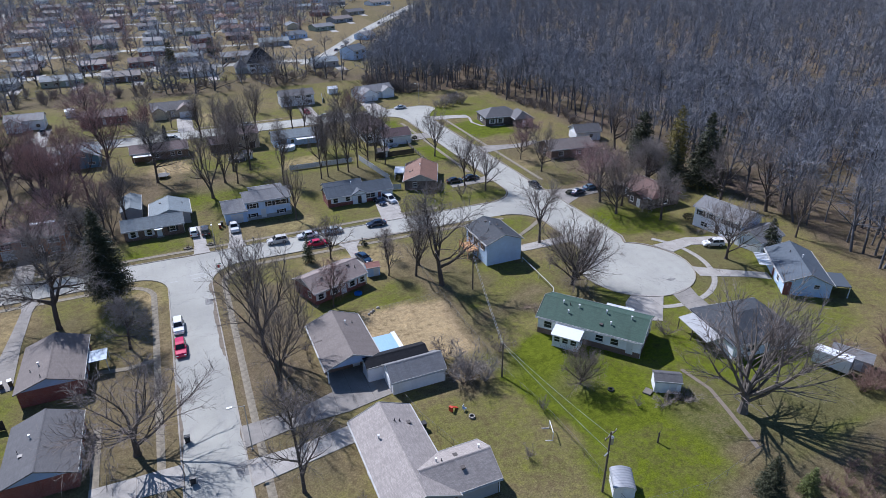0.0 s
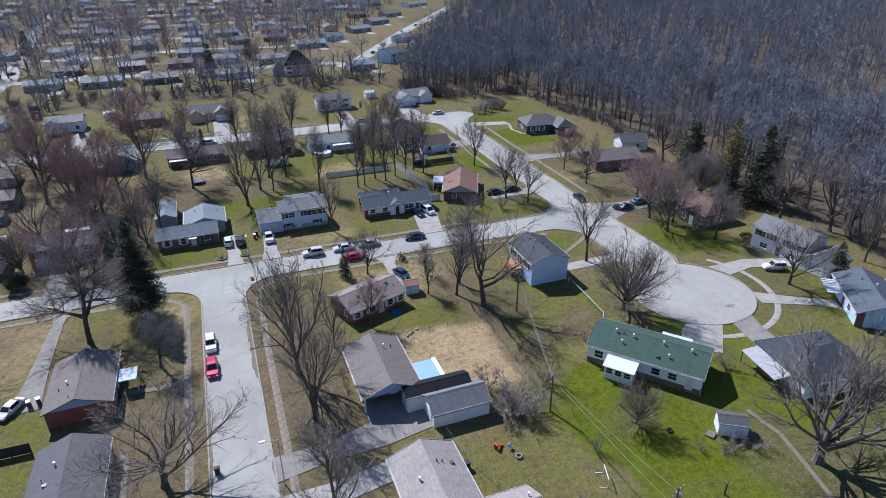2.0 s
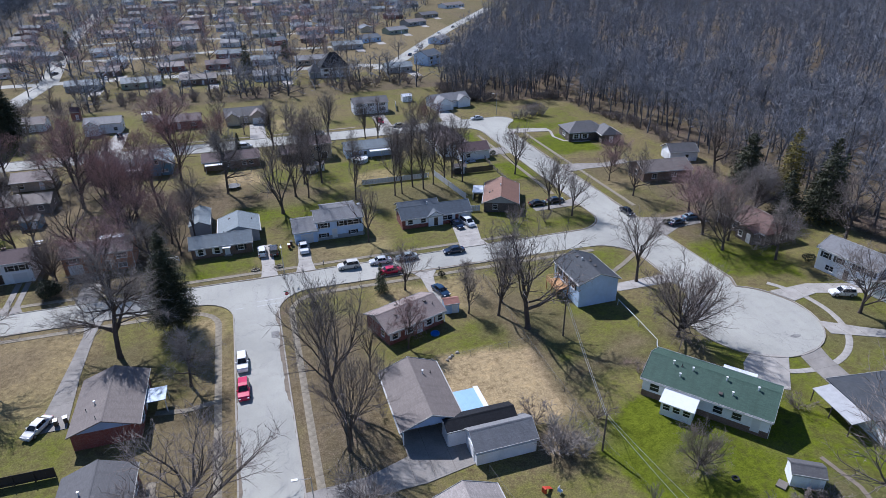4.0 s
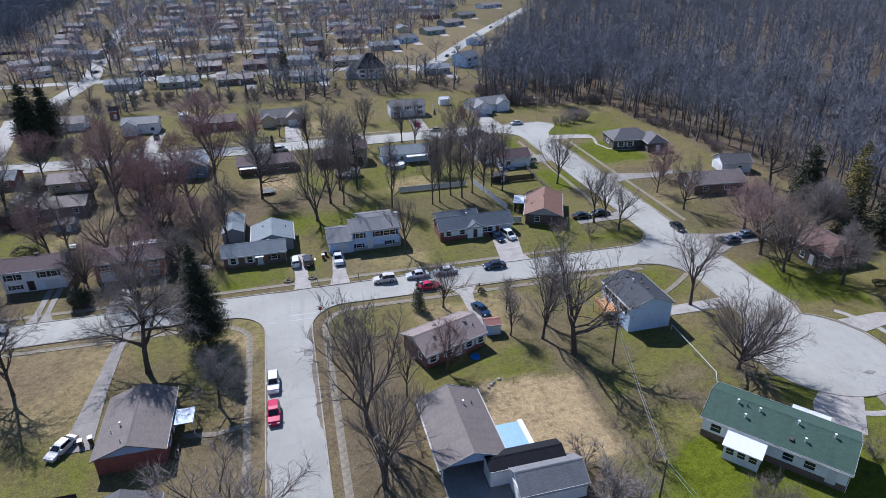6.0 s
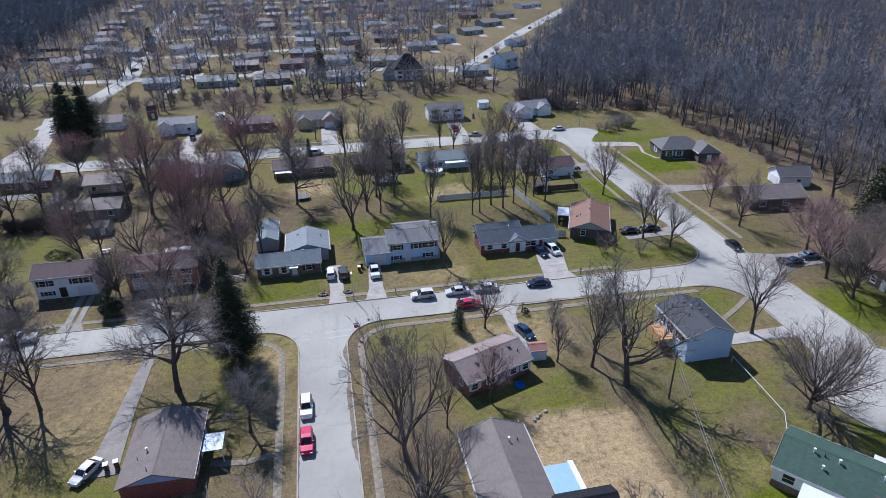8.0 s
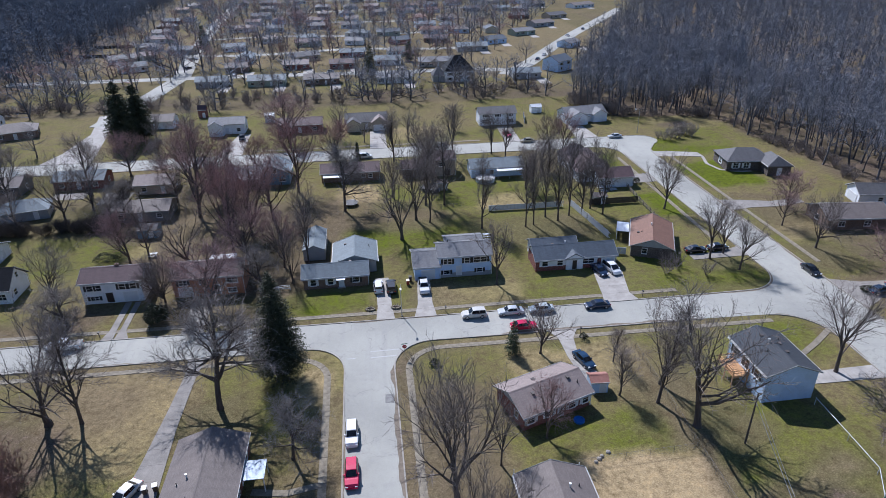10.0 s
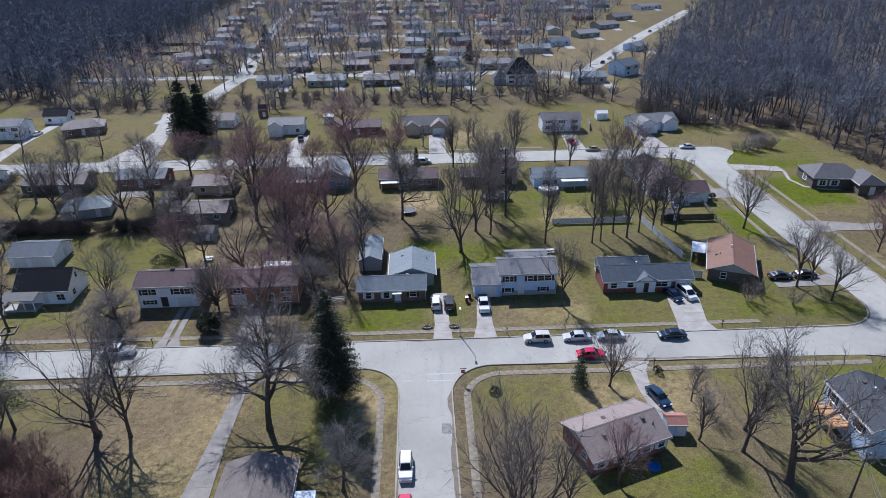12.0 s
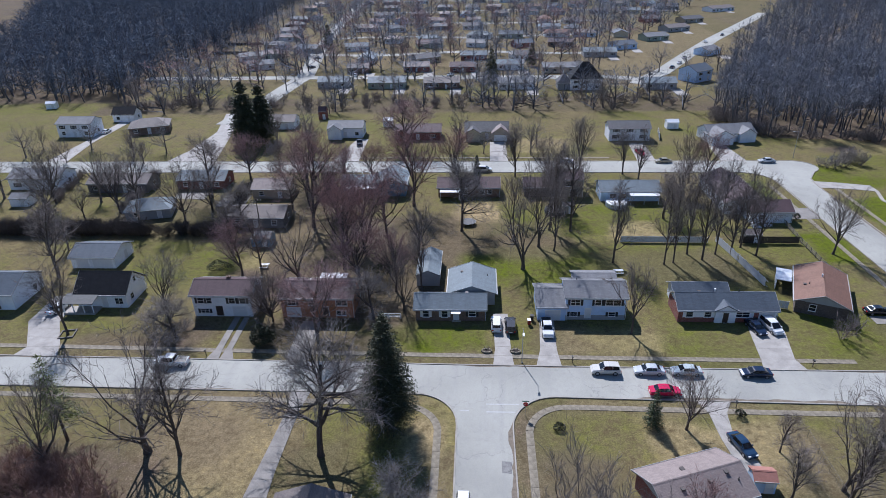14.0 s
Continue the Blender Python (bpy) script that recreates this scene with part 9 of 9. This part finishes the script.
white_fence = empty("rail_fence", pose(0, 0, 0), "white pipe rail fence between the white house and the green-roofed house", "fence", "garden fences")
for qa, qb in (((64.9, -28.6), (64.5, -36.0)), ((64.5, -36.0), (64.1, -42.0)), ((64.1, -42.0), (60.6, -47.4))):
    Shape().tube((qa[0], qa[1], 1.15), (qb[0], qb[1], 1.15), 0.05, n=6).ob("rail", M_VINYL, white_fence)
    Shape().tube((qa[0], qa[1], -0.1), (qa[0], qa[1], 1.22), 0.05, n=6).ob("post", M_VINYL, white_fence)
Shape().tube((60.6, -47.4, -0.1), (60.6, -47.4, 1.22), 0.05, n=6).ob("post", M_VINYL, white_fence)


def board_fence(pts, h, mat, label, slat=0.3, gap=0.03, post_every=2.4):
    f = empty("fence", pose(0, 0, 0), label, "fence", "garden fences")
    for a, b in zip(pts, pts[1:]):
        d = math.hypot(b[0] - a[0], b[1] - a[1])
        ang = math.degrees(math.atan2(b[1] - a[1], b[0] - a[0]))
        m0 = pose(a[0], a[1], 0, 0, 0, ang)
        for k in range(int(d / post_every) + 1):
            shared(("bp", h, mat.name), lambda: Shape().box(-0.06, 0.06, -0.06, 0.06, -0.1, h + 0.1), "post", mat, f, m0 @ pose(min(k * post_every, d), 0.06, 0))
        n = int(d / (slat + gap))
        for k in range(n):
            shared(("bs", h, slat, mat.name), lambda: Shape().box(0, slat, -0.015, 0.015, 0.05, h), "slat", mat, f, m0 @ pose(k * (slat + gap), -0.02 if k % 2 else -0.03, 0))
        for z in (0.35, h - 0.3):
            Shape().box(0, d, 0.0, 0.05, z, z + 0.09).ob("rail", mat, f).matrix_basis = m0


def rail_fence(pts, h, mat, label):
    f = empty("fence", pose(0, 0, 0), label, "fence", "garden fences")
    for a, b in zip(pts, pts[1:]):
        d = math.hypot(b[0] - a[0], b[1] - a[1])
        m0 = pose(a[0], a[1], 0, 0, 0, math.degrees(math.atan2(b[1] - a[1], b[0] - a[0])))
        for k in range(int(d / 2.2) + 1):
            shared(("rp", h, mat.name), lambda: Shape().box(-0.07, 0.07, -0.07, 0.07, -0.1, h + 0.08), "post", mat, f, m0 @ pose(min(k * 2.2, d), 0, 0))
        for z in (0.3, 0.65, 1.0):
            Shape().box(0, d, -0.025, 0.025, z, z + 0.13).ob("rail", mat, f).matrix_basis = m0


board_fence([(31.4, 49.4), (50.6, 49.2)], 1.5, M_VINYL, "pale grey panel fence between back gardens", 0.9, 0.04)
board_fence([(52.6, 50.0), (54.0, 40.0), (55.4, 29.0)], 1.7, M_VINYL, "pale panel fence beside the brown-roofed house", 0.9, 0.04)
board_fence([(57.5, 49.0), (70.6, 48.9)], 1.7, M_DKWOOD, "dark timber fence behind the corner house", 0.3)
rail_fence([(71.8, 60.6), (71.0, 48.9), (70.6, 34.0)], 1.2, M_GREYWOOD, "three-rail timber fence along the corner lot")
board_fence([(-26.5, -42.6), (-58, -42.0)], 1.7, M_DKWOOD, "dark timber fence between west gardens", 0.35, 0.005)
rail_fence([(-15.0, 17.2), (-19.2, 17.0)], 0.9, M_TRIM, "white picket fence beside the ranch house")
board_fence([(56.0, 21.5), (52.8, 22.4)], 1.6, M_VINYL, "blue-grey lattice fence beside the porch", 0.5, 0.05)
board_fence([(60.0, 127.0), (62.0, 137.0)], 1.7, M_VINYL, "white panel fence behind the white house", 0.9, 0.04)
board_fence([(-163, 310), (-140, 309)], 1.8, M_DKWOOD, "dark timber fence behind a farther house", 0.5)
board_fence([(-166, 345), (-142, 344)], 1.8, M_DKWOOD, "dark timber fence behind a farther house", 0.5)

# ---- pavements, slab by slab ----
def pavement(name, pts, label, w=1.08, step_=1.5, mat=M_WALKC):
    p = tagged(Shape().box(0, 0.01, 0, 0.01, -0.2, -0.19).ob(name, mat), label, "pavement", kind="structure")
    flat = []
    for a, b in zip(pts, pts[1:]):
        d = math.hypot(b[0] - a[0], b[1] - a[1])
        n = max(1, round(d / step_))
        ang = math.degrees(math.atan2(b[1] - a[1], b[0] - a[0]))
        for k in range(n):
            u = (k + 0.5) / n
            flat.append((a[0] + (b[0] - a[0]) * u, a[1] + (b[1] - a[1]) * u, ang, d / n))
    for k, (x, y, ang, ln) in enumerate(flat):
        jit = 0.012 * math.sin(k * 2.7)
        shared(("slab", w, mat.name), lambda: Shape().box(-0.7485, 0.7485, -w / 2, w / 2, -0.1, 0.03).box(-0.742, 0.742, -w / 2 + 0.012, w / 2 - 0.012, 0.03, 0.036), "slab", mat, p,
               pose(x, y, jit, 0, 0, ang + 0.5 * math.sin(k)) @ Matrix.Diagonal((ln / 1.5, 1, 1, 1)))
    return p


pavement("pavement_north", [(-140, 8.2), (-70, 7.3), (-20, 6.3), (20, 5.9), (60, 5.7)], "pale concrete pavement slabs along the north kerb")
pavement("pavement_south_west", [(-120, -4.6), (-60, -5.4), (-13, -6.0)] + arc(-12.4, -12.2, 5.8, 80, 8, 6) + [(-6.6, -20), (-6.5, -50), (-6.5, -100)], "pale concrete pavement slabs round the west corner")
pavement("pavement_south_east", [(72, -7.0), (40, -6.7), (14, -6.3)] + arc(12.2, -12.2, 5.9, 96, 172, 6) + [(6.3, -20), (6.1, -50), (6.0, -100)], "pale concrete pavement slabs round the east corner")
pavement("pavement_circle", arc(85.0, -40.3, 15.3, 38, -118, 28), "pale curved concrete pavement round the turning circle", mat=M_CONC)
pavement("pavement_connect_east", [(94.6, 12), (94.8, 50), (95.2, 84)], "pale concrete pavement along the connecting street")
pavement("pavement_connect_west", [(78.6, 26), (78.8, 84)], "pale concrete pavement along the connecting street")
pavement("pavement_back", [(40, 109.0), (-60, 110.0)], "pale concrete pavement along the back street")
